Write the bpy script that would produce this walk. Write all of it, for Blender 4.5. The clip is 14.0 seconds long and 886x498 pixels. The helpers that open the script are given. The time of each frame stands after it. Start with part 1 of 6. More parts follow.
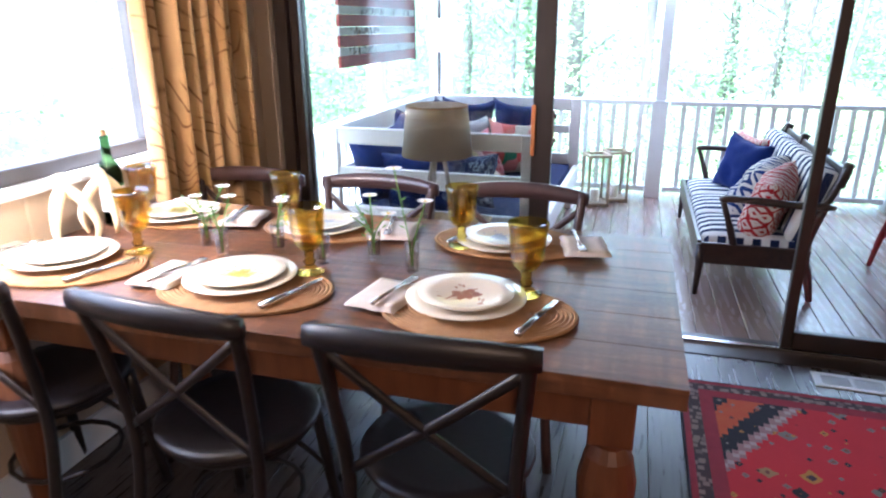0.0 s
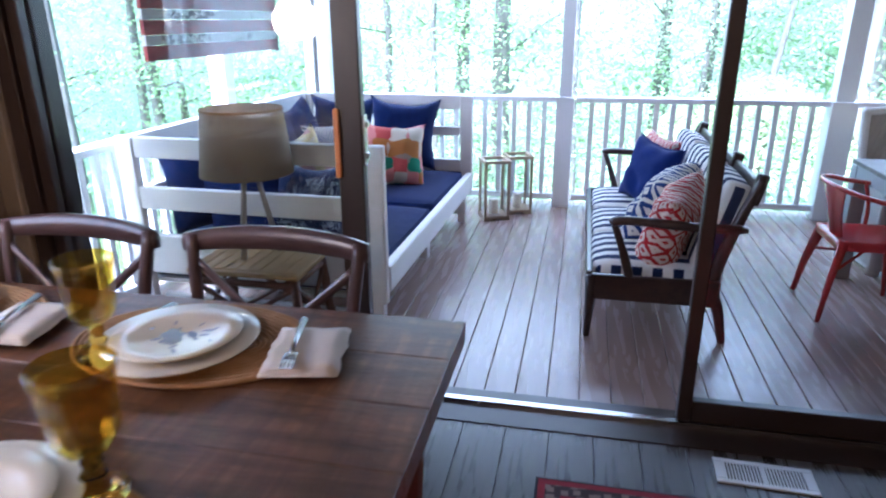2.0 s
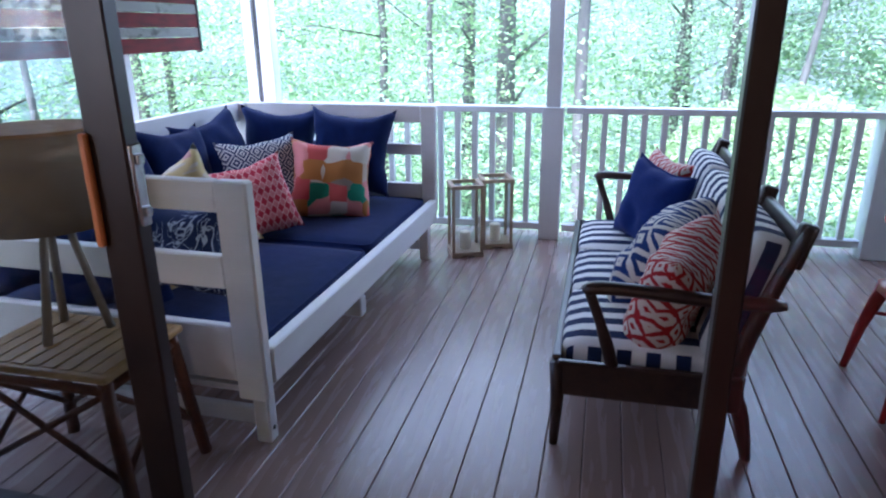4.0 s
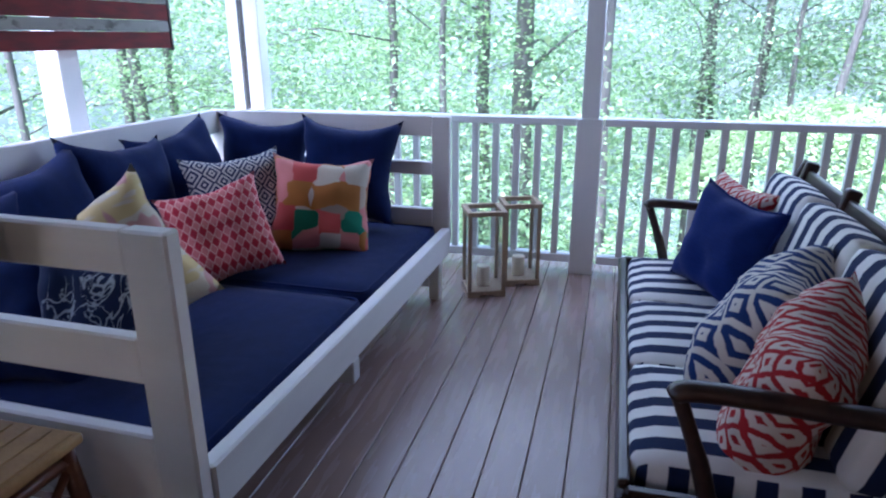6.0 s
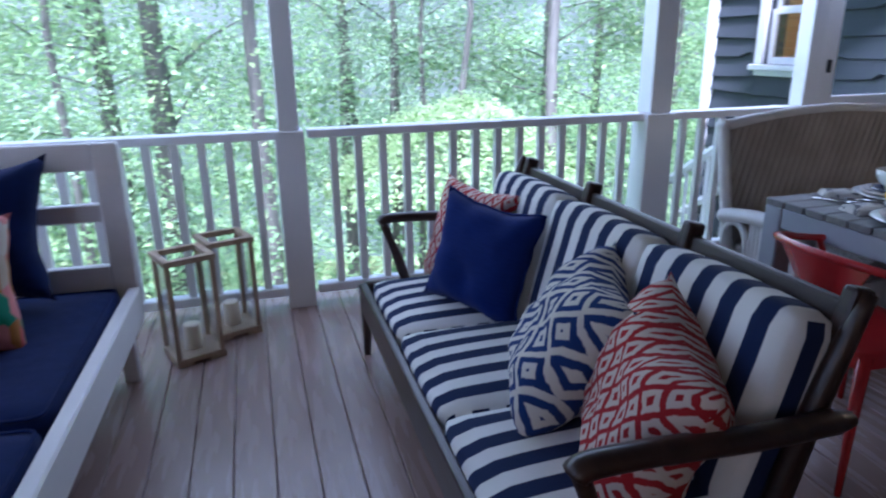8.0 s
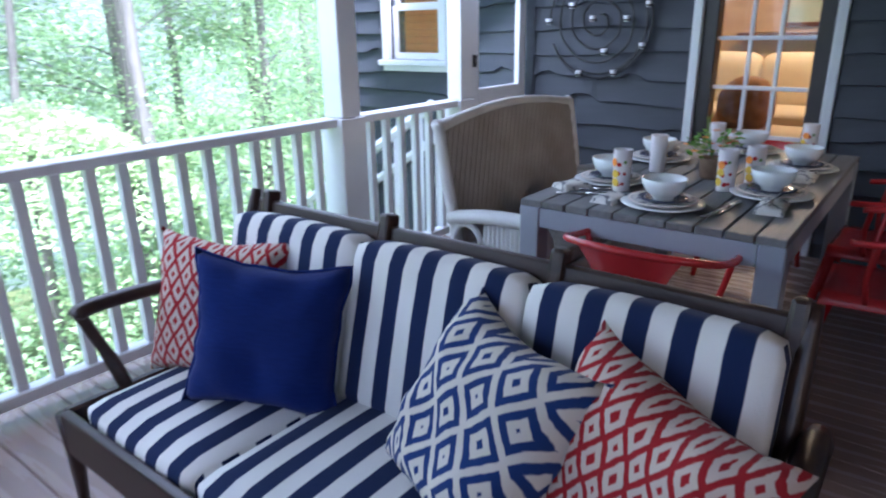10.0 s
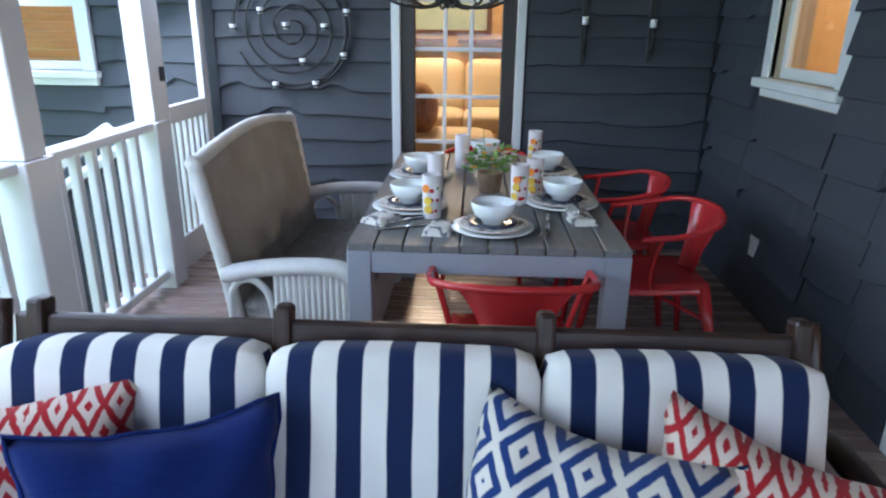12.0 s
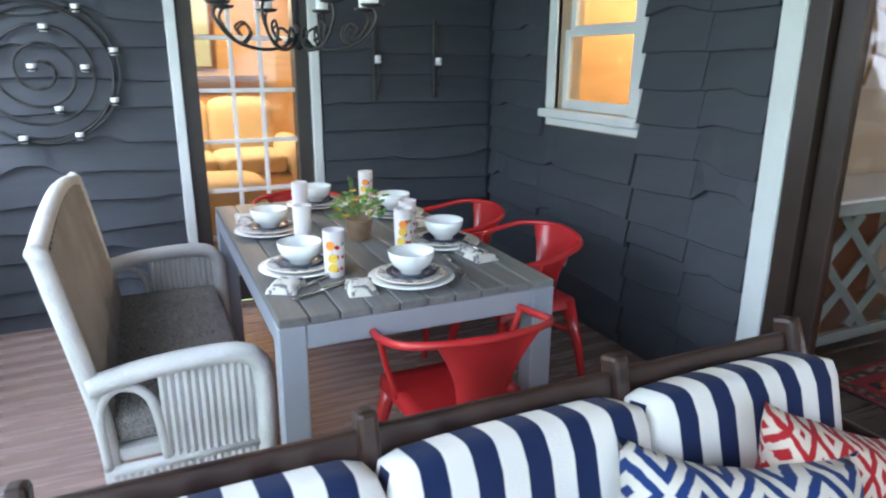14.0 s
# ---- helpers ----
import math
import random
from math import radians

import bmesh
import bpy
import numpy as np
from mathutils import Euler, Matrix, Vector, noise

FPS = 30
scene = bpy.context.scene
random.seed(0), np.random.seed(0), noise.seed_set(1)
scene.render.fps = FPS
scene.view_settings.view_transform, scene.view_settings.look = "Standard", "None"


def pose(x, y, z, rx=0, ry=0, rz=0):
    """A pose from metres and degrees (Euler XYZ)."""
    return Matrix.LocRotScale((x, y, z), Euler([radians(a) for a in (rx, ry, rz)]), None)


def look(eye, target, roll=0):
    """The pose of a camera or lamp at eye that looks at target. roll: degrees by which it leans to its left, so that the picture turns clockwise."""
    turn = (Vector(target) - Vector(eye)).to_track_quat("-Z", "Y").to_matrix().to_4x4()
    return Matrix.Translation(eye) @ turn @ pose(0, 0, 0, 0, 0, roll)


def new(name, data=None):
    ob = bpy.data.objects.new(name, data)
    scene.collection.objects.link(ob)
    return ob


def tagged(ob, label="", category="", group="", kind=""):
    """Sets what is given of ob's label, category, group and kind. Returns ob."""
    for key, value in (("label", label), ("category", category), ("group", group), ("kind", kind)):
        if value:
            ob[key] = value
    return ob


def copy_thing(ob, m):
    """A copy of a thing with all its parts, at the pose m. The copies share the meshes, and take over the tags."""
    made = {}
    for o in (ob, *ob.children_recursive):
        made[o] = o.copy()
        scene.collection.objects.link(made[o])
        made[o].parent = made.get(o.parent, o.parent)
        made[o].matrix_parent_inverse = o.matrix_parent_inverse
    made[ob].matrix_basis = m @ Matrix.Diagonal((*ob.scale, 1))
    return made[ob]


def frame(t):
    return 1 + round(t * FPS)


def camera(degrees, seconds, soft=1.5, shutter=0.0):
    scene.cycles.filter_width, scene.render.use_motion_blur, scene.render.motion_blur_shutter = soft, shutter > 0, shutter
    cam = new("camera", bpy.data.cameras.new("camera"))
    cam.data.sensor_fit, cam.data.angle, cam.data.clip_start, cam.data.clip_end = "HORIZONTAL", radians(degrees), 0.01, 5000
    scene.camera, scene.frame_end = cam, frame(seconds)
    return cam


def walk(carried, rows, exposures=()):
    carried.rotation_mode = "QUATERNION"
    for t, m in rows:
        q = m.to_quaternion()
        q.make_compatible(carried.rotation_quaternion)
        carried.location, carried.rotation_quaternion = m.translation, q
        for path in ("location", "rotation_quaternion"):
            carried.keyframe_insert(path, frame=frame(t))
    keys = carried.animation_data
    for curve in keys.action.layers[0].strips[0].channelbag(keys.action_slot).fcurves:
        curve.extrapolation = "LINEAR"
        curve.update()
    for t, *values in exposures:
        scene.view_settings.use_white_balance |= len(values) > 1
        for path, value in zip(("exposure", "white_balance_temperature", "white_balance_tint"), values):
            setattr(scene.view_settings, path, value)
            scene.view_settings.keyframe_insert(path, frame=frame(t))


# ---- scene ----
cam = camera(68.3, 14.0, 2.1, 0.4)
PATH = [
    (0, (0.229, 0.114, 1.404), (-0.296, 1.931, 0.756), -0.2),
    (0.5, (0.257, 0.339, 1.401), (-0.231, 2.165, 0.745), -0.3),
    (1, (0.347, 0.547, 1.387), (-0.077, 2.388, 0.729), -0.4),
    (1.5, (0.472, 0.761, 1.38), (0.076, 2.606, 0.719), -0.3),
    (2, (0.568, 1.01, 1.338), (0.177, 2.857, 0.676), -0.3),
    (2.5, (0.687, 1.234, 1.376), (0.287, 3.074, 0.701), -0.5),
    (2.7, (0.726, 1.35, 1.37), (0.329, 3.189, 0.692), -0.3),
    (4.8, (0.744, 2.223, 1.214), (0.244, 4.056, 0.592), -0.5),
    (5, (0.719, 2.29, 1.22), (0.21, 4.119, 0.591), -0.4),
    (5.5, (0.65, 2.436, 1.213), (0.134, 4.265, 0.588), -0.4),
    (6, (0.569, 2.568, 1.196), (0.086, 4.408, 0.578), -0.2),
    (6.5, (0.516, 2.667, 1.192), (0.149, 4.536, 0.58), -0.3),
    (7, (0.389, 2.756, 1.169), (0.332, 4.663, 0.568), 0.0),
    (7.5, (0.347, 2.893, 1.167), (0.577, 4.786, 0.565), -0.3),
    (8, (0.285, 3.03, 1.163), (0.81, 4.863, 0.558), -0.8),
    (8.5, (0.204, 3.189, 1.153), (1.032, 4.904, 0.542), -1.1),
    (9, (0.117, 3.383, 1.139), (1.197, 4.949, 0.521), -1.4),
    (9.2, (0.085, 3.448, 1.146), (1.256, 4.946, 0.526), -1.5),
    (11.3, (0.087, 4.284, 1.24), (1.924, 4.725, 0.583), 0.7),
    (11.5, (0.093, 4.363, 1.242), (1.955, 4.683, 0.586), 0.7),
    (12, (0.167, 4.519, 1.244), (2.058, 4.603, 0.597), 0.7),
    (12.5, (0.216, 4.663, 1.263), (2.114, 4.603, 0.638), 0.5),
    (13, (0.247, 4.838, 1.261), (2.138, 4.555, 0.676), 0.5),
    (13.5, (0.305, 4.994, 1.248), (2.142, 4.442, 0.685), 0.3),
    (14, (0.401, 5.161, 1.277), (2.148, 4.362, 0.721), 0.3),
]
EXPOSURES = [(0, 3.55, 5050, 21), (1.5, 3.25, 4900, 23), (2.7, 2.9, 4800, 24), (5, 2.0, 4900, 27), (6.5, 1.95, 4880, 27), (7.5, 1.7, 4880, 26), (8.5, 1.64, 4900, 26), (9, 1.78, 4980, 26), (11.5, 2.55, 5280, 20), (12.5, 2.65, 5400, 18), (14, 3.1, 5650, 17)]
walk(cam, [(t, look(eye, target, roll)) for t, eye, target, roll in PATH], EXPOSURES)

# ---- world and light ----
world = bpy.data.worlds.new("sky")
scene.world = world
world.use_nodes = True
wn = world.node_tree
sky = wn.nodes.new("ShaderNodeTexSky")
sky.sky_type = "NISHITA"
sky.sun_disc = False
sky.sun_elevation = radians(58)
sky.sun_rotation = radians(200)
sky.dust_density = 6.0
sky.air_density = 1.2
wn.links.new(sky.outputs[0], wn.nodes["Background"].inputs[0])
wn.nodes["Background"].inputs[1].default_value = 0.15
sun = new("sun", bpy.data.lights.new("sun", "SUN"))
sun.data.energy, sun.data.angle, sun.data.color = 5.0, radians(12), (1.0, 0.96, 0.9)
sun.matrix_world = look((-8, -22, 38), (0, 0, 0))


def lamp(name, kind, loc, energy, colour, size=0.2, target=None, size_y=None):
    d = bpy.data.lights.new(name, kind)
    d.energy, d.color = energy, colour
    if kind == "AREA":
        d.size = size
        if size_y:
            d.shape, d.size_y = "RECTANGLE", size_y
    else:
        d.shadow_soft_size = size
    ob = new(name, d)
    ob.matrix_world = look(loc, target) if target else pose(*loc)
    return ob


lamp("porch_sky_north", "AREA", (0.3, 6.32, 1.5), 8, (0.93, 0.98, 1.0), 3.7, (0.3, 5.4, 0.2), 1.2)
lamp("porch_sky_stair", "AREA", (3.1, 6.34, 1.4), 5.5, (0.93, 0.98, 1.0), 1.5, (2.9, 5.4, 0.1), 1.2)
lamp("porch_sky_west", "AREA", (-1.9, 4.6, 1.5), 2.5, (0.93, 0.98, 1.0), 2.6, (0.0, 4.6, 0.6), 1.2)
lamp("window_light", "AREA", (-1.65, 1.35, 1.55), 2.0, (0.9, 0.97, 1.0), 1.79, (0, 1.35, 1.55), 1.19)
# Added warm fill without a fixture, brightening the room and the porch's near end.
lamp("warm_room_fill", "POINT", (0.6, -0.9, 2.05), 7.5, (1.0, 0.64, 0.34), 0.12)
lamp("den_lamp", "POINT", (6.2, 4.9, 2.0), 28, (1.0, 0.72, 0.38), 0.15)
lamp("kitchen_lamp", "POINT", (3.1, 1.9, 2.1), 13, (1.0, 0.76, 0.44), 0.12)

# ---- node helpers ----


def nd(nt, kind, **sets):
    n = nt.nodes.new(kind)
    for k, v in sets.items():
        n.inputs[k].default_value = v
    return n


def val(nt, sock, v):
    if hasattr(v, "links") or hasattr(v, "is_linked"):
        nt.links.new(v, sock)
    else:
        sock.default_value = v


def mth(nt, op, a, b=0.0, c=0.0):
    n = nt.nodes.new("ShaderNodeMath")
    n.operation = op
    for s, v in zip(n.inputs, (a, b, c)):
        val(nt, s, v)
    return n.outputs[0]


def mix(nt, f, a, b):
    n = nt.nodes.new("ShaderNodeMix")
    n.data_type = "RGBA"
    val(nt, n.inputs[0], f)
    for s, v in ((n.inputs[6], a), (n.inputs[7], b)):
        val(nt, s, (*v, 1) if isinstance(v, tuple) and len(v) == 3 else v)
    return n.outputs[2]


def xyz(nt, v):
    n = nt.nodes.new("ShaderNodeSeparateXYZ")
    nt.links.new(v, n.inputs[0])
    return n.outputs[0], n.outputs[1], n.outputs[2]


def nz(nt, v, scale, detail=3.0, stretch=None, distort=0.0):
    if stretch:
        m = nt.nodes.new("ShaderNodeMapping")
        m.inputs["Scale"].default_value = stretch
        nt.links.new(v, m.inputs[0])
        v = m.outputs[0]
    n = nt.nodes.new("ShaderNodeTexNoise")
    n.inputs["Scale"].default_value, n.inputs["Detail"].default_value, n.inputs["Distortion"].default_value = scale, detail, distort
    nt.links.new(v, n.inputs["Vector"])
    return n.outputs[0]


def ramp(nt, f, lo, hi):
    n = nt.nodes.new("ShaderNodeMapRange")
    n.inputs[1].default_value, n.inputs[2].default_value = lo, hi
    val(nt, n.inputs[0], f)
    return n.outputs[0]


def tri_wave(nt, x, period):
    """0 at multiples of the period, 1 half-way between."""
    f = mth(nt, "FRACT", mth(nt, "DIVIDE", x, period))
    return mth(nt, "SUBTRACT", 1.0, mth(nt, "ABSOLUTE", mth(nt, "SUBTRACT", mth(nt, "MULTIPLY", f, 2.0), 1.0)))


def start(name, rough=0.5, metal=0.0):
    m = bpy.data.materials.new(name)
    m.use_nodes = True
    nt = m.node_tree
    bs = nt.nodes["Principled BSDF"]
    bs.inputs["Roughness"].default_value, bs.inputs["Metallic"].default_value = rough, metal
    co = nt.nodes.new("ShaderNodeTexCoord").outputs["Object"]
    return m, nt, bs, co


def bump(nt, bs, h, strength, dist=0.01):
    b = nt.nodes.new("ShaderNodeBump")
    b.inputs["Strength"].default_value, b.inputs["Distance"].default_value = strength, dist
    nt.links.new(h, b.inputs["Height"])
    nt.links.new(b.outputs[0], bs.inputs["Normal"])


def surf(name, c1, c2, scale=6.0, rough=0.5, grain=60.0, bumps=0.15, stretch=None, metal=0.0, vary=0.0, rv=0.12, dist=0.004):
    """A plain surface: broad stains between two colours, fine grain, relief."""
    m, nt, bs, co = start(name, rough, metal)
    a = nz(nt, co, scale, 4.0, stretch, 0.3)
    g = nz(nt, co, grain, 3.0, stretch)
    f = mth(nt, "ADD", mth(nt, "MULTIPLY", ramp(nt, a, 0.3, 0.7), 0.7), mth(nt, "MULTIPLY", g, 0.3))
    col = mix(nt, f, c1, c2)
    if vary:
        r = nt.nodes.new("ShaderNodeObjectInfo").outputs["Random"]
        h = nt.nodes.new("ShaderNodeHueSaturation")
        val(nt, h.inputs["Value"], mth(nt, "ADD", 1.0 - vary, mth(nt, "MULTIPLY", r, 2 * vary)))
        nt.links.new(col, h.inputs["Color"])
        col = h.outputs[0]
    nt.links.new(col, bs.inputs["Base Color"])
    val(nt, bs.inputs["Roughness"], mth(nt, "ADD", rough - rv / 2, mth(nt, "MULTIPLY", a, rv)))
    if bumps:
        bump(nt, bs, g, bumps, dist)
    return m


def cloth(name, pattern, rough=0.9, weave=900.0, sheen=0.05):
    """A woven cloth whose colour comes from pattern(nt, co)."""
    m, nt, bs, co = start(name, rough)
    col = pattern(nt, co)
    w = nz(nt, co, 5.0, 2.0)
    col = mix(nt, mth(nt, "MULTIPLY", ramp(nt, w, 0.35, 0.7), 0.12), col, (0.02, 0.02, 0.03))
    val(nt, bs.inputs["Base Color"], col)
    bs.inputs["Sheen Weight"].default_value = sheen
    bs.inputs["Specular IOR Level"].default_value = 0.15
    h = mth(nt, "ADD", mth(nt, "MULTIPLY", nz(nt, co, weave / 4, 2.0), 0.3), mth(nt, "MULTIPLY", nz(nt, co, 14.0, 3.0), 0.9))
    bump(nt, bs, h, 0.35, 0.008)
    return m


def glassy(name, colour, rough=0.0, gloss=1.5):
    """Thin clear sheet: see-through, with a mirror's share by Fresnel."""
    m = bpy.data.materials.new(name)
    m.use_nodes = True
    nt = m.node_tree
    nt.nodes.remove(nt.nodes["Principled BSDF"])
    t = nd(nt, "ShaderNodeBsdfTransparent", Color=(*colour, 1))
    g = nd(nt, "ShaderNodeBsdfGlossy", Roughness=rough)
    lw = nd(nt, "ShaderNodeLayerWeight", Blend=0.5)
    f = mth(nt, "ADD", 0.045 * gloss / 1.5, mth(nt, "MULTIPLY", mth(nt, "POWER", lw.outputs["Facing"], 4.5), 0.75))
    mx = nt.nodes.new("ShaderNodeMixShader")
    nt.links.new(f, mx.inputs[0])
    nt.links.new(t.outputs[0], mx.inputs[1])
    nt.links.new(g.outputs[0], mx.inputs[2])
    nt.links.new(mx.outputs[0], nt.nodes["Material Output"].inputs[0])
    return m


def tinted(name, colour, rough=0.03):
    m, nt, bs, co = start(name, rough)
    bs.inputs["Base Color"].default_value = (*colour, 1)
    bs.inputs["Transmission Weight"].default_value = 1.0
    bs.inputs["IOR"].default_value = 1.22
    return m


def glow(name, colour, strength):
    m, nt, bs, co = start(name)
    bs.inputs["Base Color"].default_value = (*colour, 1)
    bs.inputs["Emission Color"].default_value = (*colour, 1)
    bs.inputs["Emission Strength"].default_value = strength
    return m


def foliage(name, dark, light, warm):
    m = bpy.data.materials.new(name)
    m.use_nodes = True
    nt = m.node_tree
    nt.nodes.remove(nt.nodes["Principled BSDF"])
    r = nt.nodes.new("ShaderNodeNewGeometry").outputs["Random Per Island"]
    col = mix(nt, r, dark, light)
    clump = nz(nt, nt.nodes.new("ShaderNodeTexCoord").outputs["Object"], 0.55, 2.0)
    r2 = mth(nt, "ADD", mth(nt, "MULTIPLY", r, 0.4), mth(nt, "MULTIPLY", ramp(nt, clump, 0.38, 0.62), 0.6))
    col = mix(nt, r2, dark, light)
    col = mix(nt, ramp(nt, mth(nt, "FRACT", mth(nt, "MULTIPLY", r, 17.0)), 0.75, 1.0), col, warm)
    d = nt.nodes.new("ShaderNodeBsdfDiffuse")
    t = nt.nodes.new("ShaderNodeBsdfTranslucent")
    mx = nt.nodes.new("ShaderNodeMixShader")
    mx.inputs[0].default_value = 0.5
    for s in (d, t):
        nt.links.new(col, s.inputs[0])
    nt.links.new(d.outputs[0], mx.inputs[1])
    nt.links.new(t.outputs[0], mx.inputs[2])
    nt.links.new(mx.outputs[0], nt.nodes["Material Output"].inputs[0])
    return m


# ---- materials ----
WHITE = surf("white_paint", (0.72, 0.74, 0.76), (0.82, 0.83, 0.84), 3, 0.45, 40, 0.08)
DAYBED_WHITE = surf("daybed_paint", (0.66, 0.65, 0.63), (0.76, 0.75, 0.73), 3, 0.5, 50, 0.12, (1, 1, 4))
TRIM = surf("trim_paint", (0.62, 0.66, 0.68), (0.74, 0.77, 0.78), 4, 0.5, 40, 0.1)
SIDING = surf("grey_siding", (0.034, 0.04, 0.052), (0.056, 0.063, 0.078), 2.5, 0.6, 30, 0.3, (1, 1, 6), vary=0.1)
DARK_FRAME = surf("dark_bronze", (0.022, 0.013, 0.010), (0.038, 0.024, 0.018), 6, 0.38, 60, 0.05)
OUT_FRAME = surf("dark_brown_frame", (0.03, 0.027, 0.026), (0.05, 0.045, 0.042), 6, 0.45, 60, 0.05)
DECK = surf("painted_deck", (0.255, 0.178, 0.152), (0.315, 0.222, 0.19), 3.5, 0.27, 45, 0.16, (6, 0.6, 6), vary=0.07, rv=0.18)
PLANK = surf("dark_plank", (0.03, 0.025, 0.025), (0.085, 0.072, 0.068), 5, 0.3, 50, 0.3, (10, 0.8, 10), vary=0.18, rv=0.25)
ROOM_WALL = surf("beige_wall", (0.42, 0.34, 0.25), (0.5, 0.41, 0.31), 3, 0.8, 50, 0.1)
BOARD_WALL = surf("pine_wall", (0.55, 0.33, 0.12), (0.7, 0.45, 0.19), 3, 0.5, 30, 0.1, (1, 1, 5))
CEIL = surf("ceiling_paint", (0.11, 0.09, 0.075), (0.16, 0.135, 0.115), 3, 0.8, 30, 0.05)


def oak_material():
    """Dark worn table wood: long grain, cross saw marks, rubbed patches with a soft shine."""
    m, nt, bs, co = start("worn_table_wood", 0.34)
    grain = nz(nt, co, 3.5, 5.0, (1.2, 11, 11), 0.4)
    saw = nz(nt, co, 4.0, 3.0, (10, 0.8, 4))
    worn = nz(nt, co, 2.2, 3.0)
    fine = nz(nt, co, 30.0, 3.0, (1.2, 9, 9))
    band = nz(nt, co, 9.0, 2.0, (4.5, 0.35, 1))
    f = mth(nt, "ADD", mth(nt, "MULTIPLY", ramp(nt, grain, 0.3, 0.7), 0.4), mth(nt, "MULTIPLY", ramp(nt, saw, 0.35, 0.68), 0.2))
    f = mth(nt, "ADD", f, mth(nt, "MULTIPLY", ramp(nt, worn, 0.4, 0.7), 0.2))
    f = mth(nt, "ADD", f, mth(nt, "MULTIPLY", mth(nt, "MULTIPLY", ramp(nt, band, 0.5, 0.66), ramp(nt, grain, 0.4, 0.6)), 0.35))
    c = mix(nt, f, (0.036, 0.012, 0.005), (0.23, 0.1, 0.045))
    nt.links.new(c, bs.inputs["Base Color"])
    val(nt, bs.inputs["Roughness"], mth(nt, "ADD", 0.24, mth(nt, "MULTIPLY", worn, 0.25)))
    bump(nt, bs, mth(nt, "ADD", fine, saw), 0.2, 0.004)
    return m


OAK = oak_material()
LEG_WOOD = surf("turned_leg_wood", (0.085, 0.028, 0.01), (0.17, 0.062, 0.022), 5, 0.45, 40, 0.15, (6, 6, 1))
CHAIR_WOOD = surf("black_chair_wood", (0.006, 0.005, 0.006), (0.016, 0.011, 0.012), 6, 0.42, 60, 0.08)
RUSSET = surf("brown_chair_wood", (0.035, 0.02, 0.02), (0.09, 0.05, 0.045), 6, 0.3, 60, 0.08)
SOFA_WOOD = surf("walnut_frame", (0.012, 0.006, 0.005), (0.045, 0.022, 0.014), 7, 0.36, 60, 0.1, (5, 1, 5))
STONE = surf("cream_plate", (0.64, 0.57, 0.45), (0.74, 0.67, 0.55), 4, 0.18, 30, 0.0)
PORCELAIN = surf("white_porcelain", (0.74, 0.78, 0.78), (0.8, 0.83, 0.83), 4, 0.12, 30, 0.0)
STEEL = surf("steel", (0.5, 0.5, 0.5), (0.62, 0.61, 0.6), 20, 0.25, 80, 0.03, metal=1.0)
BRASS = surf("brass", (0.45, 0.3, 0.12), (0.6, 0.42, 0.18), 20, 0.3, 80, 0.03, metal=1.0)
IRON = surf("black_iron", (0.012, 0.012, 0.013), (0.03, 0.03, 0.031), 12, 0.5, 90, 0.2)
RED_STEEL = surf("red_enamel", (0.4, 0.016, 0.02), (0.5, 0.03, 0.03), 4, 0.22, 60, 0.02)
GREY_STEEL = surf("grey_table_frame", (0.27, 0.29, 0.34), (0.33, 0.35, 0.4), 4, 0.4, 60, 0.04)
SLAT = surf("grey_slat", (0.12, 0.125, 0.125), (0.2, 0.2, 0.2), 5, 0.55, 35, 0.3, (0.8, 9, 9), vary=0.15)
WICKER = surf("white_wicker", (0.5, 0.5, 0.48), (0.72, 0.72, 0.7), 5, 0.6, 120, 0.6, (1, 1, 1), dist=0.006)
# Darker wicker for the loveseat back: its shade is put into the colour.
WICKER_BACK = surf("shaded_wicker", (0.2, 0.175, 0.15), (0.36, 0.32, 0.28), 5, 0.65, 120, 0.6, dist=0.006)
JUTE = surf("jute_rope", (0.25, 0.13, 0.05), (0.42, 0.24, 0.11), 25, 0.9, 160, 0.5)
LINEN = surf("white_linen", (0.52, 0.46, 0.41), (0.66, 0.6, 0.55), 9, 0.95, 220, 0.3)
AMBER = glassy("amber_glass", (0.9, 0.76, 0.24), 0.03, 3.6)
AMBER_STEM = tinted("amber_glass_stem", (0.82, 0.6, 0.1), 0.06)
CLEAR = glassy("clear_glass", (0.97, 0.98, 0.98), 0.0, 1.45)
PANE = glassy("door_glass", (0.93, 0.95, 0.95), 0.0, 1.5)
BOTTLE = tinted("bottle_glass", (0.03, 0.07, 0.02), 0.05)
FROST = surf("frosted_glass", (0.72, 0.74, 0.76), (0.8, 0.81, 0.83), 8, 0.5, 60, 0.02)
TUMBLER = tinted("frosted_tumbler", (0.84, 0.8, 0.81), 0.5)
TUMBLER.node_tree.nodes["Principled BSDF"].inputs["Transmission Weight"].default_value = 0.3
IVORY = surf("ivory_horn", (0.6, 0.46, 0.27), (0.78, 0.66, 0.44), 7, 0.4, 50, 0.1, (1, 1, 0.3))
CANDLE = surf("cream_wax", (0.75, 0.66, 0.5), (0.82, 0.74, 0.6), 8, 0.5, 40, 0.05)
LANTERN = surf("weathered_wood", (0.3, 0.22, 0.14), (0.48, 0.38, 0.27), 10, 0.75, 60, 0.3, (6, 6, 1))
SHADE = surf("taupe_shade", (0.22, 0.17, 0.12), (0.3, 0.24, 0.17), 6, 0.9, 150, 0.3)
RATTAN = surf("rattan", (0.26, 0.15, 0.05), (0.44, 0.28, 0.11), 12, 0.55, 90, 0.4)
BAMBOO = surf("red_brown_bamboo", (0.07, 0.022, 0.01), (0.15, 0.055, 0.025), 14, 0.4, 60, 0.2, (1, 1, 5))
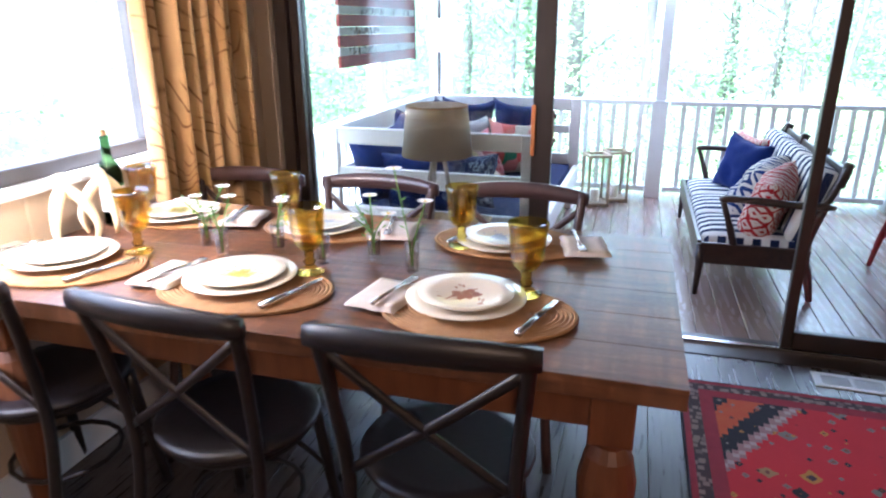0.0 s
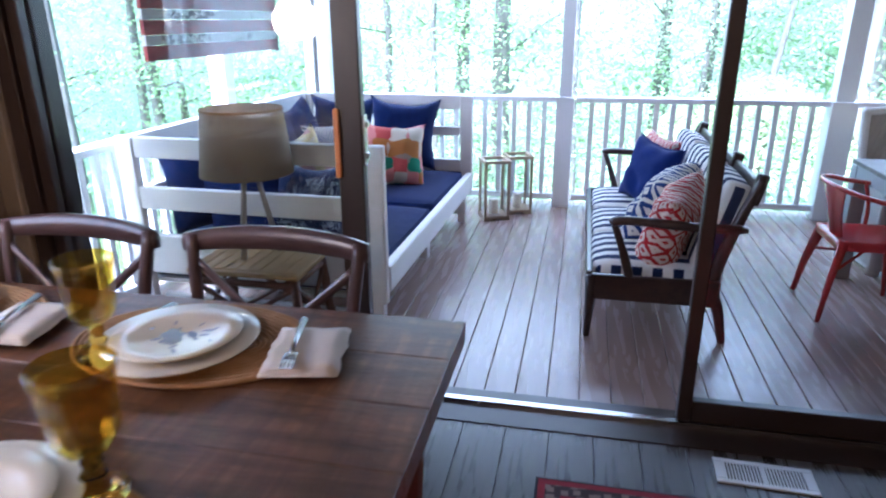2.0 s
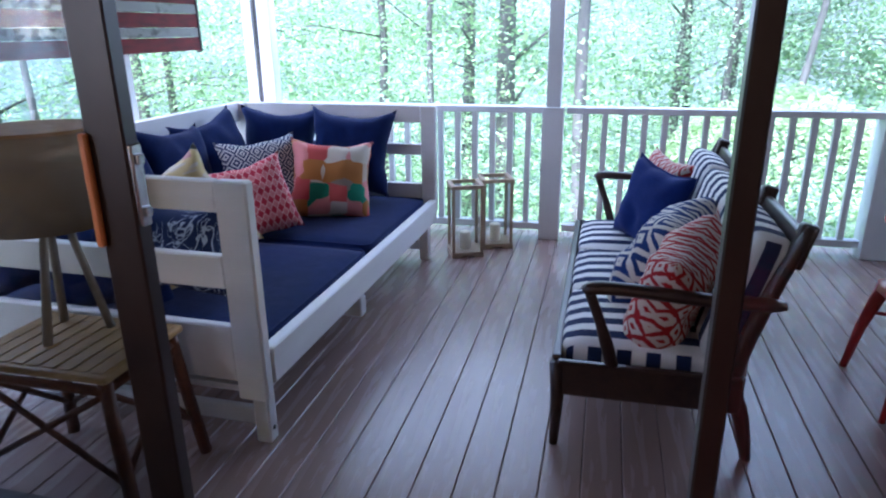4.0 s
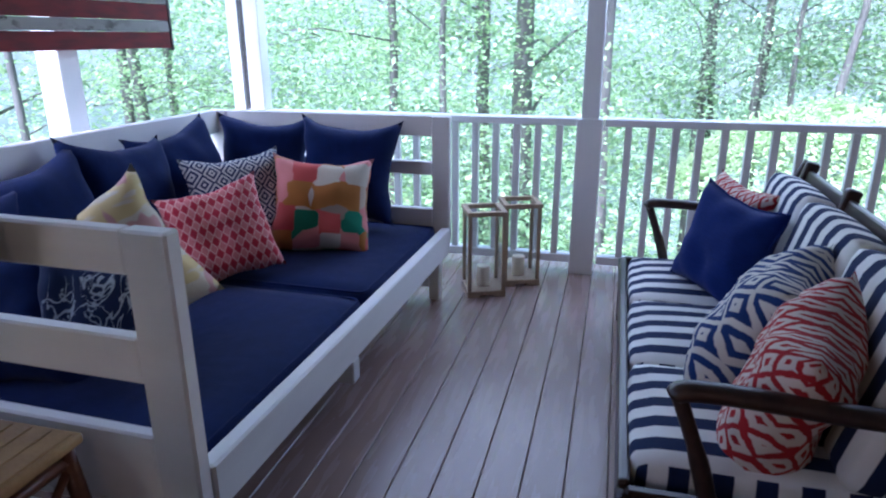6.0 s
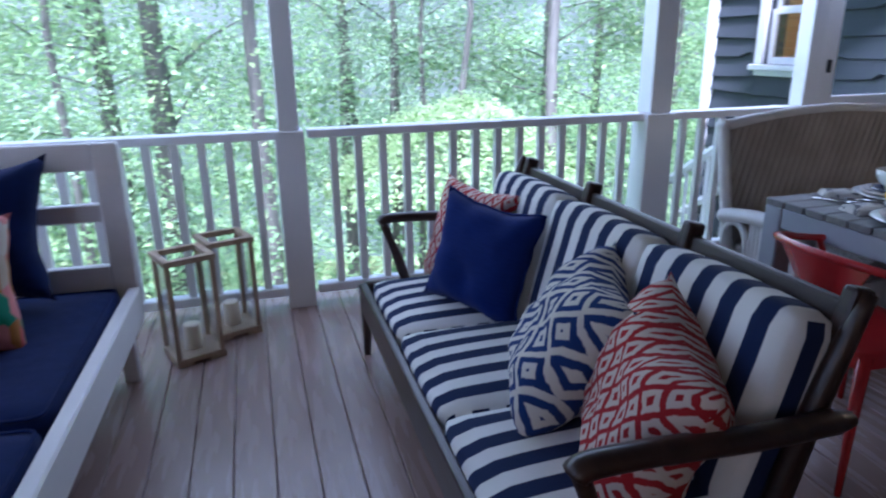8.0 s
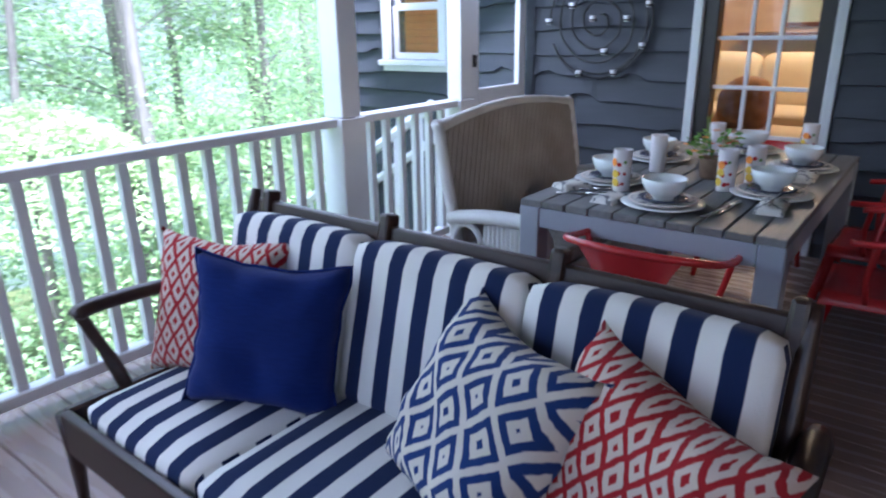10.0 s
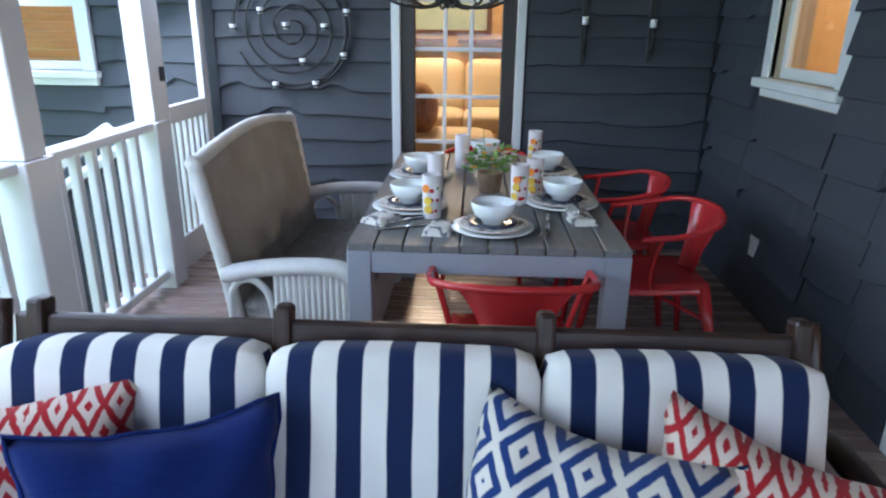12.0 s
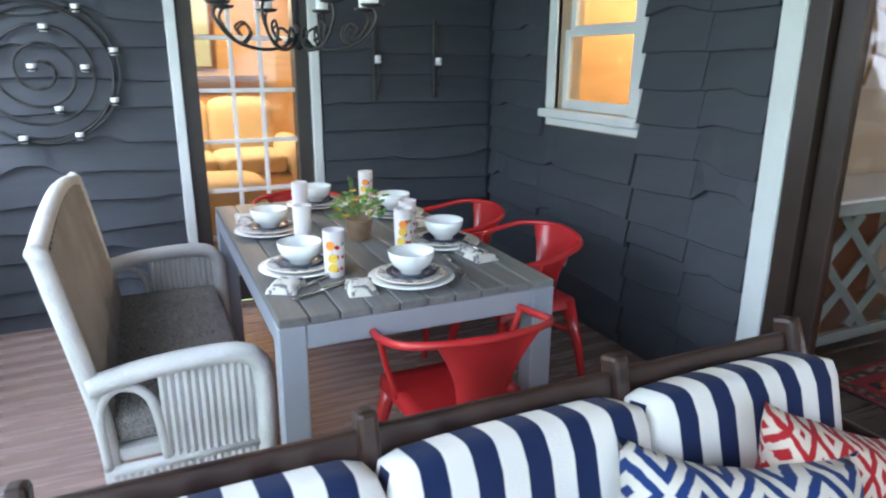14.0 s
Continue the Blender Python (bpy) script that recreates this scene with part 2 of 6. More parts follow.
LAMP_LEG = surf("grey_lamp_leg", (0.2, 0.17, 0.14), (0.3, 0.26, 0.22), 8, 0.6, 60, 0.2)
GREEN = surf("green_stem", (0.08, 0.2, 0.03), (0.18, 0.34, 0.06), 20, 0.6, 60, 0.1)
PETAL = surf("white_petal", (0.75, 0.74, 0.68), (0.85, 0.84, 0.8), 20, 0.7, 60, 0.05)
YOLK = surf("yellow_centre", (0.7, 0.45, 0.03), (0.8, 0.6, 0.08), 20, 0.7, 60, 0.1)
ORANGE = surf("orange_petal", (0.75, 0.2, 0.02), (0.85, 0.35, 0.05), 20, 0.7, 60, 0.1)
POT = surf("brown_pot", (0.16, 0.1, 0.06), (0.3, 0.2, 0.13), 12, 0.7, 60, 0.3)
NAVY_GLAZE = surf("navy_glaze", (0.02, 0.025, 0.05), (0.05, 0.055, 0.09), 12, 0.2, 60, 0.0)
BARK = surf("bark", (0.09, 0.09, 0.085), (0.2, 0.195, 0.18), 3, 0.95, 22, 0.8, (3, 3, 0.6), dist=0.03)
OUTLET = surf("white_plastic", (0.6, 0.6, 0.62), (0.66, 0.66, 0.68), 9, 0.4, 60, 0.0)
ORANGE_WOOD = surf("orange_pull", (0.5, 0.16, 0.04), (0.62, 0.24, 0.07), 10, 0.4, 60, 0.1)
SOFA_CREAM = surf("cream_upholstery", (0.62, 0.5, 0.3), (0.72, 0.6, 0.4), 5, 0.95, 200, 0.3)
BROWN_FUR = surf("brown_throw", (0.2, 0.09, 0.03), (0.4, 0.2, 0.07), 18, 0.95, 120, 0.6)
MINT = surf("mint_print", (0.4, 0.55, 0.45), (0.6, 0.68, 0.55), 9, 0.7, 60, 0.0)
ROPE_GREEN = foliage("leaf_green", (0.13, 0.22, 0.11), (0.27, 0.4, 0.19), (0.33, 0.42, 0.2))
# LEAF_PALE and LEAF_FAR are lightened greens with distance haze put into the colour.
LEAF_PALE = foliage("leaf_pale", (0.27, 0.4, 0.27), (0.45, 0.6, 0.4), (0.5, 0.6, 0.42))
LEAF_BUSH = foliage("leaf_bush", (0.36, 0.5, 0.26), (0.52, 0.66, 0.38), (0.58, 0.68, 0.44))
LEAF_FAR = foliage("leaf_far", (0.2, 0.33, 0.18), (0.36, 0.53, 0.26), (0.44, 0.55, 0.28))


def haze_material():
    """Painted glow for bright air between far tree tops: pale green masses, whiter gaps."""
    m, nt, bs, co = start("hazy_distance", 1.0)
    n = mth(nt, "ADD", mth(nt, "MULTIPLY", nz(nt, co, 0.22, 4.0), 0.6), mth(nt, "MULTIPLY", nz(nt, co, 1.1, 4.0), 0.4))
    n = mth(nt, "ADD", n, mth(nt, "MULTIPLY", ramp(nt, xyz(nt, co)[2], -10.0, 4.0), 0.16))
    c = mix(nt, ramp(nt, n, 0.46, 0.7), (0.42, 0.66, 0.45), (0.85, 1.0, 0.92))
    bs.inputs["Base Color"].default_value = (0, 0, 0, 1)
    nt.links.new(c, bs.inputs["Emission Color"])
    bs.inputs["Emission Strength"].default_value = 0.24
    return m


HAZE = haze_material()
WHITE_C, NAVY_C = (0.74, 0.73, 0.69), (0.012, 0.022, 0.07)


def stripe_pattern(nt, co):
    x, y, z = xyz(nt, co)
    n = nt.nodes.new("ShaderNodeNewGeometry").outputs["Normal"]
    ny = mth(nt, "GREATER_THAN", mth(nt, "ABSOLUTE", xyz(nt, n)[1]), 0.75)
    u = mth(nt, "ADD", mth(nt, "MULTIPLY", y, mth(nt, "SUBTRACT", 1.0, ny)), mth(nt, "MULTIPLY", x, ny))
    wob = mth(nt, "MULTIPLY", mth(nt, "SUBTRACT", nz(nt, co, 6.0), 0.5), 0.008)
    s = tri_wave(nt, mth(nt, "ADD", mth(nt, "ADD", u, wob), 0.0452), 0.0904)
    return mix(nt, ramp(nt, s, 0.47, 0.53), WHITE_C, NAVY_C)


def navy_pattern(nt, co):
    return mix(nt, nz(nt, co, 30.0, 4.0), (0.003, 0.010, 0.055), (0.006, 0.018, 0.095))


def royal_pattern(nt, co):
    return mix(nt, nz(nt, co, 30.0, 4.0, (1, 1, 6)), (0.005, 0.013, 0.09), (0.010, 0.026, 0.15))


def lattice(period_x, period_z, c1, c2, rings, jag=0.12):
    """Concentric diamonds, with the jagged edges of a resist dye."""
    def pattern(nt, co):
        x, y, z = xyz(nt, co)
        j = mth(nt, "MULTIPLY", mth(nt, "SUBTRACT", nz(nt, co, 70.0, 2.0, (0.3, 1, 1)), 0.5), jag)
        d = mth(nt, "ADD", tri_wave(nt, mth(nt, "ADD", x, 10.0), period_x), tri_wave(nt, mth(nt, "ADD", z, 10.0), period_z))
        d = mth(nt, "ADD", d, j)
        k = tri_wave(nt, d, rings)
        return mix(nt, ramp(nt, k, 0.42, 0.58), c1, c2)
    return pattern


def drops(nt, co):
    """Rows of dark red drops on pink."""
    x, y, z = xyz(nt, co)
    j = mth(nt, "MULTIPLY", mth(nt, "SUBTRACT", nz(nt, co, 60.0), 0.5), 0.25)
    a = tri_wave(nt, mth(nt, "ADD", x, 10.0), 0.032)
    b = tri_wave(nt, mth(nt, "ADD", mth(nt, "ADD", z, 10.0), mth(nt, "MULTIPLY", mth(nt, "FLOOR", mth(nt, "DIVIDE", mth(nt, "ADD", x, 10.0), 0.04)), 0.0)), 0.048)
    d = mth(nt, "ADD", mth(nt, "ADD", mth(nt, "MULTIPLY", a, 0.9), mth(nt, "MULTIPLY", b, 0.9)), j)
    c = mix(nt, ramp(nt, d, 0.95, 1.1), (0.5, 0.17, 0.17), (0.36, 0.025, 0.045))
    return mix(nt, ramp(nt, mth(nt, "ABSOLUTE", mth(nt, "SUBTRACT", d, 0.8)), 0.02, 0.1), (0.72, 0.52, 0.46), c)


def patches(nt, co):
    """Patchwork of odd squares of colour."""
    v = nt.nodes.new("ShaderNodeTexVoronoi")
    v.distance = "CHEBYCHEV"
    v.inputs["Scale"].default_value = 10.0
    v.inputs["Randomness"].default_value = 0.6
    nt.links.new(co, v.inputs["Vector"])
    r, g, b = xyz(nt, v.outputs["Color"])
    c = mix(nt, ramp(nt, r, 0.45, 0.5), (0.4, 0.17, 0.04), (0.5, 0.09, 0.08))
    c = mix(nt, ramp(nt, g, 0.78, 0.8), c, (0.03, 0.22, 0.13))
    c = mix(nt, ramp(nt, b, 0.68, 0.72), c, (0.6, 0.24, 0.22))
    return mix(nt, ramp(nt, mth(nt, "FRACT", mth(nt, "MULTIPLY", r, 7.0)), 0.84, 0.86), c, (0.55, 0.5, 0.4))


def pale_patches(nt, co):
    v = nz(nt, co, 7.0, 2.0, (1, 1, 3))
    c = mix(nt, ramp(nt, v, 0.45, 0.5), (0.58, 0.52, 0.4), (0.58, 0.46, 0.22))
    w = nz(nt, co, 9.0, 1.0, (2, 1, 1))
    return mix(nt, ramp(nt, w, 0.58, 0.62), c, (0.5, 0.28, 0.26))


def coral_branches(nt, co):
    """Thin pale branching lines on navy."""
    c = (0.012, 0.02, 0.06)
    for scale, side in ((9.0, 0.5), (17.0, 0.52)):
        n = nz(nt, co, scale, 2.0, (1, 1, 0.6), 1.2)
        line = ramp(nt, mth(nt, "ABSOLUTE", mth(nt, "SUBTRACT", n, side)), 0.022, 0.008)
        c = mix(nt, mth(nt, "MULTIPLY", line, ramp(nt, nz(nt, co, 5.0, 1.0), 0.42, 0.5)), c, (0.34, 0.38, 0.42))
    return c


def curtain_pattern(nt, co):
    x, y, z = xyz(nt, co)
    w = mth(nt, "ADD", mth(nt, "MULTIPLY", z, 46.0), mth(nt, "MULTIPLY", nz(nt, co, 2.6, 2.0, (1, 2, 0.8), 0.8), 26.0))
    s = mth(nt, "ABSOLUTE", mth(nt, "SINE", mth(nt, "ADD", w, mth(nt, "MULTIPLY", y, 40.0))))
    b = nz(nt, co, 9.0, 3.0, (1, 3, 1))
    wide = ramp(nt, nz(nt, co, 3.0, 2.0), 0.35, 0.65)
    base = mix(nt, wide, (0.55, 0.36, 0.17), (0.42, 0.25, 0.105))
    return mix(nt, mth(nt, "MULTIPLY", ramp(nt, s, 0.4, 0.05), ramp(nt, b, 0.42, 0.62)), base, (0.14, 0.06, 0.025))


def zebra(nt, co):
    w = nz(nt, co, 9.0, 2.0, (1, 3, 3), 2.0)
    s = mth(nt, "ABSOLUTE", mth(nt, "SINE", mth(nt, "MULTIPLY", w, 45.0)))
    return mix(nt, ramp(nt, s, 0.45, 0.6), (0.035, 0.033, 0.035), (0.4, 0.38, 0.36))


def fleck(nt, co):
    v = nz(nt, co, 40.0, 2.0)
    return mix(nt, ramp(nt, v, 0.55, 0.62), (0.62, 0.6, 0.56), (0.16, 0.16, 0.17))


STRIPE = cloth("navy_white_stripe", stripe_pattern)
NAVY = cloth("navy_canvas", navy_pattern)
ROYAL = cloth("royal_blue_cloth", royal_pattern)
IKAT_BLUE = cloth("blue_diamond_cloth", lattice(0.1, 0.125, (0.016, 0.04, 0.15), (0.62, 0.58, 0.51), 0.7))
IKAT_RED = cloth("red_diamond_cloth", lattice(0.048, 0.084, (0.34, 0.018, 0.022), (0.6, 0.5, 0.42), 0.95, 0.3))
GREEK = cloth("navy_key_cloth", lattice(0.075, 0.085, (0.02, 0.03, 0.09), (0.5, 0.5, 0.48), 0.55, 0.1))
DROPS = cloth("pink_drop_cloth", drops)
PATCH = cloth("patchwork_cloth", patches)
PALE_PATCH = cloth("pale_patchwork_cloth", pale_patches)
CORAL = cloth("coral_print_cloth", coral_branches)
CURTAIN = cloth("branch_print_curtain", curtain_pattern)
ZEBRA = cloth("dark_zebra_cloth", zebra)
FLECK = cloth("flecked_napkin", fleck)


def flag_red_pattern(nt, co):
    return mix(nt, ramp(nt, nz(nt, co, 8.0, 4.0, (1, 1, 4)), 0.4, 0.65), (0.2, 0.03, 0.03), (0.13, 0.03, 0.03))


def flag_white_pattern(nt, co):
    v = nz(nt, co, 22.0, 4.0, (1, 1, 1.6))
    big = nz(nt, co, 3.0, 2.0)
    return mix(nt, mth(nt, "MULTIPLY", ramp(nt, v, 0.48, 0.56), ramp(nt, big, 0.46, 0.56)), (0.34, 0.33, 0.31), (0.05, 0.04, 0.04))


FLAG_RED = cloth("faded_red_board", flag_red_pattern, 0.7)
FLAG_WHITE = cloth("peeling_white_board", flag_white_pattern, 0.7)


def rug_material():
    m, nt, bs, co = start("red_wool_rug", 0.95)
    x, y, z = xyz(nt, co)
    ex = mth(nt, "SUBTRACT", 0.75, mth(nt, "ABSOLUTE", x))
    ey = mth(nt, "SUBTRACT", 1.15, mth(nt, "ABSOLUTE", y))
    e = mth(nt, "MINIMUM", ex, ey)
    st = nz(nt, co, 26.0, 2.0)
    # crimson field, stepped pale outline, navy corners with flame-red blocks
    q = 0.022
    sx = mth(nt, "MULTIPLY", mth(nt, "FLOOR", mth(nt, "DIVIDE", mth(nt, "ABSOLUTE", x), q)), q)
    sy = mth(nt, "MULTIPLY", mth(nt, "FLOOR", mth(nt, "DIVIDE", mth(nt, "ABSOLUTE", y), q)), q)
    d = mth(nt, "ADD", mth(nt, "MULTIPLY", sx, 1.5), sy)
    crimson = mix(nt, nz(nt, co, 7.0, 3.0), (0.6, 0.02, 0.035), (0.46, 0.014, 0.028))

    def scatter(scale, size, seed):
        v = nt.nodes.new("ShaderNodeTexVoronoi")
        v.distance = "MANHATTAN"
        v.inputs["Scale"].default_value = scale
        v.inputs["Randomness"].default_value = 0.75
        mp = nt.nodes.new("ShaderNodeMapping")
        mp.inputs["Location"].default_value = (seed, seed * 0.7, 0)
        nt.links.new(co, mp.inputs[0])
        nt.links.new(mp.outputs[0], v.inputs["Vector"])
        dist, vr = mth(nt, "ADD", v.outputs["Distance"], mth(nt, "MULTIPLY", mth(nt, "SUBTRACT", st, 0.5), 0.35)), xyz(nt, v.outputs["Color"])[0]
        tone = mix(nt, ramp(nt, vr, 0.4, 0.42), (0.025, 0.018, 0.03), (0.2, 0.17, 0.16))
        tone = mix(nt, ramp(nt, vr, 0.72, 0.74), tone, (0.45, 0.2, 0.04))
        tone = mix(nt, mth(nt, "LESS_THAN", dist, size * 0.4), tone, mix(nt, vr, (0.5, 0.14, 0.04), (0.05, 0.03, 0.05)))
        return mth(nt, "MULTIPLY", mth(nt, "LESS_THAN", dist, size), mth(nt, "GREATER_THAN", vr, 0.15)), tone

    field = crimson
    for scale, size, seed in ((9.0, 0.36, 0.0), (17.0, 0.3, 3.3)):
        f, tone = scatter(scale, size, seed)
        field = mix(nt, f, field, tone)
    field = mix(nt, mth(nt, "GREATER_THAN", d, 1.46), field, (0.3, 0.17, 0.18))
    field = mix(nt, mth(nt, "MULTIPLY", mth(nt, "GREATER_THAN", d, 1.475), mth(nt, "LESS_THAN", d, 1.5)), field, (0.4, 0.3, 0.3))
    corner = mix(nt, mth(nt, "MULTIPLY", mth(nt, "GREATER_THAN", d, 1.66), mth(nt, "LESS_THAN", d, 1.84)), (0.014, 0.014, 0.024), mix(nt, st, (0.48, 0.05, 0.02), (0.5, 0.11, 0.03)))
    f, tone = scatter(21.0, 0.26, 7.1)
    corner = mix(nt, f, corner, tone)
    field = mix(nt, mth(nt, "GREATER_THAN", d, 1.53), field, corner)
    # borders
    g = nt.nodes.new("ShaderNodeTexVoronoi")
    g.distance = "CHEBYCHEV"
    g.inputs["Scale"].default_value = 34.0
    nt.links.new(co, g.inputs["Vector"])
    guard = mix(nt, ramp(nt, g.outputs["Distance"], 0.3, 0.42), (0.24, 0.17, 0.15), (0.05, 0.03, 0.035))
    wine = mix(nt, st, (0.2, 0.012, 0.028), (0.32, 0.02, 0.04))
    c = mix(nt, mth(nt, "LESS_THAN", e, 0.125), field, wine)
    c = mix(nt, mth(nt, "MULTIPLY", mth(nt, "LESS_THAN", e, 0.075), mth(nt, "GREATER_THAN", e, 0.03)), c, guard)
    c = mix(nt, mth(nt, "LESS_THAN", e, 0.008), c, (0.02, 0.015, 0.025))
    nt.links.new(c, bs.inputs["Base Color"])
    bump(nt, bs, nz(nt, co, 300.0, 2.0), 0.5, 0.004)
    return m


RUG = rug_material()
GROUND = surf("forest_floor", (0.05, 0.08, 0.02), (0.13, 0.16, 0.05), 0.6, 0.95, 4, 0.3)

# ---- mesh helpers ----


def put(name, bm, material, parent=None, label="", smooth=False):
    me = bpy.data.meshes.new(name)
    bm.normal_update()
    bm.to_mesh(me)
    bm.free()
    if smooth:
        for p in me.polygons:
            p.use_smooth = True
    for m in material if isinstance(material, (list, tuple)) else (material,):
        me.materials.append(m)
    ob = new(name, me)
    if parent:
        ob.parent = parent
    if label:
        tagged(ob, label)
    return ob


part = put


def thing(name, loc, label, category, group="", turn=0.0):
    ob = tagged(new(name), label, category, group)
    ob.matrix_world = pose(*loc, 0, 0, turn)
    ob.empty_display_size = 0.1
    return ob


def rbox(bm, x0, x1, y0, y1, z0, z1, r=0.004, seg=1, m=None):
    made = bmesh.ops.create_cube(bm, size=1)["verts"]
    for v in made:
        v.co = Vector(((x0 + x1) / 2 + v.co.x * (x1 - x0), (y0 + y1) / 2 + v.co.y * (y1 - y0), (z0 + z1) / 2 + v.co.z * (z1 - z0)))
    if m is not None:
        for v in made:
            v.co = m @ v.co
    if r:
        edges = list({e for v in made for e in v.link_edges})
        bmesh.ops.bevel(bm, geom=edges, offset=r, segments=seg, affect="EDGES", profile=0.5)
    return bm


def tube(bm, pts, radii, n=8, flat=1.0, closed=False):
    """A round bar along the points; flat squeezes it sideways."""
    pts = [Vector(p) for p in pts]
    if not hasattr(radii, "__len__"):
        radii = [radii] * len(pts)
    rings, side = [], None
    for i, p in enumerate(pts):
        a, b = (pts[i - 1], pts[(i + 1) % len(pts)]) if closed else (pts[max(i - 1, 0)], pts[min(i + 1, len(pts) - 1)])
        t = (b - a).normalized()
        if side is None:
            side = t.cross(Vector((0, 0, 1)))
            if side.length < 0.1:
                side = t.cross(Vector((0, 1, 0)))
        side = (side - t * side.dot(t)).normalized()
        up = side.cross(t)
        rings.append([bm.verts.new(p + (side * math.cos(k * 2 * math.pi / n) * flat + up * math.sin(k * 2 * math.pi / n)) * radii[i]) for k in range(n)])
    pairs = list(zip(rings, rings[1:])) + ([(rings[-1], rings[0])] if closed else [])
    for r0, r1 in pairs:
        for k in range(n):
            bm.faces.new((r0[k], r0[(k + 1) % n], r1[(k + 1) % n], r1[k]))
    if not closed:
        bm.faces.new(rings[0][::-1])
        bm.faces.new(rings[-1])
    return bm


def lathe(bm, profile, n=20, c=(0, 0, 0), sy=1.0):
    """Turns (radius, height) pairs round the upright axis."""
    rings = []
    for r, z in profile:
        rings.append([bm.verts.new((c[0] + r * math.cos(k * 2 * math.pi / n), c[1] + sy * r * math.sin(k * 2 * math.pi / n), c[2] + z)) for k in range(n)])
    for r0, r1 in zip(rings, rings[1:]):
        for k in range(n):
            bm.faces.new((r0[k], r0[(k + 1) % n], r1[(k + 1) % n], r1[k]))
    bm.faces.new(rings[0][::-1])
    bm.faces.new(rings[-1])
    return bm


def smooth_pts(pts, n=6):
    """A finer curve through the points."""
    pts = [Vector(p) for p in pts]
    out = []
    for i in range(len(pts) - 1):
        p0, p1, p2, p3 = pts[max(i - 1, 0)], pts[i], pts[i + 1], pts[min(i + 2, len(pts) - 1)]
        for k in range(n):
            t = k / n
            out.append(0.5 * (2 * p1 + (p2 - p0) * t + (2 * p0 - 5 * p1 + 4 * p2 - p3) * t * t + (3 * p1 - p0 - 3 * p2 + p3) * t ** 3))
    return out + [pts[-1]]


def cushion_mesh(sx, sy, sz, r, puff, cuts=9, seed=0.0):
    """A stuffed box with rounded edges and slightly swollen faces."""
    bm = bmesh.new()
    bmesh.ops.create_cube(bm, size=2)
    bmesh.ops.subdivide_edges(bm, edges=bm.edges[:], cuts=cuts, use_grid_fill=True)
    h = Vector((sx / 2, sy / 2, sz / 2))
    for v in bm.verts:
        u = v.co.copy()
        p = Vector((u.x * h.x, u.y * h.y, u.z * h.z))
        q = Vector([max(-h[i] + r, min(h[i] - r, p[i])) for i in range(3)])
        d = p - q
        p = q + d.normalized() * r if d.length > 1e-6 else p
        sw = 1 + 0.25 * noise.noise(Vector((p.x * 6 + seed, p.y * 6, p.z * 6)))
        p.z += u.z * puff * (1 - u.x ** 2) * (1 - u.y ** 2) * sw
        p.x += u.x * puff * 0.35 * (1 - u.z ** 2) * (1 - u.y ** 2)
        p.y += u.y * puff * 0.2 * (1 - u.z ** 2) * (1 - u.x ** 2)
        v.co = p
    return bm


def pillow(loc, size, turn, tilt, roll, material, label, height=None, thick=0.15, seed=1.0, name="throw_pillow", piping=None, ear=0.1):
    """A stuffed throw pillow; faces -y before its turn, leans back by tilt."""
    bm = bmesh.new()
    n, hx, hz = 18, size / 2, (height or size) / 2
    grid = {}
    for s in (-1, 1):
        for i in range(n + 1):
            for k in range(n + 1):
                if s == 1 and (i in (0, n) or k in (0, n)):
                    grid[s, i, k] = grid[-1, i, k]
                    continue
                u, w = 2 * i / n - 1, 2 * k / n - 1
                t = thick / 2 * (max(0, 1 - u ** 4) * max(0, 1 - w ** 4)) ** 0.55
                wr = 1 + 0.24 * noise.noise(Vector((u * 2.2 + seed * 3.1, w * 2.2, s * 4 + seed)))
                px = u * hx * (1 - ear * (1 - w * w)) + 0.012 * noise.noise(Vector((w * 3 + seed, u * 2, 7.7)))
                pz = w * hz * (1 - ear * (1 - u * u)) + 0.012 * noise.noise(Vector((u * 3 - seed, w * 2, 3.3)))
                pz -= 0.05 * hz * max(0, w) * (1 - u * u) * 1.5
                grid[s, i, k] = bm.verts.new((px, s * t * wr, pz))
        for i in range(n):
            for k in range(n):
                f = [grid[s, i, k], grid[s, i + 1, k], grid[s, i + 1, k + 1], grid[s, i, k + 1]]
                bm.faces.new(f if s == -1 else f[::-1])
    ob = put(name, bm, material, None, "", True)
    tagged(ob, label, "pillow")
    ob.matrix_world = pose(*loc, 0, 0, turn) @ pose(0, 0, 0, -tilt) @ pose(0, 0, 0, 0, roll, 0)
    if piping:
        e = bmesh.new()
        edge = []
        for k in range(40):
            a = k / 10
            side_, f = int(a), a - int(a)
            u, w = ((2 * f - 1, -1), (1, 2 * f - 1), (1 - 2 * f, 1), (-1, 1 - 2 * f))[side_]
            px = u * hx * (1 - ear * (1 - w * w)) + 0.012 * noise.noise(Vector((w * 3 + seed, u * 2, 7.7)))
            pz = w * hz * (1 - ear * (1 - u * u)) + 0.012 * noise.noise(Vector((u * 3 - seed, w * 2, 3.3))) - 0.05 * hz * max(0, w) * (1 - u * u) * 1.5
            edge.append((px, 0, pz))
        part("piping", tube(e, edge, 0.005, 5, 1.0, True), piping, ob, "", True)
    return ob


def structure(name, bm, material, label=""):
    return tagged(put(name, bm, material), label, kind="structure")


def slab(name, x0, x1, y0, y1, z0, z1, material):
    return structure(name, rbox(bmesh.new(), x0, x1, y0, y1, z0, z1, 0), material)

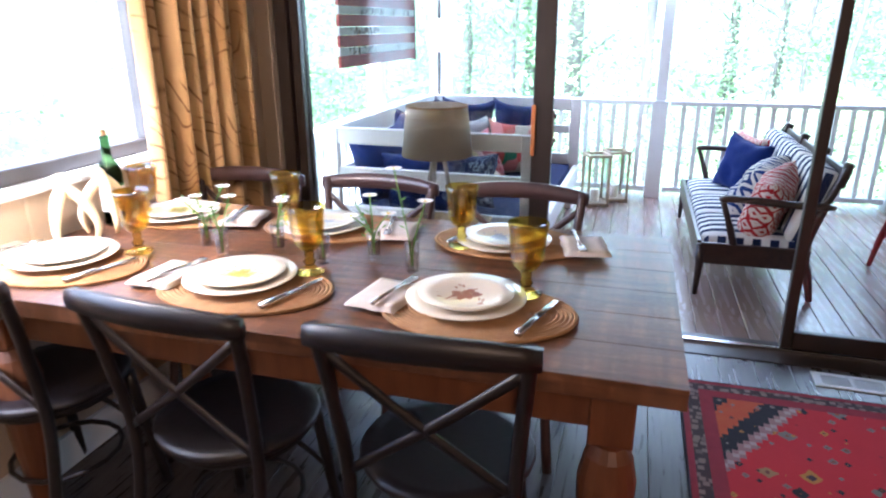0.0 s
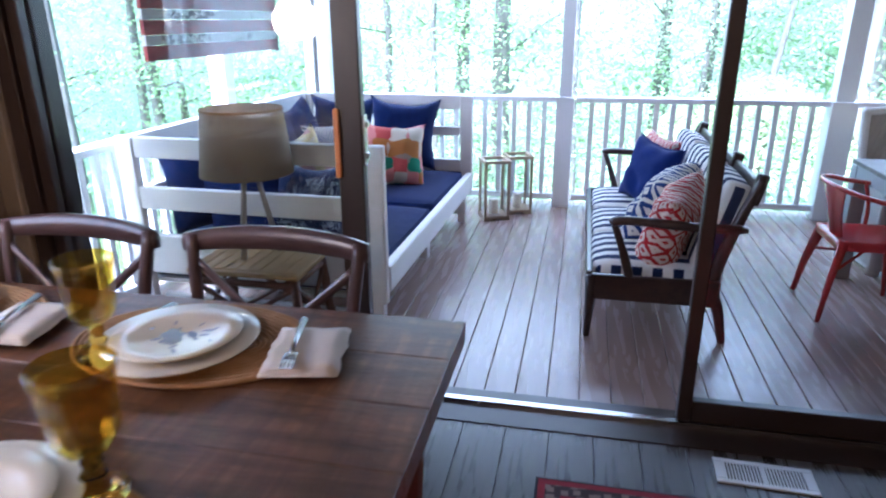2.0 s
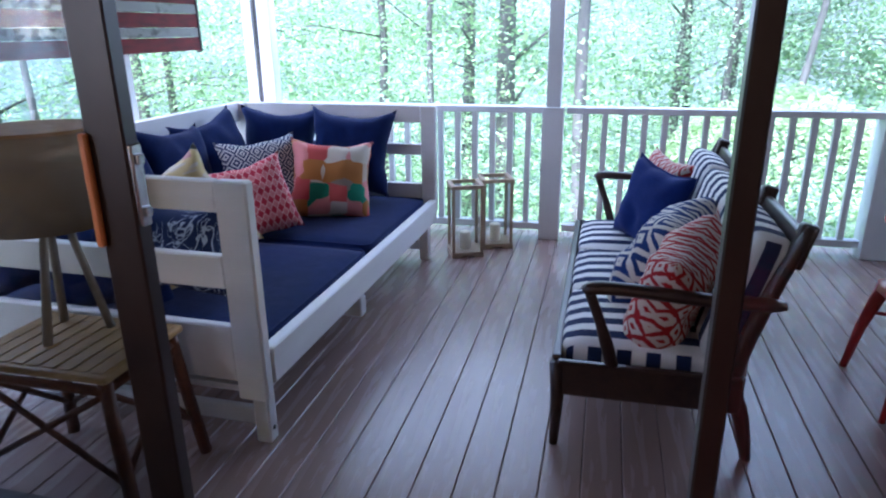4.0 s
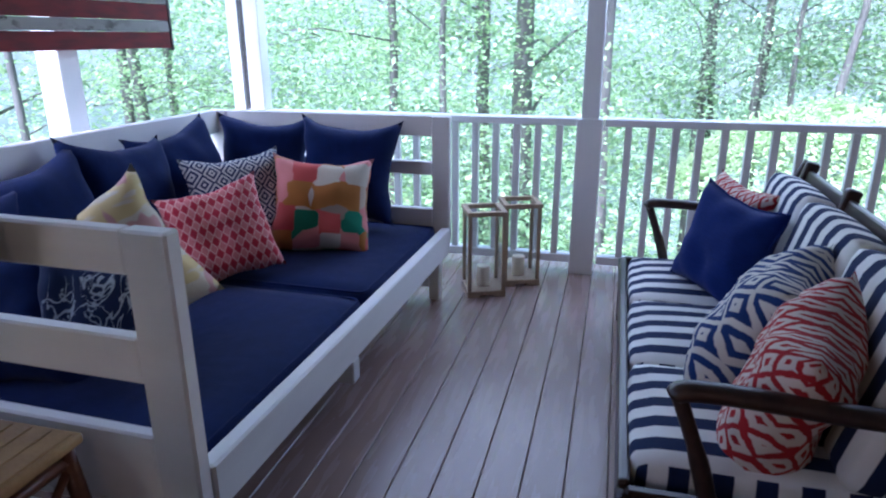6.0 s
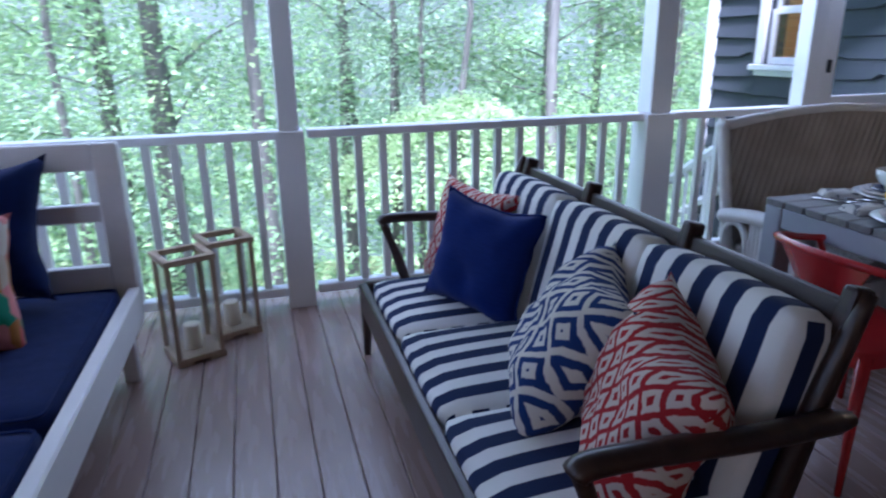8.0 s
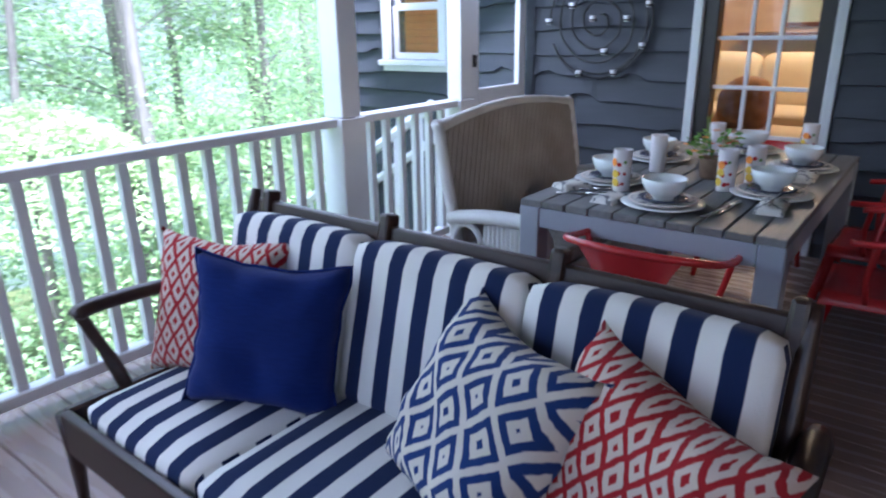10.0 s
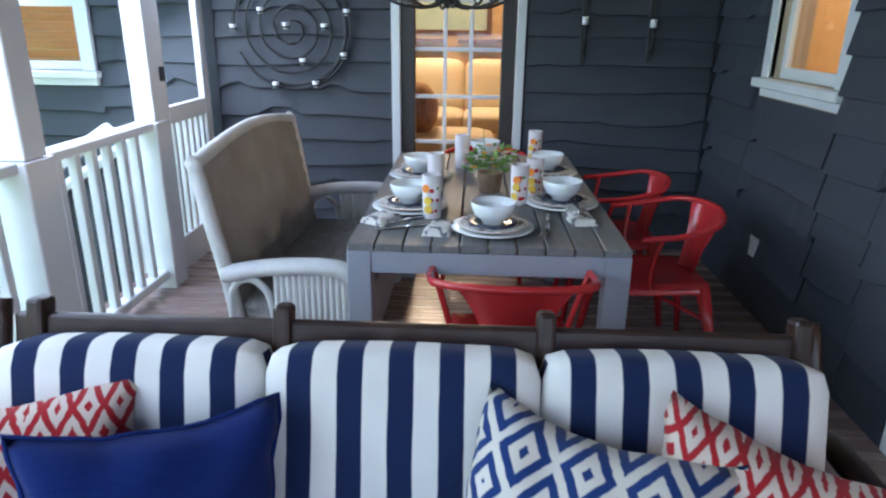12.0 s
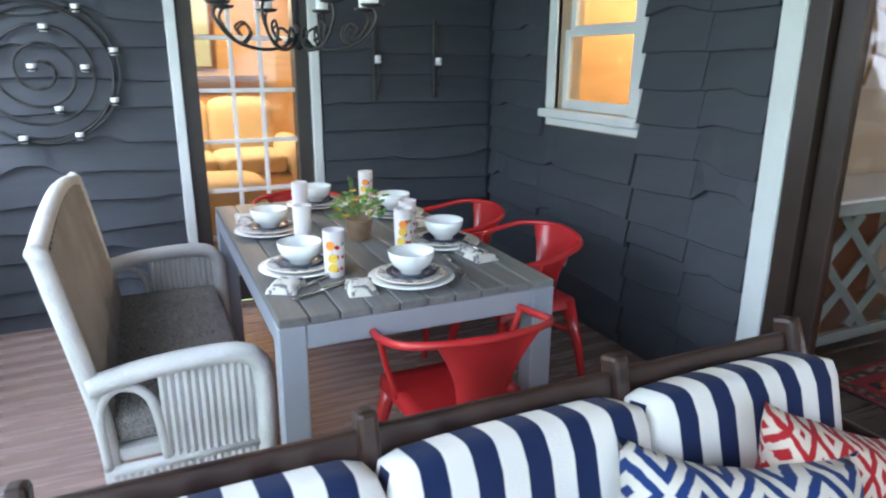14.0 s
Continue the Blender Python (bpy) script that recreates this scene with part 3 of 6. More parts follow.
# ---- setting: house ----
PZ = -0.05          # porch floor
WALL_Y = 3.15       # outer face of the house wall
END_X = 4.07        # wall at the porch's end
slab("floor", -1.7, 4.0, -3.2, 3.03, -0.14, -0.012, PLANK)
slab("wall_south", -1.7, 4.0, -3.3, -3.2, -0.1, 2.5, ROOM_WALL)
slab("wall_kitchen", 2.55, 2.65, -3.2, 2.98, 0, 2.5, ROOM_WALL)
slab("wall_kitchen_end", 4.0, 4.1, -3.2, 3.0, -0.1, 2.5, BOARD_WALL)
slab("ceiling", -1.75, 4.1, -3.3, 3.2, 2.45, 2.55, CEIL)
# west wall round its window
bm = bmesh.new()
for y0, y1, z0, z1 in ((-3.2, 0.45, -0.1, 2.45), (0.45, 2.25, -0.1, 0.93), (0.45, 2.25, 2.15, 2.45), (2.25, 3.15, -0.1, 2.45)):
    rbox(bm, -1.66, -1.5, y0, y1, z0, z1, 0)
structure("wall_west", bm, ROOM_WALL)
# house wall with the sliding door and the kitchen window
bm = bmesh.new()
for x0, x1, z0, z1 in ((-1.66, -1.42, -0.1, 2.45), (-1.42, 1.95, 2.1, 2.45), (1.95, 2.8, -0.1, 2.45), (2.8, 3.4, -0.1, 1.03), (2.8, 3.4, 1.9, 2.45), (3.4, END_X + 0.02, -0.1, 2.45)):
    rbox(bm, x0, x1, 2.98, WALL_Y - 0.012, z0, z1, 0)
structure("wall_north", bm, ROOM_WALL)
slab("foundation", -1.66, 4.3, 2.9, 3.14, -2.6, -0.11, SIDING)
# end wall with the glazed door and the far window
bm = bmesh.new()
for y0, y1, z0, z1 in ((3.0, 4.27, -0.1, 2.6), (4.27, 4.97, 2.05, 2.6), (4.97, 6.82, -0.1, 2.6), (6.82, 7.3, -2.6, 0.97), (6.82, 7.3, 1.75, 2.6), (7.3, 7.95, -2.6, 2.6), (6.1, 6.82, -2.6, -0.1)):
    rbox(bm, END_X + 0.012, END_X + 0.16, y0, y1, z0, z1, 0)
structure("wall_east", bm, SIDING)
# the den beyond the glazed door
for nm, b in (("den_floor", (4.25, 8.2, 3.0, 7.9, -0.1, 0.0)), ("den_ceiling", (4.25, 8.2, 3.0, 7.9, 2.45, 2.55))):
    slab(nm, *b, BOARD_WALL if nm == "den_floor" else CEIL)
for nm, b in (("wall_den_back", (8.1, 8.2, 3.0, 7.9, 0, 2.45)), ("wall_den_south", (4.25, 8.2, 3.0, 3.1, 0, 2.45)), ("wall_den_north", (4.25, 8.2, 7.8, 7.9, 0, 2.45))):
    slab(nm, *b, BOARD_WALL)
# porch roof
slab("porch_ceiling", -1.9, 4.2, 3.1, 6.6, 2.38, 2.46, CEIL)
slab("header_beam", -1.75, 4.07, 6.02, 6.14, 2.1, 2.38, WHITE)
slab("header_beam_west", -1.72, -1.6, 3.16, 6.0, 2.1, 2.38, WHITE)
slab("deck_joist", -1.7, 4.07, 3.16, 6.2, -0.26, -0.09, OUT_FRAME)
slab("door_sill", -1.42, 1.95, 2.956, 3.17, -0.045, 0.004, DARK_FRAME)
slab("sill_track", -1.40, 1.93, 3.075, 3.1, 0.004, 0.016, STEEL)

# ---- siding: boards with wavering lower edges ----
rs = random.Random(4)


def waney_board(length, h, amp, seed):
    """A lap board: thin above, thick below, its lower edge left as the tree grew."""
    bm = bmesh.new()
    n = max(4, int(length / 0.06))
    rows = []
    for i in range(n + 1):
        u = length * i / n
        w = noise.noise(Vector((u * 1.6 + seed * 9.7, seed, 0.3))) * amp + min(0.05, max(0, noise.noise(Vector((u * 3.4, seed * 3.3, 5.0))) - 0.28) * amp * 4.2)
        rows.append([bm.verts.new(c) for c in ((u, 0.0, h * 1.42), (u, -0.004, h * 1.42), (u, -0.04, w + 0.004), (u, -0.037, w), (u, 0.0, w))])
    for a, b in zip(rows, rows[1:]):
        for k in range(5):
            bm.faces.new((a[k], b[k], b[(k + 1) % 5], a[(k + 1) % 5]))
    bm.faces.new(rows[0][::-1])
    bm.faces.new(rows[-1])
    return bm


def clad(wall, m, spans, z0, z1, amp, step=0.145):
    """Courses of lap boards over the spans (u0, u1, from z, to z)."""
    z, k = z0, 0
    while z < z1:
        for u0, u1, a, b in spans:
            if z + step * 0.5 > b or z + step * 0.5 < a:
                continue
            k += 1
            ob = part("siding_board", waney_board(u1 - u0, step, amp, k + z0 * 7 + u0), SIDING, wall)
            ob.matrix_world = m @ pose(u0, 0, z)
        z += step * (0.92 + 0.16 * rs.random())


east, north = bpy.data.objects["wall_east"], bpy.data.objects["wall_north"]
to_east = Matrix.Translation((END_X + 0.012, 7.95, 0)) @ pose(0, 0, 0, 0, 0, -90)
# u runs from north to south on the end wall
clad(east, to_east, ((1.87, 2.95, -1, 3), (3.72, 4.76, -1, 3), (2.95, 3.72, 2.1, 3)), PZ - 0.06, 2.35, 0.034)
clad(east, to_east, ((0.06, 0.58, -3, 3), (1.22, 1.86, -3, 3), (0.58, 1.22, -3, 0.9), (0.58, 1.22, 1.85, 3)), -2.5, 2.5, 0.034)
to_north = Matrix.Translation((0, WALL_Y - 0.012, 0)) @ pose(0, 0, 0, 0, 0, 180)
clad(north, to_north, ((-4.06, -3.48, -1, 3), (-2.705, -2.349, -1, 3), (-2.346, -2.05, -1, 3), (-3.48, -2.72, -1, 0.9), (-3.48, -2.72, 1.98, 3)), PZ - 0.08, 2.35, 0.034)


def trim_piece(name, x0, x1, y0, y1, z0, z1, material):
    return structure(name, rbox(bmesh.new(), x0, x1, y0, y1, z0, z1, 0.004), material)


trim_piece("corner_trim", END_X - 0.03, END_X + 0.17, 7.86, 7.98, -2.6, 2.6, WHITE)
trim_piece("corner_post_dark", END_X - 0.03, END_X + 0.01, 6.02, 6.12, PZ, 2.38, SIDING)

# ---- windows ----


def window(name, m, w, h, frame_mat, label, sash=0.5, blind=False):
    """Width along x, outside towards -y, sill at z = 0."""
    ob = tagged(new(name), label, kind="structure")
    ob.matrix_world = m
    c = 0.075
    for nm, b in (("casing", (-c, 0, -0.035, 0.0, 0, h)), ("casing", (w, w + c, -0.035, 0.0, 0, h)), ("casing", (-c, w + c, -0.037, 0.0, h, h + c))):
        part(nm, rbox(bmesh.new(), *b, 0.004), frame_mat, ob)
    part("sill", rbox(bmesh.new(), -c - 0.02, w + c + 0.02, -0.07, 0.03, -0.045, -0.002, 0.006), frame_mat, ob)
    part("apron", rbox(bmesh.new(), -c, w + c, -0.03, 0.0, -0.085, -0.046, 0.004), frame_mat, ob)
    for k, (z0, z1, y) in enumerate(((0.0, h * sash, 0.02), (h * sash - 0.03, h, 0.05))):
        s = part("sash", rbox(rbox(rbox(rbox(bmesh.new(), 0, 0.04, y, y + 0.028, z0, z1, 0.003), w - 0.04, w, y, y + 0.028, z0, z1, 0.003), 0.041, w - 0.041, y + 0.001, y + 0.027, z0, z0 + 0.05, 0.003), 0.041, w - 0.041, y + 0.001, y + 0.027, z1 - 0.035, z1, 0.003), frame_mat, ob)
        g = part("pane", rbox(bmesh.new(), 0.04, w - 0.04, y + 0.012, y + 0.016, z0 + 0.05, z1 - 0.035, 0), PANE, s)
        g.visible_shadow = False
    if blind:
        for k in range(14):
            part("blind_slat", rbox(bmesh.new(), 0.02, w - 0.02, 0.09, 0.115, 0.06 + k * h / 15, 0.063 + k * h / 15, 0, m=pose(0, 0, 0)), RATTAN, ob)
    return ob


window("window_1", Matrix.Translation((3.4, WALL_Y - 0.036, 1.03)) @ pose(0, 0, 0, 0, 0, 180), 0.6, 0.87, TRIM, "double-hung kitchen window with pale blue-white trim", 0.46)
window("window_2", Matrix.Translation((END_X - 0.004, 7.3, 0.97)) @ pose(0, 0, 0, 0, 0, -90), 0.48, 0.78, WHITE, "white far window with a tan slatted blind", 0.5, True)
# dining-room window
ob = tagged(new("window_3"), "wide dark-framed window above a pale wooden sill", kind="structure")
for b in ((-1.6, -1.55, 0.45, 2.25, 0.95, 1.0), (-1.6, -1.55, 0.45, 2.25, 2.1, 2.15), (-1.6, -1.55, 0.45, 0.5, 1.001, 2.099), (-1.6, -1.55, 2.2, 2.25, 1.001, 2.099), (-1.6, -1.55, 1.5, 1.55, 1.001, 2.099)):
    part("window_frame", rbox(bmesh.new(), *b, 0.004), OUT_FRAME, ob)
part("window_sill", rbox(bmesh.new(), -1.66, -1.46, 0.4, 2.3, 0.931, 0.951, 0.005), TRIM, ob)
for y0, y1 in ((0.5, 1.5), (1.55, 2.2)):
    g = part("pane", rbox(bmesh.new(), -1.578, -1.574, y0, y1, 1.0, 2.1, 0), PANE, ob)
    g.visible_shadow = False
slab("baseboard", -1.5, -1.485, -3.2, 2.97, 0.0, 0.12, TRIM)
for k in range(7):
    trim_piece("wainscot_batten", -1.5, -1.49, 0.5 + k * 0.36, 0.52 + k * 0.36, 0.121, 0.925, ROOM_WALL)

# ---- sliding door ----
door = tagged(new("door_1"), "dark bronze three-panel sliding glass door, middle panel slid open", kind="structure")
for b in ((-1.40, -1.336, 2.955, 3.16, 0.0, 2.1), (1.87, 1.95, 2.955, 3.16, 0.0, 2.1), (-1.336, 1.87, 2.955, 3.16, 2.03, 2.1)):
    part("jamb", rbox(bmesh.new(), *b, 0.004), DARK_FRAME, door)


def glass_panel(x0, x1, y, label, wr=0.085):
    p = part("door_panel", rbox(rbox(bmesh.new(), x0 + 0.046, x1 - wr - 0.001, y - 0.019, y + 0.019, 0.018, 0.1, 0.004), x0 + 0.046, x1 - wr - 0.001, y - 0.019, y + 0.019, 1.95, 2.03, 0.004), DARK_FRAME, door, label)
    wl = 0.045
    for b in ((x0, x0 + wl, y - 0.02, y + 0.02, 0.018, 2.03), (x1 - wr, x1, y - 0.02, y + 0.02, 0.018, 2.03)):
        part("stile", rbox(bmesh.new(), *b, 0.004), DARK_FRAME, p)
    g = part("pane", rbox(bmesh.new(), x0 + 0.045, x1 - wr, y - 0.003, y + 0.003, 0.1, 1.95, 0), PANE, p)
    g.visible_shadow = False
    return p


glass_panel(-1.334, -0.17, 3.05, "fixed glass panel", 0.03)
p = glass_panel(-1.325, -0.104, 2.985, "sliding glass panel, slid open")
part("pull", rbox(bmesh.new(), -0.193, -0.175, 2.95, 2.964, 0.86, 1.08, 0.004), ORANGE_WOOD, p, "orange-brown wooden pull")
part("latch", rbox(rbox(rbox(bmesh.new(), -0.109, -0.096, 2.97, 3.0, 0.9, 1.06, 0.003), -0.097, -0.087, 2.976, 2.994, 0.92, 0.94, 0.002), -0.097, -0.087, 2.976, 2.994, 1.02, 1.04, 0.002), STEEL, p, "steel latch")
glass_panel(0.955, 1.865, 3.1, "fixed glass panel at the far side")
trim_piece("door_trim", 1.951, 2.045, WALL_Y - 0.01, WALL_Y + 0.02, PZ, 2.2, TRIM)
trim_piece("door_casing", -1.5, -1.421, 2.955, 2.979, 0, 2.2, ROOM_WALL)

# ---- glazed door to the den ----
d2 = tagged(new("door_2"), "glazed door with white muntins and dark frame, lit room behind", kind="structure")
for b in ((END_X - 0.03, END_X + 0.012, 4.95, 5.0, PZ, 2.1), (END_X - 0.03, END_X + 0.012, 4.24, 4.29, PZ, 2.1)):
    part("trim", rbox(bmesh.new(), *b, 0.004), TRIM, d2)
for b in ((END_X, END_X + 0.1, 4.87, 4.949, PZ, 2.05), (END_X, END_X + 0.1, 4.291, 4.37, PZ, 2.05), (END_X, END_X + 0.1, 4.37, 4.87, -0.05, 0.1)):
    part("stile", rbox(bmesh.new(), *b, 0.004), OUT_FRAME, d2)
for y in (4.545, 4.695):
    part("muntin", rbox(bmesh.new(), END_X + 0.03, END_X + 0.05, y - 0.011, y + 0.011, 0.1, 2.05, 0.003), WHITE, d2)
for z in (0.315, 0.582, 0.849, 1.116, 1.383, 1.65):
    part("muntin", rbox(bmesh.new(), END_X + 0.028, END_X + 0.048, 4.37, 4.87, z - 0.011, z + 0.011, 0.003), WHITE, d2)
g = part("pane", rbox(bmesh.new(), END_X + 0.055, END_X + 0.059, 4.37, 4.87, 0.1, 2.05, 0), CLEAR, d2)
g.visible_shadow = False

# ---- porch railing and posts ----
rail = tagged(new("railing"), "white-painted wooden porch railing with square balusters", "railing")
rail.matrix_world = pose(0, 6.08, PZ)
bal_me = rbox(bmesh.new(), -0.018, 0.018, -0.018, 0.018, 0.1, 0.806, 0.003)
first = part("baluster", bal_me, WHITE, rail)


def run(x0, x1, y0, y1, inner=None):
    along = abs(x1 - x0) > abs(y1 - y0)
    L = abs(x1 - x0) if along else abs(y1 - y0)
    a0, a1 = (min(x0, x1), max(x0, x1)) if along else (min(y0, y1), max(y0, y1))
    c = (y0 if along else x0)
    for nm, w, z0, z1 in (("top_rail", 0.045, 0.806, 0.845), ("bottom_rail", 0.03, 0.055, 0.1)):
        b = (a0, a1, c - w, c + w, z0, z1) if along else (c - w, c + w, a0, a1, z0, z1)
        part(nm, rbox(bmesh.new(), *b, 0.005), WHITE, rail)
    n = max(1, round(L / 0.115))
    for k in range(1, n):
        u = a0 + L * k / n
        o = first.copy()
        scene.collection.objects.link(o)
        o.parent = rail
        o.location = (u, c, 0) if along else (c, u, 0)


run(-1.41, 0.40, 0, 0)
run(0.52, 2.26, 0, 0)
run(2.39, 3.22, 0, 0)
run(-1.66, -1.66, -2.9, -1.28)
run(-1.66, -1.66, -1.16, -0.09)
first.location = (-1.3, 0, 0)
for nm, x, y, w in (("post", 0.44, 6.08, 0.045), ("post", 2.325, 6.08, 0.062), ("post", 3.28, 6.08, 0.05), ("post", -1.45, 6.08, 0.045), ("post", -1.57, 6.08, 0.035), ("post", -1.66, 4.86, 0.055)):
    t = tagged(new("porch_post"), "square white-painted porch post", "post", "porch posts")
    t.matrix_world = pose(x, y, PZ)
    part("shaft", rbox(bmesh.new(), -w, w, -w, w, 0.846, 2.15, 0.004), WHITE, t)
    part("plinth", rbox(bmesh.new(), -w - 0.02, w + 0.02, -w - 0.012, w + 0.012, 0, 0.843, 0.004), WHITE, t)

# Dark filler strip added to darken the gap between the corner posts.
trim_piece("corner_gap_strip", -1.528, -1.502, 6.05, 6.08, PZ + 0.846, 2.1, OUT_FRAME)
# screen door
sd = tagged(new("screen_door"), "white screen door with slatted lower half", "door")
sd.matrix_world = pose(3.36, 6.08, PZ)
for b in ((0, 0.1, -0.018, 0.018, 0.02, 2.1), (0.56, 0.64, -0.018, 0.018, 0.02, 2.1), (0.101, 0.559, -0.017, 0.017, 0.80, 0.89), (0.101, 0.559, -0.017, 0.017, 0.02, 0.2), (0.101, 0.559, -0.017, 0.017, 1.98, 2.1)):
    part("door_rail", rbox(bmesh.new(), *b, 0.004), WHITE, sd)
for k in range(6):
    part("slat", rbox(bmesh.new(), 0.135 + k * 0.075, 0.165 + k * 0.075, -0.012, 0.012, 0.2, 0.8, 0.003), WHITE, sd)
part("latch", rbox(bmesh.new(), 0.03, 0.05, -0.04, -0.018, 1.02, 1.09, 0.003), IRON, sd)
# outside stair rail by the screen door
st = tagged(new("stair_rail"), "white outdoor stair railing below the screen door", "railing")
st.matrix_world = pose(3.3, 6.3, 0)
part("top_rail", tube(bmesh.new(), ((0, 0, 0.75), (0, 1.8, -0.4)), 0.035, 6), WHITE, st)
part("top_rail", tube(bmesh.new(), ((0.72, 0, 0.75), (0.72, 1.8, -0.4)), 0.035, 6), WHITE, st)
for k in range(8):
    for x in (0, 0.72):
        part("baluster", tube(bmesh.new(), ((x, 0.1 + k * 0.22, -0.2 - k * 0.14), (x, 0.1 + k * 0.22, 0.68 - k * 0.14)), 0.018, 4), WHITE, st)
for k in range(8):
    part("tread", rbox(bmesh.new(), -0.03, 0.75, k * 0.25, k * 0.25 + 0.27, -0.3 - k * 0.18, -0.26 - k * 0.18, 0.005), DECK, st)
part("stringer", tube(bmesh.new(), ((0, 0, -0.3), (0, 2.2, -1.9)), 0.06, 4), WHITE, st)

# ---- dining table ----
T = 0.78
table = thing("dining_table", (-0.55, 1.69, 0), "long worn brown farmhouse table with turned legs", "table")
for k in range(6):
    part("table_plank", rbox(bmesh.new(), -0.92, 0.92, -0.465 + k * 0.155, -0.4655 + (k + 1) * 0.155, T - 0.045, T, 0.0012), OAK, table)
for b in ((-0.8, 0.8, -0.4, -0.375, T - 0.15, T - 0.046), (-0.8, 0.8, 0.375, 0.4, T - 0.15, T - 0.046), (-0.82, -0.795, -0.36, 0.36, T - 0.15, T - 0.046), (0.795, 0.82, -0.36, 0.36, T - 0.15, T - 0.046)):
    part("apron", rbox(bmesh.new(), *b, 0.003), LEG_WOOD, table)
leg_profile = [(0.045, 0), (0.05, 0.03), (0.035, 0.08), (0.04, 0.16), (0.058, 0.4), (0.062, 0.5), (0.05, 0.56), (0.034, 0.585), (0.04, 0.6)]
for x in (-0.79, 0.79):
    for y in (-0.375, 0.375):
        b = lathe(bmesh.new(), leg_profile, 16, (x, y, 0))
        rbox(b, x - 0.045, x + 0.045, y - 0.045, y + 0.045, 0.6, T - 0.046, 0.004)
        part("leg", b, LEG_WOOD, table)


def cross_chair(loc, turn, wood, label):
    """Bentwood chair with crossed back straps; its front is +y."""
    c = thing("dining_chair", loc, label, "chair", "chairs round the dining table", turn)
    part("seat", lathe(bmesh.new(), [(0.19, 0.425), (0.208, 0.432), (0.212, 0.445), (0.205, 0.456), (0.17, 0.452), (0.02, 0.446)], 26), wood, c, "", True)
    part("seat_ring", lathe(bmesh.new(), [(0.175, 0.4), (0.185, 0.402), (0.185, 0.426), (0.175, 0.426)], 24), wood, c, "", True)
    for s in (-1, 1):
        part("front_leg", tube(bmesh.new(), smooth_pts(((s * 0.15, 0.13, 0.42), (s * 0.165, 0.155, 0.2), (s * 0.185, 0.18, 0)), 3), (0.017,) * 7, 8), wood, c, "", True)
        part("back_upright", tube(bmesh.new(), smooth_pts(((s * 0.2, -0.25, 0), (s * 0.185, -0.19, 0.25), (s * 0.185, -0.17, 0.45), (s * 0.2, -0.2, 0.68), (s * 0.215, -0.235, 0.85)), 4), 0.016, 8), wood, c, "", True)
        part("cross_strap", tube(bmesh.new(), smooth_pts(((s * 0.205, -0.222, 0.79), (s * 0.03, -0.2, 0.64), (s * -0.185, -0.172, 0.47)), 5), 0.013, 6, 0.5), wood, c, "", True)
        part("brace", tube(bmesh.new(), smooth_pts(((s * 0.168, 0.155, 0.2), (s * 0.1, 0.06, 0.36), (s * 0.0, 0.0, 0.4)), 4), 0.008, 6), wood, c, "", True)
    b = bmesh.new()
    rows = []
    n = 12
    for i in range(n + 1):
        u = 2 * i / n - 1
        hgt = 0.028 * (1 - 0.25 * abs(u) ** 3)
        yc = -0.235 - 0.035 * (1 - u * u)
        rows.append([b.verts.new((u * 0.235, yc + dy, 0.83 + dz + 0.012 * (1 - u * u))) for dy, dz in ((-0.011, -hgt), (0.011, -hgt), (0.014, 0), (0.009, hgt), (-0.009, hgt), (-0.014, 0))])
    for r0, r1 in zip(rows, rows[1:]):
        for k in range(6):
            b.faces.new((r0[k], r0[(k + 1) % 6], r1[(k + 1) % 6], r1[k]))
    b.faces.new(rows[0][::-1])
    b.faces.new(rows[-1])
    part("top_rail", b, wood, c, "", True)
    ring = [(0.15 * math.cos(a * math.pi / 8), 0.15 * math.sin(a * math.pi / 8), 0.19) for a in range(16)]
    part("ring_stretcher", tube(bmesh.new(), ring, 0.008, 6, 1, True), wood, c, "", True)
    return c


dark = cross_chair((-0.133, 1.401, 0), 2, CHAIR_WOOD, "black bentwood cross-back chair tucked under the table")
for x, y, a in ((-0.7, 1.393, -5), (-1.33, 1.41, -4)):
    copy_thing(dark, pose(x, y, 0, 0, 0, a))
brown = cross_chair((-0.13, 2.13, 0), 180, RUSSET, "dark brown bentwood cross-back chair facing the window side")
for x, y, a in ((-0.68, 2.13, 178), (-1.21, 2.12, 182)):
    copy_thing(brown, pose(x, y, 0, 0, 0, a))


# ---- table settings indoors ----
def rope_mat():
    """Oval coil of thick rope, laid flat: a backing with its turns of rope."""
    mat_ = put("placemat", lathe(bmesh.new(), [(0.218, 0.001), (0.218, 0.004), (0.002, 0.004)], 44, (0, 0, 0), 0.68), JUTE, None, "", True)
    for k in range(14):
        rx, ry = 0.222 - k * 0.0105, 0.152 - k * 0.0105
        if ry < 0.012:
            break
        part("rope_coil", tube(bmesh.new(), [(rx * math.cos(a * math.pi / 22), ry * math.sin(a * math.pi / 22), 0.0055) for a in range(44)], 0.0058, 5, 1, True), JUTE, mat_, "", True)
    return mat_


def plate(b, r, h=0.014, z=0.0):
    return lathe(b, [(r * 0.55, z), (r * 0.6, z + 0.003), (r * 0.66, z + 0.006), (r * 0.98, z + h), (r, z + h + 0.002), (r * 0.99, z + h + 0.004), (r * 0.7, z + 0.012), (r * 0.62, z + 0.008), (0.002, z + 0.007)], 36)


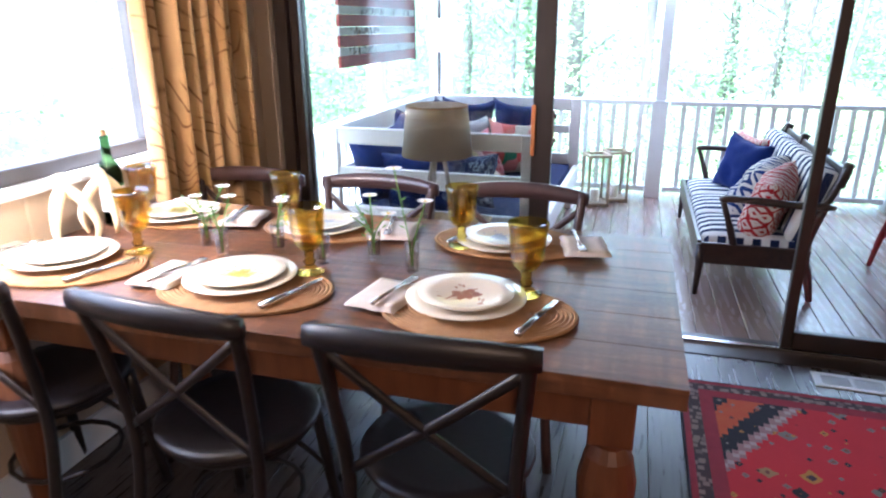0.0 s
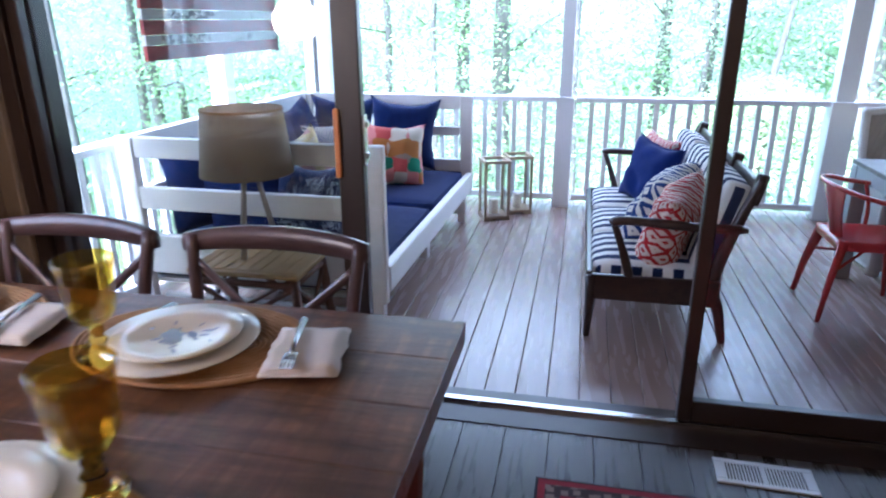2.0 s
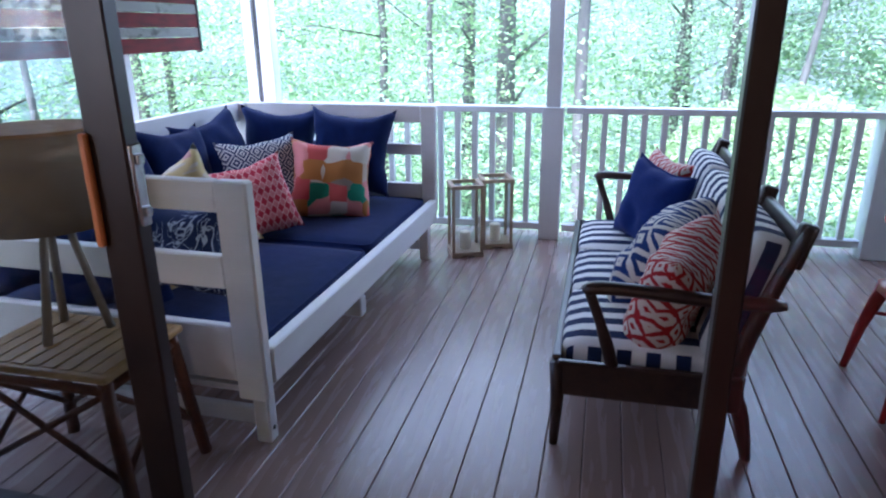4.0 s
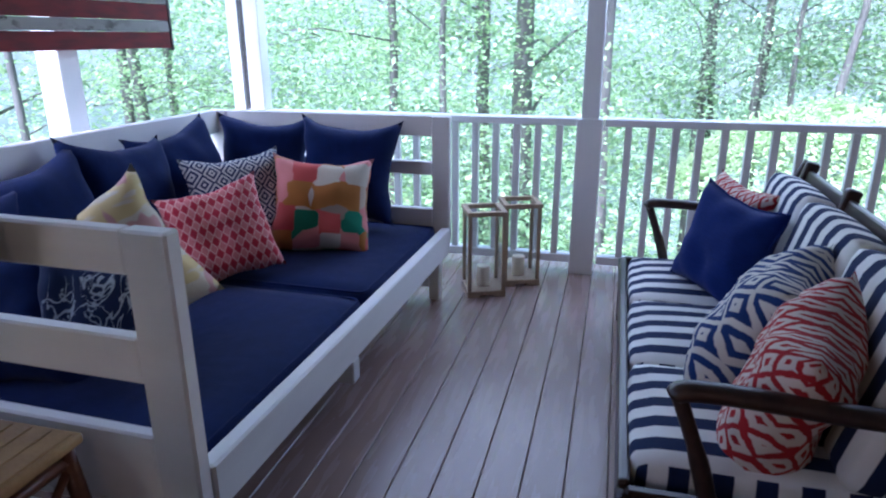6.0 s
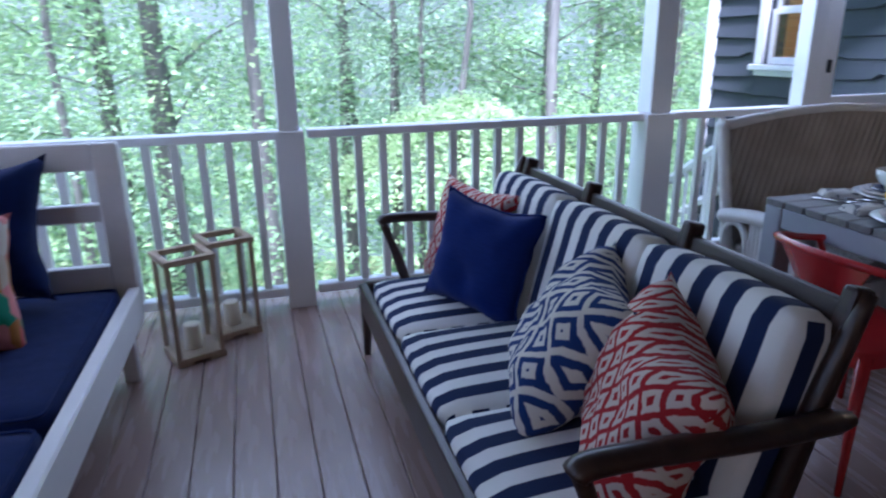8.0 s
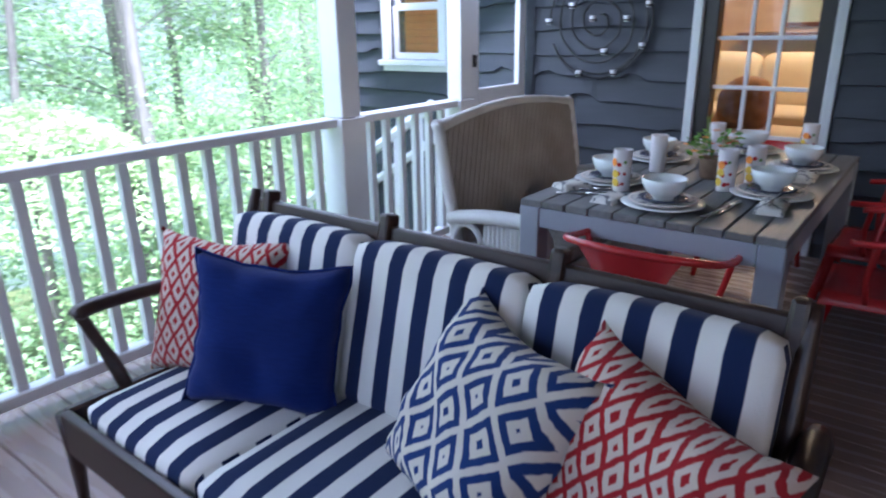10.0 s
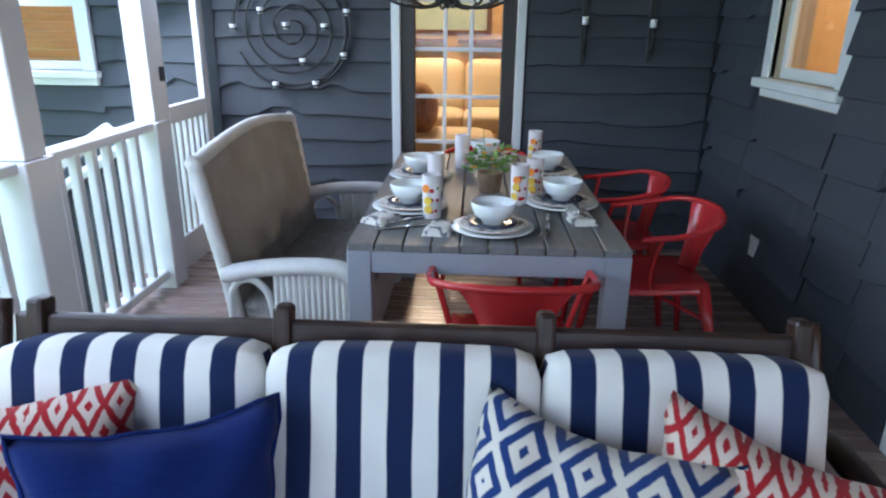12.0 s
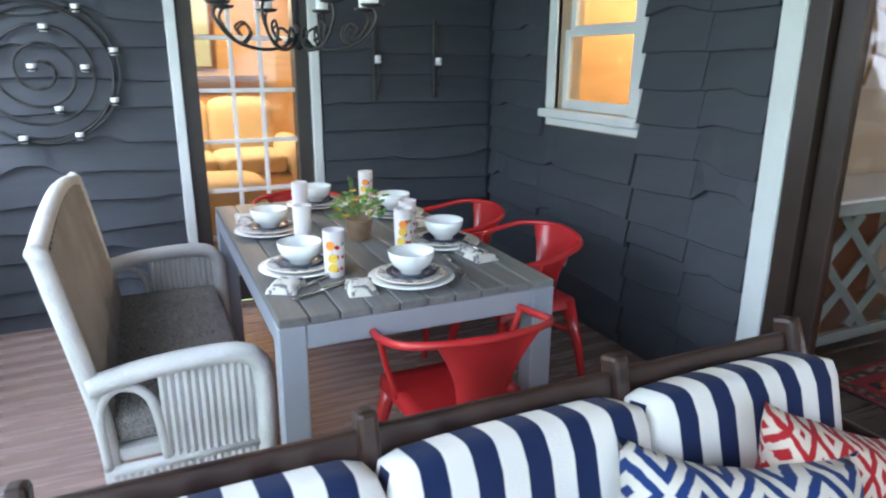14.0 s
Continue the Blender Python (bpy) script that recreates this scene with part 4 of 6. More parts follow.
def motif(kind):
    """The painted middle of a plate: small raised strokes of glaze."""
    b = bmesh.new()
    r = random.Random(kind)
    for k in range(34):
        a, d = r.random() * 6.28, (0.022 if k < 14 else 0.056) * math.sqrt(r.random())
        c = Vector((d * 1.3 * math.cos(a), d * math.sin(a), 0))
        l, w, t = (0.015, 0.008, r.random() * 3) if k < 14 else (0.009, 0.003, a + r.gauss(0, 0.5))
        e, f = Vector((math.cos(t), math.sin(t), 0)) * l, Vector((-math.sin(t), math.cos(t), 0)) * w
        z = Vector((0, 0, 0.0003 + 0.00002 * k))
        b.faces.new([b.verts.new(c + z + e * math.cos(q * 0.785) + f * math.sin(q * 0.785)) for q in range(8)])
    return b


MOTIFS = [surf("motif_brown", (0.25, 0.09, 0.05), (0.36, 0.16, 0.09), 20, 0.3, 60, 0), surf("motif_orange", (0.6, 0.26, 0.03), (0.7, 0.4, 0.08), 20, 0.3, 60, 0), surf("motif_slate", (0.12, 0.14, 0.2), (0.25, 0.22, 0.26), 20, 0.3, 60, 0), surf("motif_olive", (0.22, 0.24, 0.08), (0.4, 0.36, 0.12), 20, 0.3, 60, 0)]


def fork(b, y0=0.0):
    tube(b, ((0, -0.09, 0.004), (0, 0.0, 0.006), (0, 0.045, 0.005)), (0.006, 0.0035, 0.004), 6, 1.4)
    rbox(b, -0.011, 0.011, 0.042, 0.06, 0.003, 0.006, 0.001)
    for x in (-0.0095, -0.003, 0.0035, 0.009):
        rbox(b, x - 0.0016, x + 0.0016, 0.06, 0.095, 0.003, 0.006, 0)
    return b


def knife(b):
    tube(b, ((0, -0.1, 0.005), (0, -0.02, 0.006), (0, 0.0, 0.004)), (0.007, 0.006, 0.004), 6, 1.5)
    return rbox(b, -0.009, 0.007, 0.0, 0.105, 0.003, 0.006, 0.001)


def goblet():
    """Pressed goblet: fluted bowl, knopped solid stem, round foot."""
    bowl = lathe(bmesh.new(), [(0.012, 0.058), (0.026, 0.068), (0.037, 0.088), (0.0415, 0.122), (0.043, 0.155), (0.049, 0.178), (0.047, 0.18), (0.040, 0.155), (0.038, 0.122), (0.033, 0.092), (0.022, 0.075), (0.002, 0.071)], 48)
    for v in bowl.verts:
        if 0.06 < v.co.z < 0.16:
            a = math.atan2(v.co.y, v.co.x)
            k = 1 + 0.045 * abs(math.cos(a * 6))
            v.co.x *= k
            v.co.y *= k
    g = thing("goblet", (0, 0, 0), "amber pressed-glass goblet with fluted bowl", "goblet", "place settings")
    part("bowl", bowl, AMBER, g, "", True)
    part("stem", lathe(bmesh.new(), [(0.002, 0.0), (0.038, 0.0), (0.0395, 0.004), (0.02, 0.011), (0.011, 0.02), (0.017, 0.03), (0.011, 0.038), (0.013, 0.048), (0.012, 0.0575)], 28), AMBER_STEM, g, "", True)
    return g


def napkin_mesh(w, d, h, seed):
    """A folded cloth with soft, uneven layers."""
    b = bmesh.new()
    for k in range(3):
        n = 8
        g = [[None] * (n + 1) for _ in range(n + 1)]
        low = [[None] * (n + 1) for _ in range(n + 1)]
        for i in range(n + 1):
            for j in range(n + 1):
                u, v = i / n - 0.5, j / n - 0.5
                q = noise.noise(Vector((u * 4 + seed, v * 4, k * 2.0)))
                s = 1 - 0.05 * k
                x, y = u * w * s + 0.006 * q, v * d * s + 0.004 * noise.noise(Vector((u * 3, v * 3 + seed, k)))
                z = (k + 1) * h / 3 * (1 + 0.25 * q) * (1 - 0.25 * (2 * max(abs(u), abs(v))) ** 6)
                g[i][j] = b.verts.new((x, y, z))
                low[i][j] = b.verts.new((x, y, z - h / 3.6)) if i in (0, n) or j in (0, n) else None
        for i in range(n):
            for j in range(n):
                b.faces.new((g[i][j], g[i + 1][j], g[i + 1][j + 1], g[i][j + 1]))
        for i in range(n):
            for a, c in (((i, 0), (i + 1, 0)), ((i + 1, n), (i, n)), ((0, i + 1), (0, i)), ((n, i), (n, i + 1))):
                b.faces.new((g[a[0]][a[1]], low[a[0]][a[1]], low[c[0]][c[1]], g[c[0]][c[1]]))
    return b


mat_me = goblet_me = None
settings = [(-0.075, 1.45, 1, 0, -0.035, 0.03), (-0.665, 1.43, 1, 1, -0.03, 0.03), (-1.23, 1.44, 1, 3, -0.03, 0.03), (-0.1, 1.965, -1, 2, -0.01, 0.03), (-0.68, 1.965, -1, 2, -0.02, 0.03), (-1.22, 1.96, -1, 3, -0.02, 0.03)]
cups = [(0.017, 1.565), (-0.552, 1.56), (-1.1, 1.575), (-0.223, 1.875), (-0.80, 1.9), (-1.31, 1.87)]
made = {}
for i, (x, y, s, kind, px, py) in enumerate(settings):
    turn = 0 if s == 1 else 180
    if i == 0:
        m0 = rope_mat()
        tagged(m0, "oval placemat of coiled jute rope", "placemat", "place settings")
        m0.matrix_world = pose(x, y, T, 0, 0, 4)
        made["mat"] = m0
    else:
        copy_thing(made["mat"], pose(x, y, T, 0, 0, turn + 3 * (i % 3)))
    cx, cy = x + px, y + py * s
    c = put("charger", plate(bmesh.new(), 0.142), STONE, None, "", True)
    tagged(c, "large cream stoneware dinner plate", "plate", "place settings")
    c.matrix_world = pose(cx, cy, T + 0.0125)
    c2 = put("salad_plate", plate(bmesh.new(), 0.112), STONE, None, "", True)
    tagged(c2, "small cream plate with a painted motif", "plate", "place settings")
    c2.matrix_world = pose(cx, cy, T + 0.0225)
    tagged(part("motif", motif(i + 3), MOTIFS[kind], c2), "painted strokes of glaze", kind="stuff").location = (0, 0, 0.0075)
    if i == 0:
        gl = goblet()
        gl.matrix_world = pose(*cups[0], T + 0.0125)
        made["goblet"] = gl
    else:
        copy_thing(made["goblet"], pose(*cups[i], T + (0.0125 if i in (1, 2) else 0.012)))
    n = put("napkin", napkin_mesh(0.13, 0.17, 0.014, i * 2.7), LINEN, None, "", True)
    nx, ny = x - 0.225 * (1 if s == 1 else -1), y + 0.01 * s
    tagged(n, "folded off-white linen napkin beside a plate", "napkin", "place settings")
    n.matrix_world = pose(nx, ny, T + 0.012, 0, 0, turn - 8 * s + 4 * (i % 2))
    f = put("fork", fork(bmesh.new()), STEEL, None, "", True)
    tagged(f, "steel fork lying on a napkin", "fork", "place settings")
    f.matrix_world = pose(nx + 0.02 * s, ny, T + 0.027, 0, 0, turn - 14 * s)
    kn = put("knife", knife(bmesh.new()), STEEL, None, "", True)
    tagged(kn, "steel table knife lying on a placemat", "knife", "place settings")
    kn.matrix_world = pose(x + 0.14 * s, y - 0.02 * s, T + 0.0125, 0, 0, turn - 16)


def bud_vase(x, y, h, stems, seed):
    r = random.Random(seed)
    v = thing("bud_vase", (x, y, T), "slim clear bud glass with green stems and daisies", "vase", "bud vases")
    part("glass", lathe(bmesh.new(), [(0.017, 0), (0.018, 0.01), (0.02, 0.085), (0.0185, 0.085), (0.0165, 0.014), (0.002, 0.012)], 16), CLEAR, v, "", True)
    part("water", lathe(bmesh.new(), [(0.0155, 0.0145), (0.0165, 0.05), (0.002, 0.05)], 14), CLEAR, v, "", True)
    for k in range(stems):
        a = r.random() * 6.28
        lean = 0.02 + 0.06 * r.random()
        top = Vector((lean * math.cos(a), lean * math.sin(a), h * (0.9 + 0.5 * r.random())))
        part("stem", tube(bmesh.new(), smooth_pts(((0, 0, 0.016), (top.x * 0.15, top.y * 0.15, 0.08), tuple(top)), 4), 0.0021, 5), GREEN, v)
        fl = bmesh.new()
        for p in range(11):
            b = p * 2 * math.pi / 11
            d, s = Vector((math.cos(b), math.sin(b), 0.15)), Vector((-math.sin(b), math.cos(b), 0))
            q = [top + d * 0.005 - s * 0.003, top + d * 0.019 - s * 0.0048, top + d * 0.024, top + d * 0.019 + s * 0.0048, top + d * 0.005 + s * 0.003]
            fl.faces.new([fl.verts.new(c) for c in q])
        flower = part("flower", fl, PETAL, v)
        part("flower_centre", lathe(bmesh.new(), [(0.005, -0.001), (0.0055, 0.001), (0.003, 0.004), (0.001, 0.0045)], 10, top), YOLK, flower, "", True)
        lf = bmesh.new()
        for q in range(7):
            c = top * (0.35 + 0.09 * q) + Vector((0, 0, 0.02))
            b = r.random() * 6.28
            d = Vector((math.cos(b), math.sin(b), 0.4)) * 0.022
            s = Vector((-math.sin(b), math.cos(b), 0)) * 0.005
            lf.faces.new([lf.verts.new(t) for t in (c, c + d * 0.5 - s, c + d, c + d * 0.5 + s)])
        part("leaves", lf, GREEN, v)
    return v


for i, (x, y, h, n) in enumerate(((-0.305, 1.666, 0.2, 2), (-0.44, 1.731, 0.13, 4), (-0.861, 1.629, 0.13, 3), (-0.976, 1.719, 0.14, 3), (-0.733, 1.716, 0.12, 2), (-0.563, 1.66, 0.1, 1))):
    bud_vase(x, y, h, n, i + 11)

bt = thing("wine_bottle", (-1.40, 1.83, T), "dark green wine bottle with a pale label and cork", "bottle")
part("glass", lathe(bmesh.new(), [(0.036, 0), (0.038, 0.006), (0.038, 0.17), (0.033, 0.195), (0.016, 0.22), (0.0135, 0.28), (0.015, 0.282), (0.015, 0.292), (0.011, 0.294)], 20), BOTTLE, bt, "", True)
part("label", lathe(bmesh.new(), [(0.0383, 0.05), (0.0386, 0.05), (0.0386, 0.13), (0.0383, 0.13)], 20), LINEN, bt)
part("cork", lathe(bmesh.new(), [(0.009, 0.294), (0.009, 0.312), (0.002, 0.313)], 12), JUTE, bt)
for i, (x, y, a) in enumerate(((-1.38, 1.62, 20), (-1.37, 1.76, 75))):
    hs = thing("horn_sculpture", (x, y, T), "cream forked horn sculpture standing on three tips", "ornament", "horn sculptures", a)
    for k, (dx, dy) in enumerate(((0.075, 0.01), (-0.06, 0.03), (-0.01, -0.06))):
        part("prong", tube(bmesh.new(), smooth_pts(((dx * 0.9, dy * 0.9, 0.002), (dx * 1.05, dy * 1.05, 0.06), (dx * 0.6, dy * 0.6, 0.13), (0, 0, 0.175), (-0.02, 0.01, 0.2)), 4), [0.006 + 0.0125 * math.sin(min(1, j / 12) * 1.57) for j in range(17)], 9), IVORY, hs, "", True)

# curtain on the west wall
b = bmesh.new()
rows = []
for i in range(81):
    u = i / 80
    y = 2.05 + 0.66 * u
    d = -1.43 + 0.045 * math.sin(u * 46 + 0.8 * math.sin(u * 9)) + 0.018 * math.sin(u * 19 + 1)
    col = []
    for j in range(13):
        z = 0.02 + 2.2 * j / 12
        k = 1 + 0.15 * (1 - j / 12) * math.sin(u * 11)
        col.append((b.verts.new((-1.44 + (d + 1.44) * k, y, z)), b.verts.new((-1.444 + (d + 1.44) * k, y + 0.001, z))))
    rows.append(col)
for r0, r1 in zip(rows, rows[1:]):
    for j in range(12):
        b.faces.new((r0[j][0], r1[j][0], r1[j + 1][0], r0[j + 1][0]))
        b.faces.new((r0[j][1], r0[j + 1][1], r1[j + 1][1], r1[j][1]))
cu = put("curtain", b, CURTAIN, None, "", True)
tagged(cu, "tan curtain with brown branch print hanging in folds", "curtain")
part("rod", tube(bmesh.new(), ((-1.44, 0.4, 2.23), (-1.44, 2.85, 2.23)), 0.012, 8), IRON, cu)

# rug and floor register
rg = put("rug", rbox(bmesh.new(), -0.75, 0.75, -1.15, 1.15, 0, 0.009, 0.002), RUG)
tagged(rg, "red patterned wool rug with dark guard borders", "rug")
rg.matrix_world = pose(0.5 + 0.75, 2.70 - 1.15, 0.001)
rgs = thing("floor_register", (1.19, 2.85, 0), "cream metal floor register set in dark planks", "vent", turn=-2)
part("frame", rbox(rbox(rbox(rbox(bmesh.new(), -0.145, 0.145, -0.06, -0.042, 0, 0.006, 0.001), -0.145, 0.145, 0.042, 0.06, 0, 0.006, 0.001), -0.145, -0.115, -0.0415, 0.0415, 0, 0.006, 0.001), 0.115, 0.145, -0.0415, 0.0415, 0, 0.006, 0.001), TRIM, rgs)
part("backing", rbox(bmesh.new(), -0.115, 0.115, -0.042, 0.042, -0.002, 0.0015, 0), IRON, rgs)
for k in range(24):
    if k != 12:
        part("slat", rbox(bmesh.new(), -0.115 + k * 0.0096, -0.111 + k * 0.0096, -0.042, 0.042, 0.0016, 0.0055, 0), TRIM, rgs)
part("divider", rbox(bmesh.new(), -0.006, 0.006, -0.042, 0.042, 0.0016, 0.006, 0), TRIM, rgs)

# ceiling pendant in the dining room, seen in the glass
pl = thing("pendant_lamp", (-1.12, 1.2, 0), "round white glowing globe lamp hanging on a cord", "lamp")
part("globe", lathe(bmesh.new(), [(0.01, 1.225), (0.06, 1.24), (0.1, 1.28), (0.115, 1.34), (0.1, 1.4), (0.06, 1.44), (0.02, 1.455)], 24), glow("lamp_globe", (1.0, 0.74, 0.44), 11.0), pl, "", True)
part("cap", lathe(bmesh.new(), [(0.03, 1.452), (0.032, 1.47), (0.012, 1.49), (0.006, 1.51)], 14), IRON, pl, "", True)
part("cord", tube(bmesh.new(), ((0, 0, 1.5), (0, 0, 2.45)), 0.004, 6), IRON, pl)

# lattice-fronted console with a glass top, and a canvas above it
SAGE = surf("sage_paint", (0.2, 0.24, 0.22), (0.28, 0.32, 0.29), 5, 0.5, 40, 0.15)
cs = thing("console_table", (2.3, 2.2, 0), "sage-grey console with diagonal lattice front and glass top", "console")
for y in (-0.47, 0.47):
    for x in (-0.17, 0.17):
        part("leg", rbox(bmesh.new(), x - 0.03, x + 0.03, y - 0.03, y + 0.03, 0, 0.72, 0.004), SAGE, cs)
for z0, z1 in ((0.08, 0.13), (0.66, 0.719)):
    part("front_rail", rbox(bmesh.new(), -0.195, -0.165, -0.439, 0.439, z0, z1, 0.004), SAGE, cs)
part("back_board", rbox(bmesh.new(), 0.14, 0.165, -0.439, 0.439, 0.08, 0.72, 0.003), LEG_WOOD, cs, "red-brown wooden back")
part("shelf", rbox(bmesh.new(), -0.16, 0.139, -0.439, 0.439, 0.1, 0.125, 0.003), LEG_WOOD, cs)
for sgn, x in ((1, -0.19), (-1, -0.172)):
    for k in range(4):
        y0 = -0.72 + k * 0.27 if sgn > 0 else 0.72 - k * 0.27
        za, zb = 0.14, 0.65
        ya, yb = y0, y0 + sgn * 0.51
        if abs(ya) > 0.43:
            za += abs(abs(ya) - 0.43)
            ya = math.copysign(0.43, ya)
        if abs(yb) > 0.43:
            zb -= abs(abs(yb) - 0.43)
            yb = math.copysign(0.43, yb)
        part("lattice_bar", tube(bmesh.new(), ((x, ya, za), (x, yb, zb)), 0.023, 4), SAGE, cs)
part("glass_top", rbox(bmesh.new(), -0.22, 0.2, -0.53, 0.53, 0.7205, 0.735, 0.005), FROST, cs, "pale green glass top")
art = thing("canvas_print", (2.545, 1.95, 1.45), "cream canvas with a russet tree in blossom", "picture")
part("canvas", rbox(bmesh.new(), -0.025, 0.0, -0.45, 0.45, -0.3, 0.34, 0.003), LINEN, art)
part("tree_trunk", tube(bmesh.new(), smooth_pts(((-0.028, 0.02, -0.28), (-0.028, -0.02, -0.1), (-0.028, 0.03, 0.06)), 4), 0.012, 5), BROWN_FUR, art)
ra = random.Random(5)
for k in range(16):
    a, d = ra.random() * 6.28, 0.2 * math.sqrt(ra.random())
    cl = part("tree_crown", lathe(bmesh.new(), [(0.05 + 0.03 * ra.random(), 0), (0.045, 0.001), (0.002, 0.0014)], 11), BROWN_FUR, art)
    cl.matrix_basis = pose(-0.0265 - 0.0003 * k, 1.5 * d * math.cos(a), 0.12 + 0.75 * d * math.sin(a), 0, -90, 0)

# ---- porch sofa ----
SY = 3.87
sofa = thing("sofa", (0.62, SY, PZ), "walnut-framed three-seat porch sofa with striped cushions", "sofa")
L = 1.61
for y in (-0.045, L - 0.035):
    part("front_leg", tube(bmesh.new(), ((0.03, y, 0), (0.035, y, 0.18), (0.03, y, 0.3)), (0.014, 0.022, 0.024), 8), SOFA_WOOD, sofa, "", True)
    part("rear_leg", tube(bmesh.new(), smooth_pts(((0.63, max(y, 0), 0), (0.6, max(y, 0), 0.14), (0.56, max(y, 0), 0.3), (0.63, max(y, 0), 0.57), (0.705, max(y, 0), 0.77)), 4), [0.016 + 0.012 * math.sin(k / 16 * 3.14) for k in range(17)], 8, 0.9), SOFA_WOOD, sofa, "", True)
    part("side_rail", rbox(bmesh.new(), 0.03, 0.58, y - 0.014, y + 0.014, 0.19, 0.31, 0.006), SOFA_WOOD, sofa)
    part("arm", tube(bmesh.new(), smooth_pts(((0.105, y, 0.545), (0.13, y, 0.562), (0.25, y, 0.562), (0.45, y, 0.55), (0.66, y, 0.55)), 4), [0.012] + [0.021] * 15 + [0.014], 8, 1.35), SOFA_WOOD, sofa, "", True)
    part("arm_post", tube(bmesh.new(), smooth_pts(((0.21, y, 0.26), (0.17, y, 0.4), (0.115, y, 0.55)), 4), [0.02] * 5 + [0.016] * 4, 8, 0.7), SOFA_WOOD, sofa, "", True)
part("front_rail", rbox(bmesh.new(), 0.012, 0.04, -0.03, L - 0.05, 0.19, 0.315, 0.008, 2), SOFA_WOOD, sofa)
part("back_rail", rbox(bmesh.new(), 0.56, 0.59, -0.03, L - 0.05, 0.19, 0.3, 0.006), SOFA_WOOD, sofa)
part("seat_deck", rbox(bmesh.new(), 0.041, 0.559, -0.03, L - 0.05, 0.2, 0.225, 0), SOFA_WOOD, sofa)
tilt = pose(0.695, 0, 0.715, 0, 14, 0)
part("crest_rail", rbox(bmesh.new(), -0.014, 0.014, 0.0, L - 0.06, -0.065, 0.03, 0.008, 2, tilt), SOFA_WOOD, sofa)
for y in (0.02, 0.5, 1.01, 1.5):
    part("crest_knob", rbox(bmesh.new(), -0.03, 0.022, y - 0.018, y + 0.018, -0.075, 0.062, 0.01, 2, tilt), SOFA_WOOD, sofa)
for k in range(9):
    y = 0.13 + k * 0.175
    part("back_slat", tube(bmesh.new(), ((0.57, y, 0.28), (0.62, y, 0.5), (0.675, y, 0.66)), 0.011, 6), SOFA_WOOD, sofa)
seat_me = cushion_mesh(0.57, 0.497, 0.12, 0.035, 0.018)
back_me = cushion_mesh(0.13, 0.497, 0.43, 0.035, 0.010, 9, 4.0)
for k in range(3):
    y = 0.265 + k * 0.5
    if k == 0:
        sc = put("seat_cushion", seat_me, STRIPE, None, "", True)
        tagged(sc, "navy and white striped box seat cushion on a sofa", "cushion", "sofa seat cushions")
        bc = put("back_cushion", back_me, STRIPE, None, "", True)
        tagged(bc, "navy and white striped back cushion leaning on a sofa", "cushion", "sofa back cushions")
        sc.matrix_world = pose(0.62 + 0.325, SY + y, PZ + 0.285)
        bc.matrix_world = pose(0.62 + 0.57, SY + y, PZ + 0.52, 0, 15, 0)
    else:
        copy_thing(sc, pose(0.62 + 0.325 + 0.004 * k, SY + y, PZ + 0.285))
        copy_thing(bc, pose(0.62 + 0.57, SY + y, PZ + 0.52, 0, 15, 0.6 * k))

pillow((1.04, 5.28, 0.46), 0.42, -67, 18, 2, IKAT_RED, "red and cream diamond-print throw pillow on a sofa", seed=1.3)
pillow((0.985, 5.0, 0.472), 0.395, -56, 15, 7, ROYAL, "royal blue throw pillow with corded edge on a sofa", seed=2.1, piping=ROYAL)
pillow((0.985, 4.345, 0.47), 0.42, -112, 33, 4, IKAT_BLUE, "blue and white diamond-print throw pillow on a sofa", thick=0.2, seed=3.7)
pillow((1.004, 4.047, 0.45), 0.42, -109, 18, 11, IKAT_RED, "red and cream diamond-print throw pillow by a sofa arm", thick=0.2, seed=5.2)

# ---- daybed ----
db = thing("daybed", (-1.5, 3.59, PZ), "white-painted wooden daybed with slatted sides", "daybed", turn=-1.4)
W, DL = 1.275, 2.015
for b in ((W - 0.105, W, 0.0, 0.045, 0.19, 0.9), (0, 0.09, 0.0, 0.045, 0.0, 0.9), (W - 0.085, W, DL - 0.045, DL, 0.28, 0.895), (0, 0.09, DL - 0.045, DL, 0.0, 0.895)):
    part("corner_board", rbox(bmesh.new(), *b, 0.006), DAYBED_WHITE, db)
for z0, z1 in ((0.805, 0.9), (0.565, 0.67), (0.25, 0.44)):
    part("end_slat", rbox(bmesh.new(), 0.091, W - 0.106, 0.004, 0.04, z0, z1, 0.005), DAYBED_WHITE, db)
for z0, z1 in ((0.80, 0.895), (0.615, 0.68), (0.33, 0.45)):
    part("end_slat", rbox(bmesh.new(), 0.091, W - 0.086, DL - 0.04, DL - 0.004, z0, z1, 0.005), DAYBED_WHITE, db)
for z0, z1 in ((0.78, 0.895), (0.53, 0.64)):
    part("back_slat", rbox(bmesh.new(), 0.002, 0.045, 0.046, DL - 0.046, z0, z1, 0.005), DAYBED_WHITE, db)
part("front_rail", rbox(bmesh.new(), W - 0.04, W + 0.006, 0.046, DL - 0.046, 0.235, 0.362, 0.006), DAYBED_WHITE, db)
part("centre_beam", rbox(bmesh.new(), 0.1, W - 0.05, 0.9, 0.96, 0.08, 0.17, 0.005), DAYBED_WHITE, db)
part("platform", rbox(bmesh.new(), 0.05, W - 0.041, 0.046, DL - 0.046, 0.19, 0.21, 0), DAYBED_WHITE, db)
for y in (0.05, DL - 0.1):
    part("front_leg", rbox(bmesh.new(), W - 0.09, W - 0.035, y, y + 0.05, 0, 0.25, 0.005), DAYBED_WHITE, db)
    part("stretcher", rbox(bmesh.new(), 0.1, W - 0.091, y + 0.01, y + 0.04, 0.06, 0.12, 0.004), DAYBED_WHITE, db)
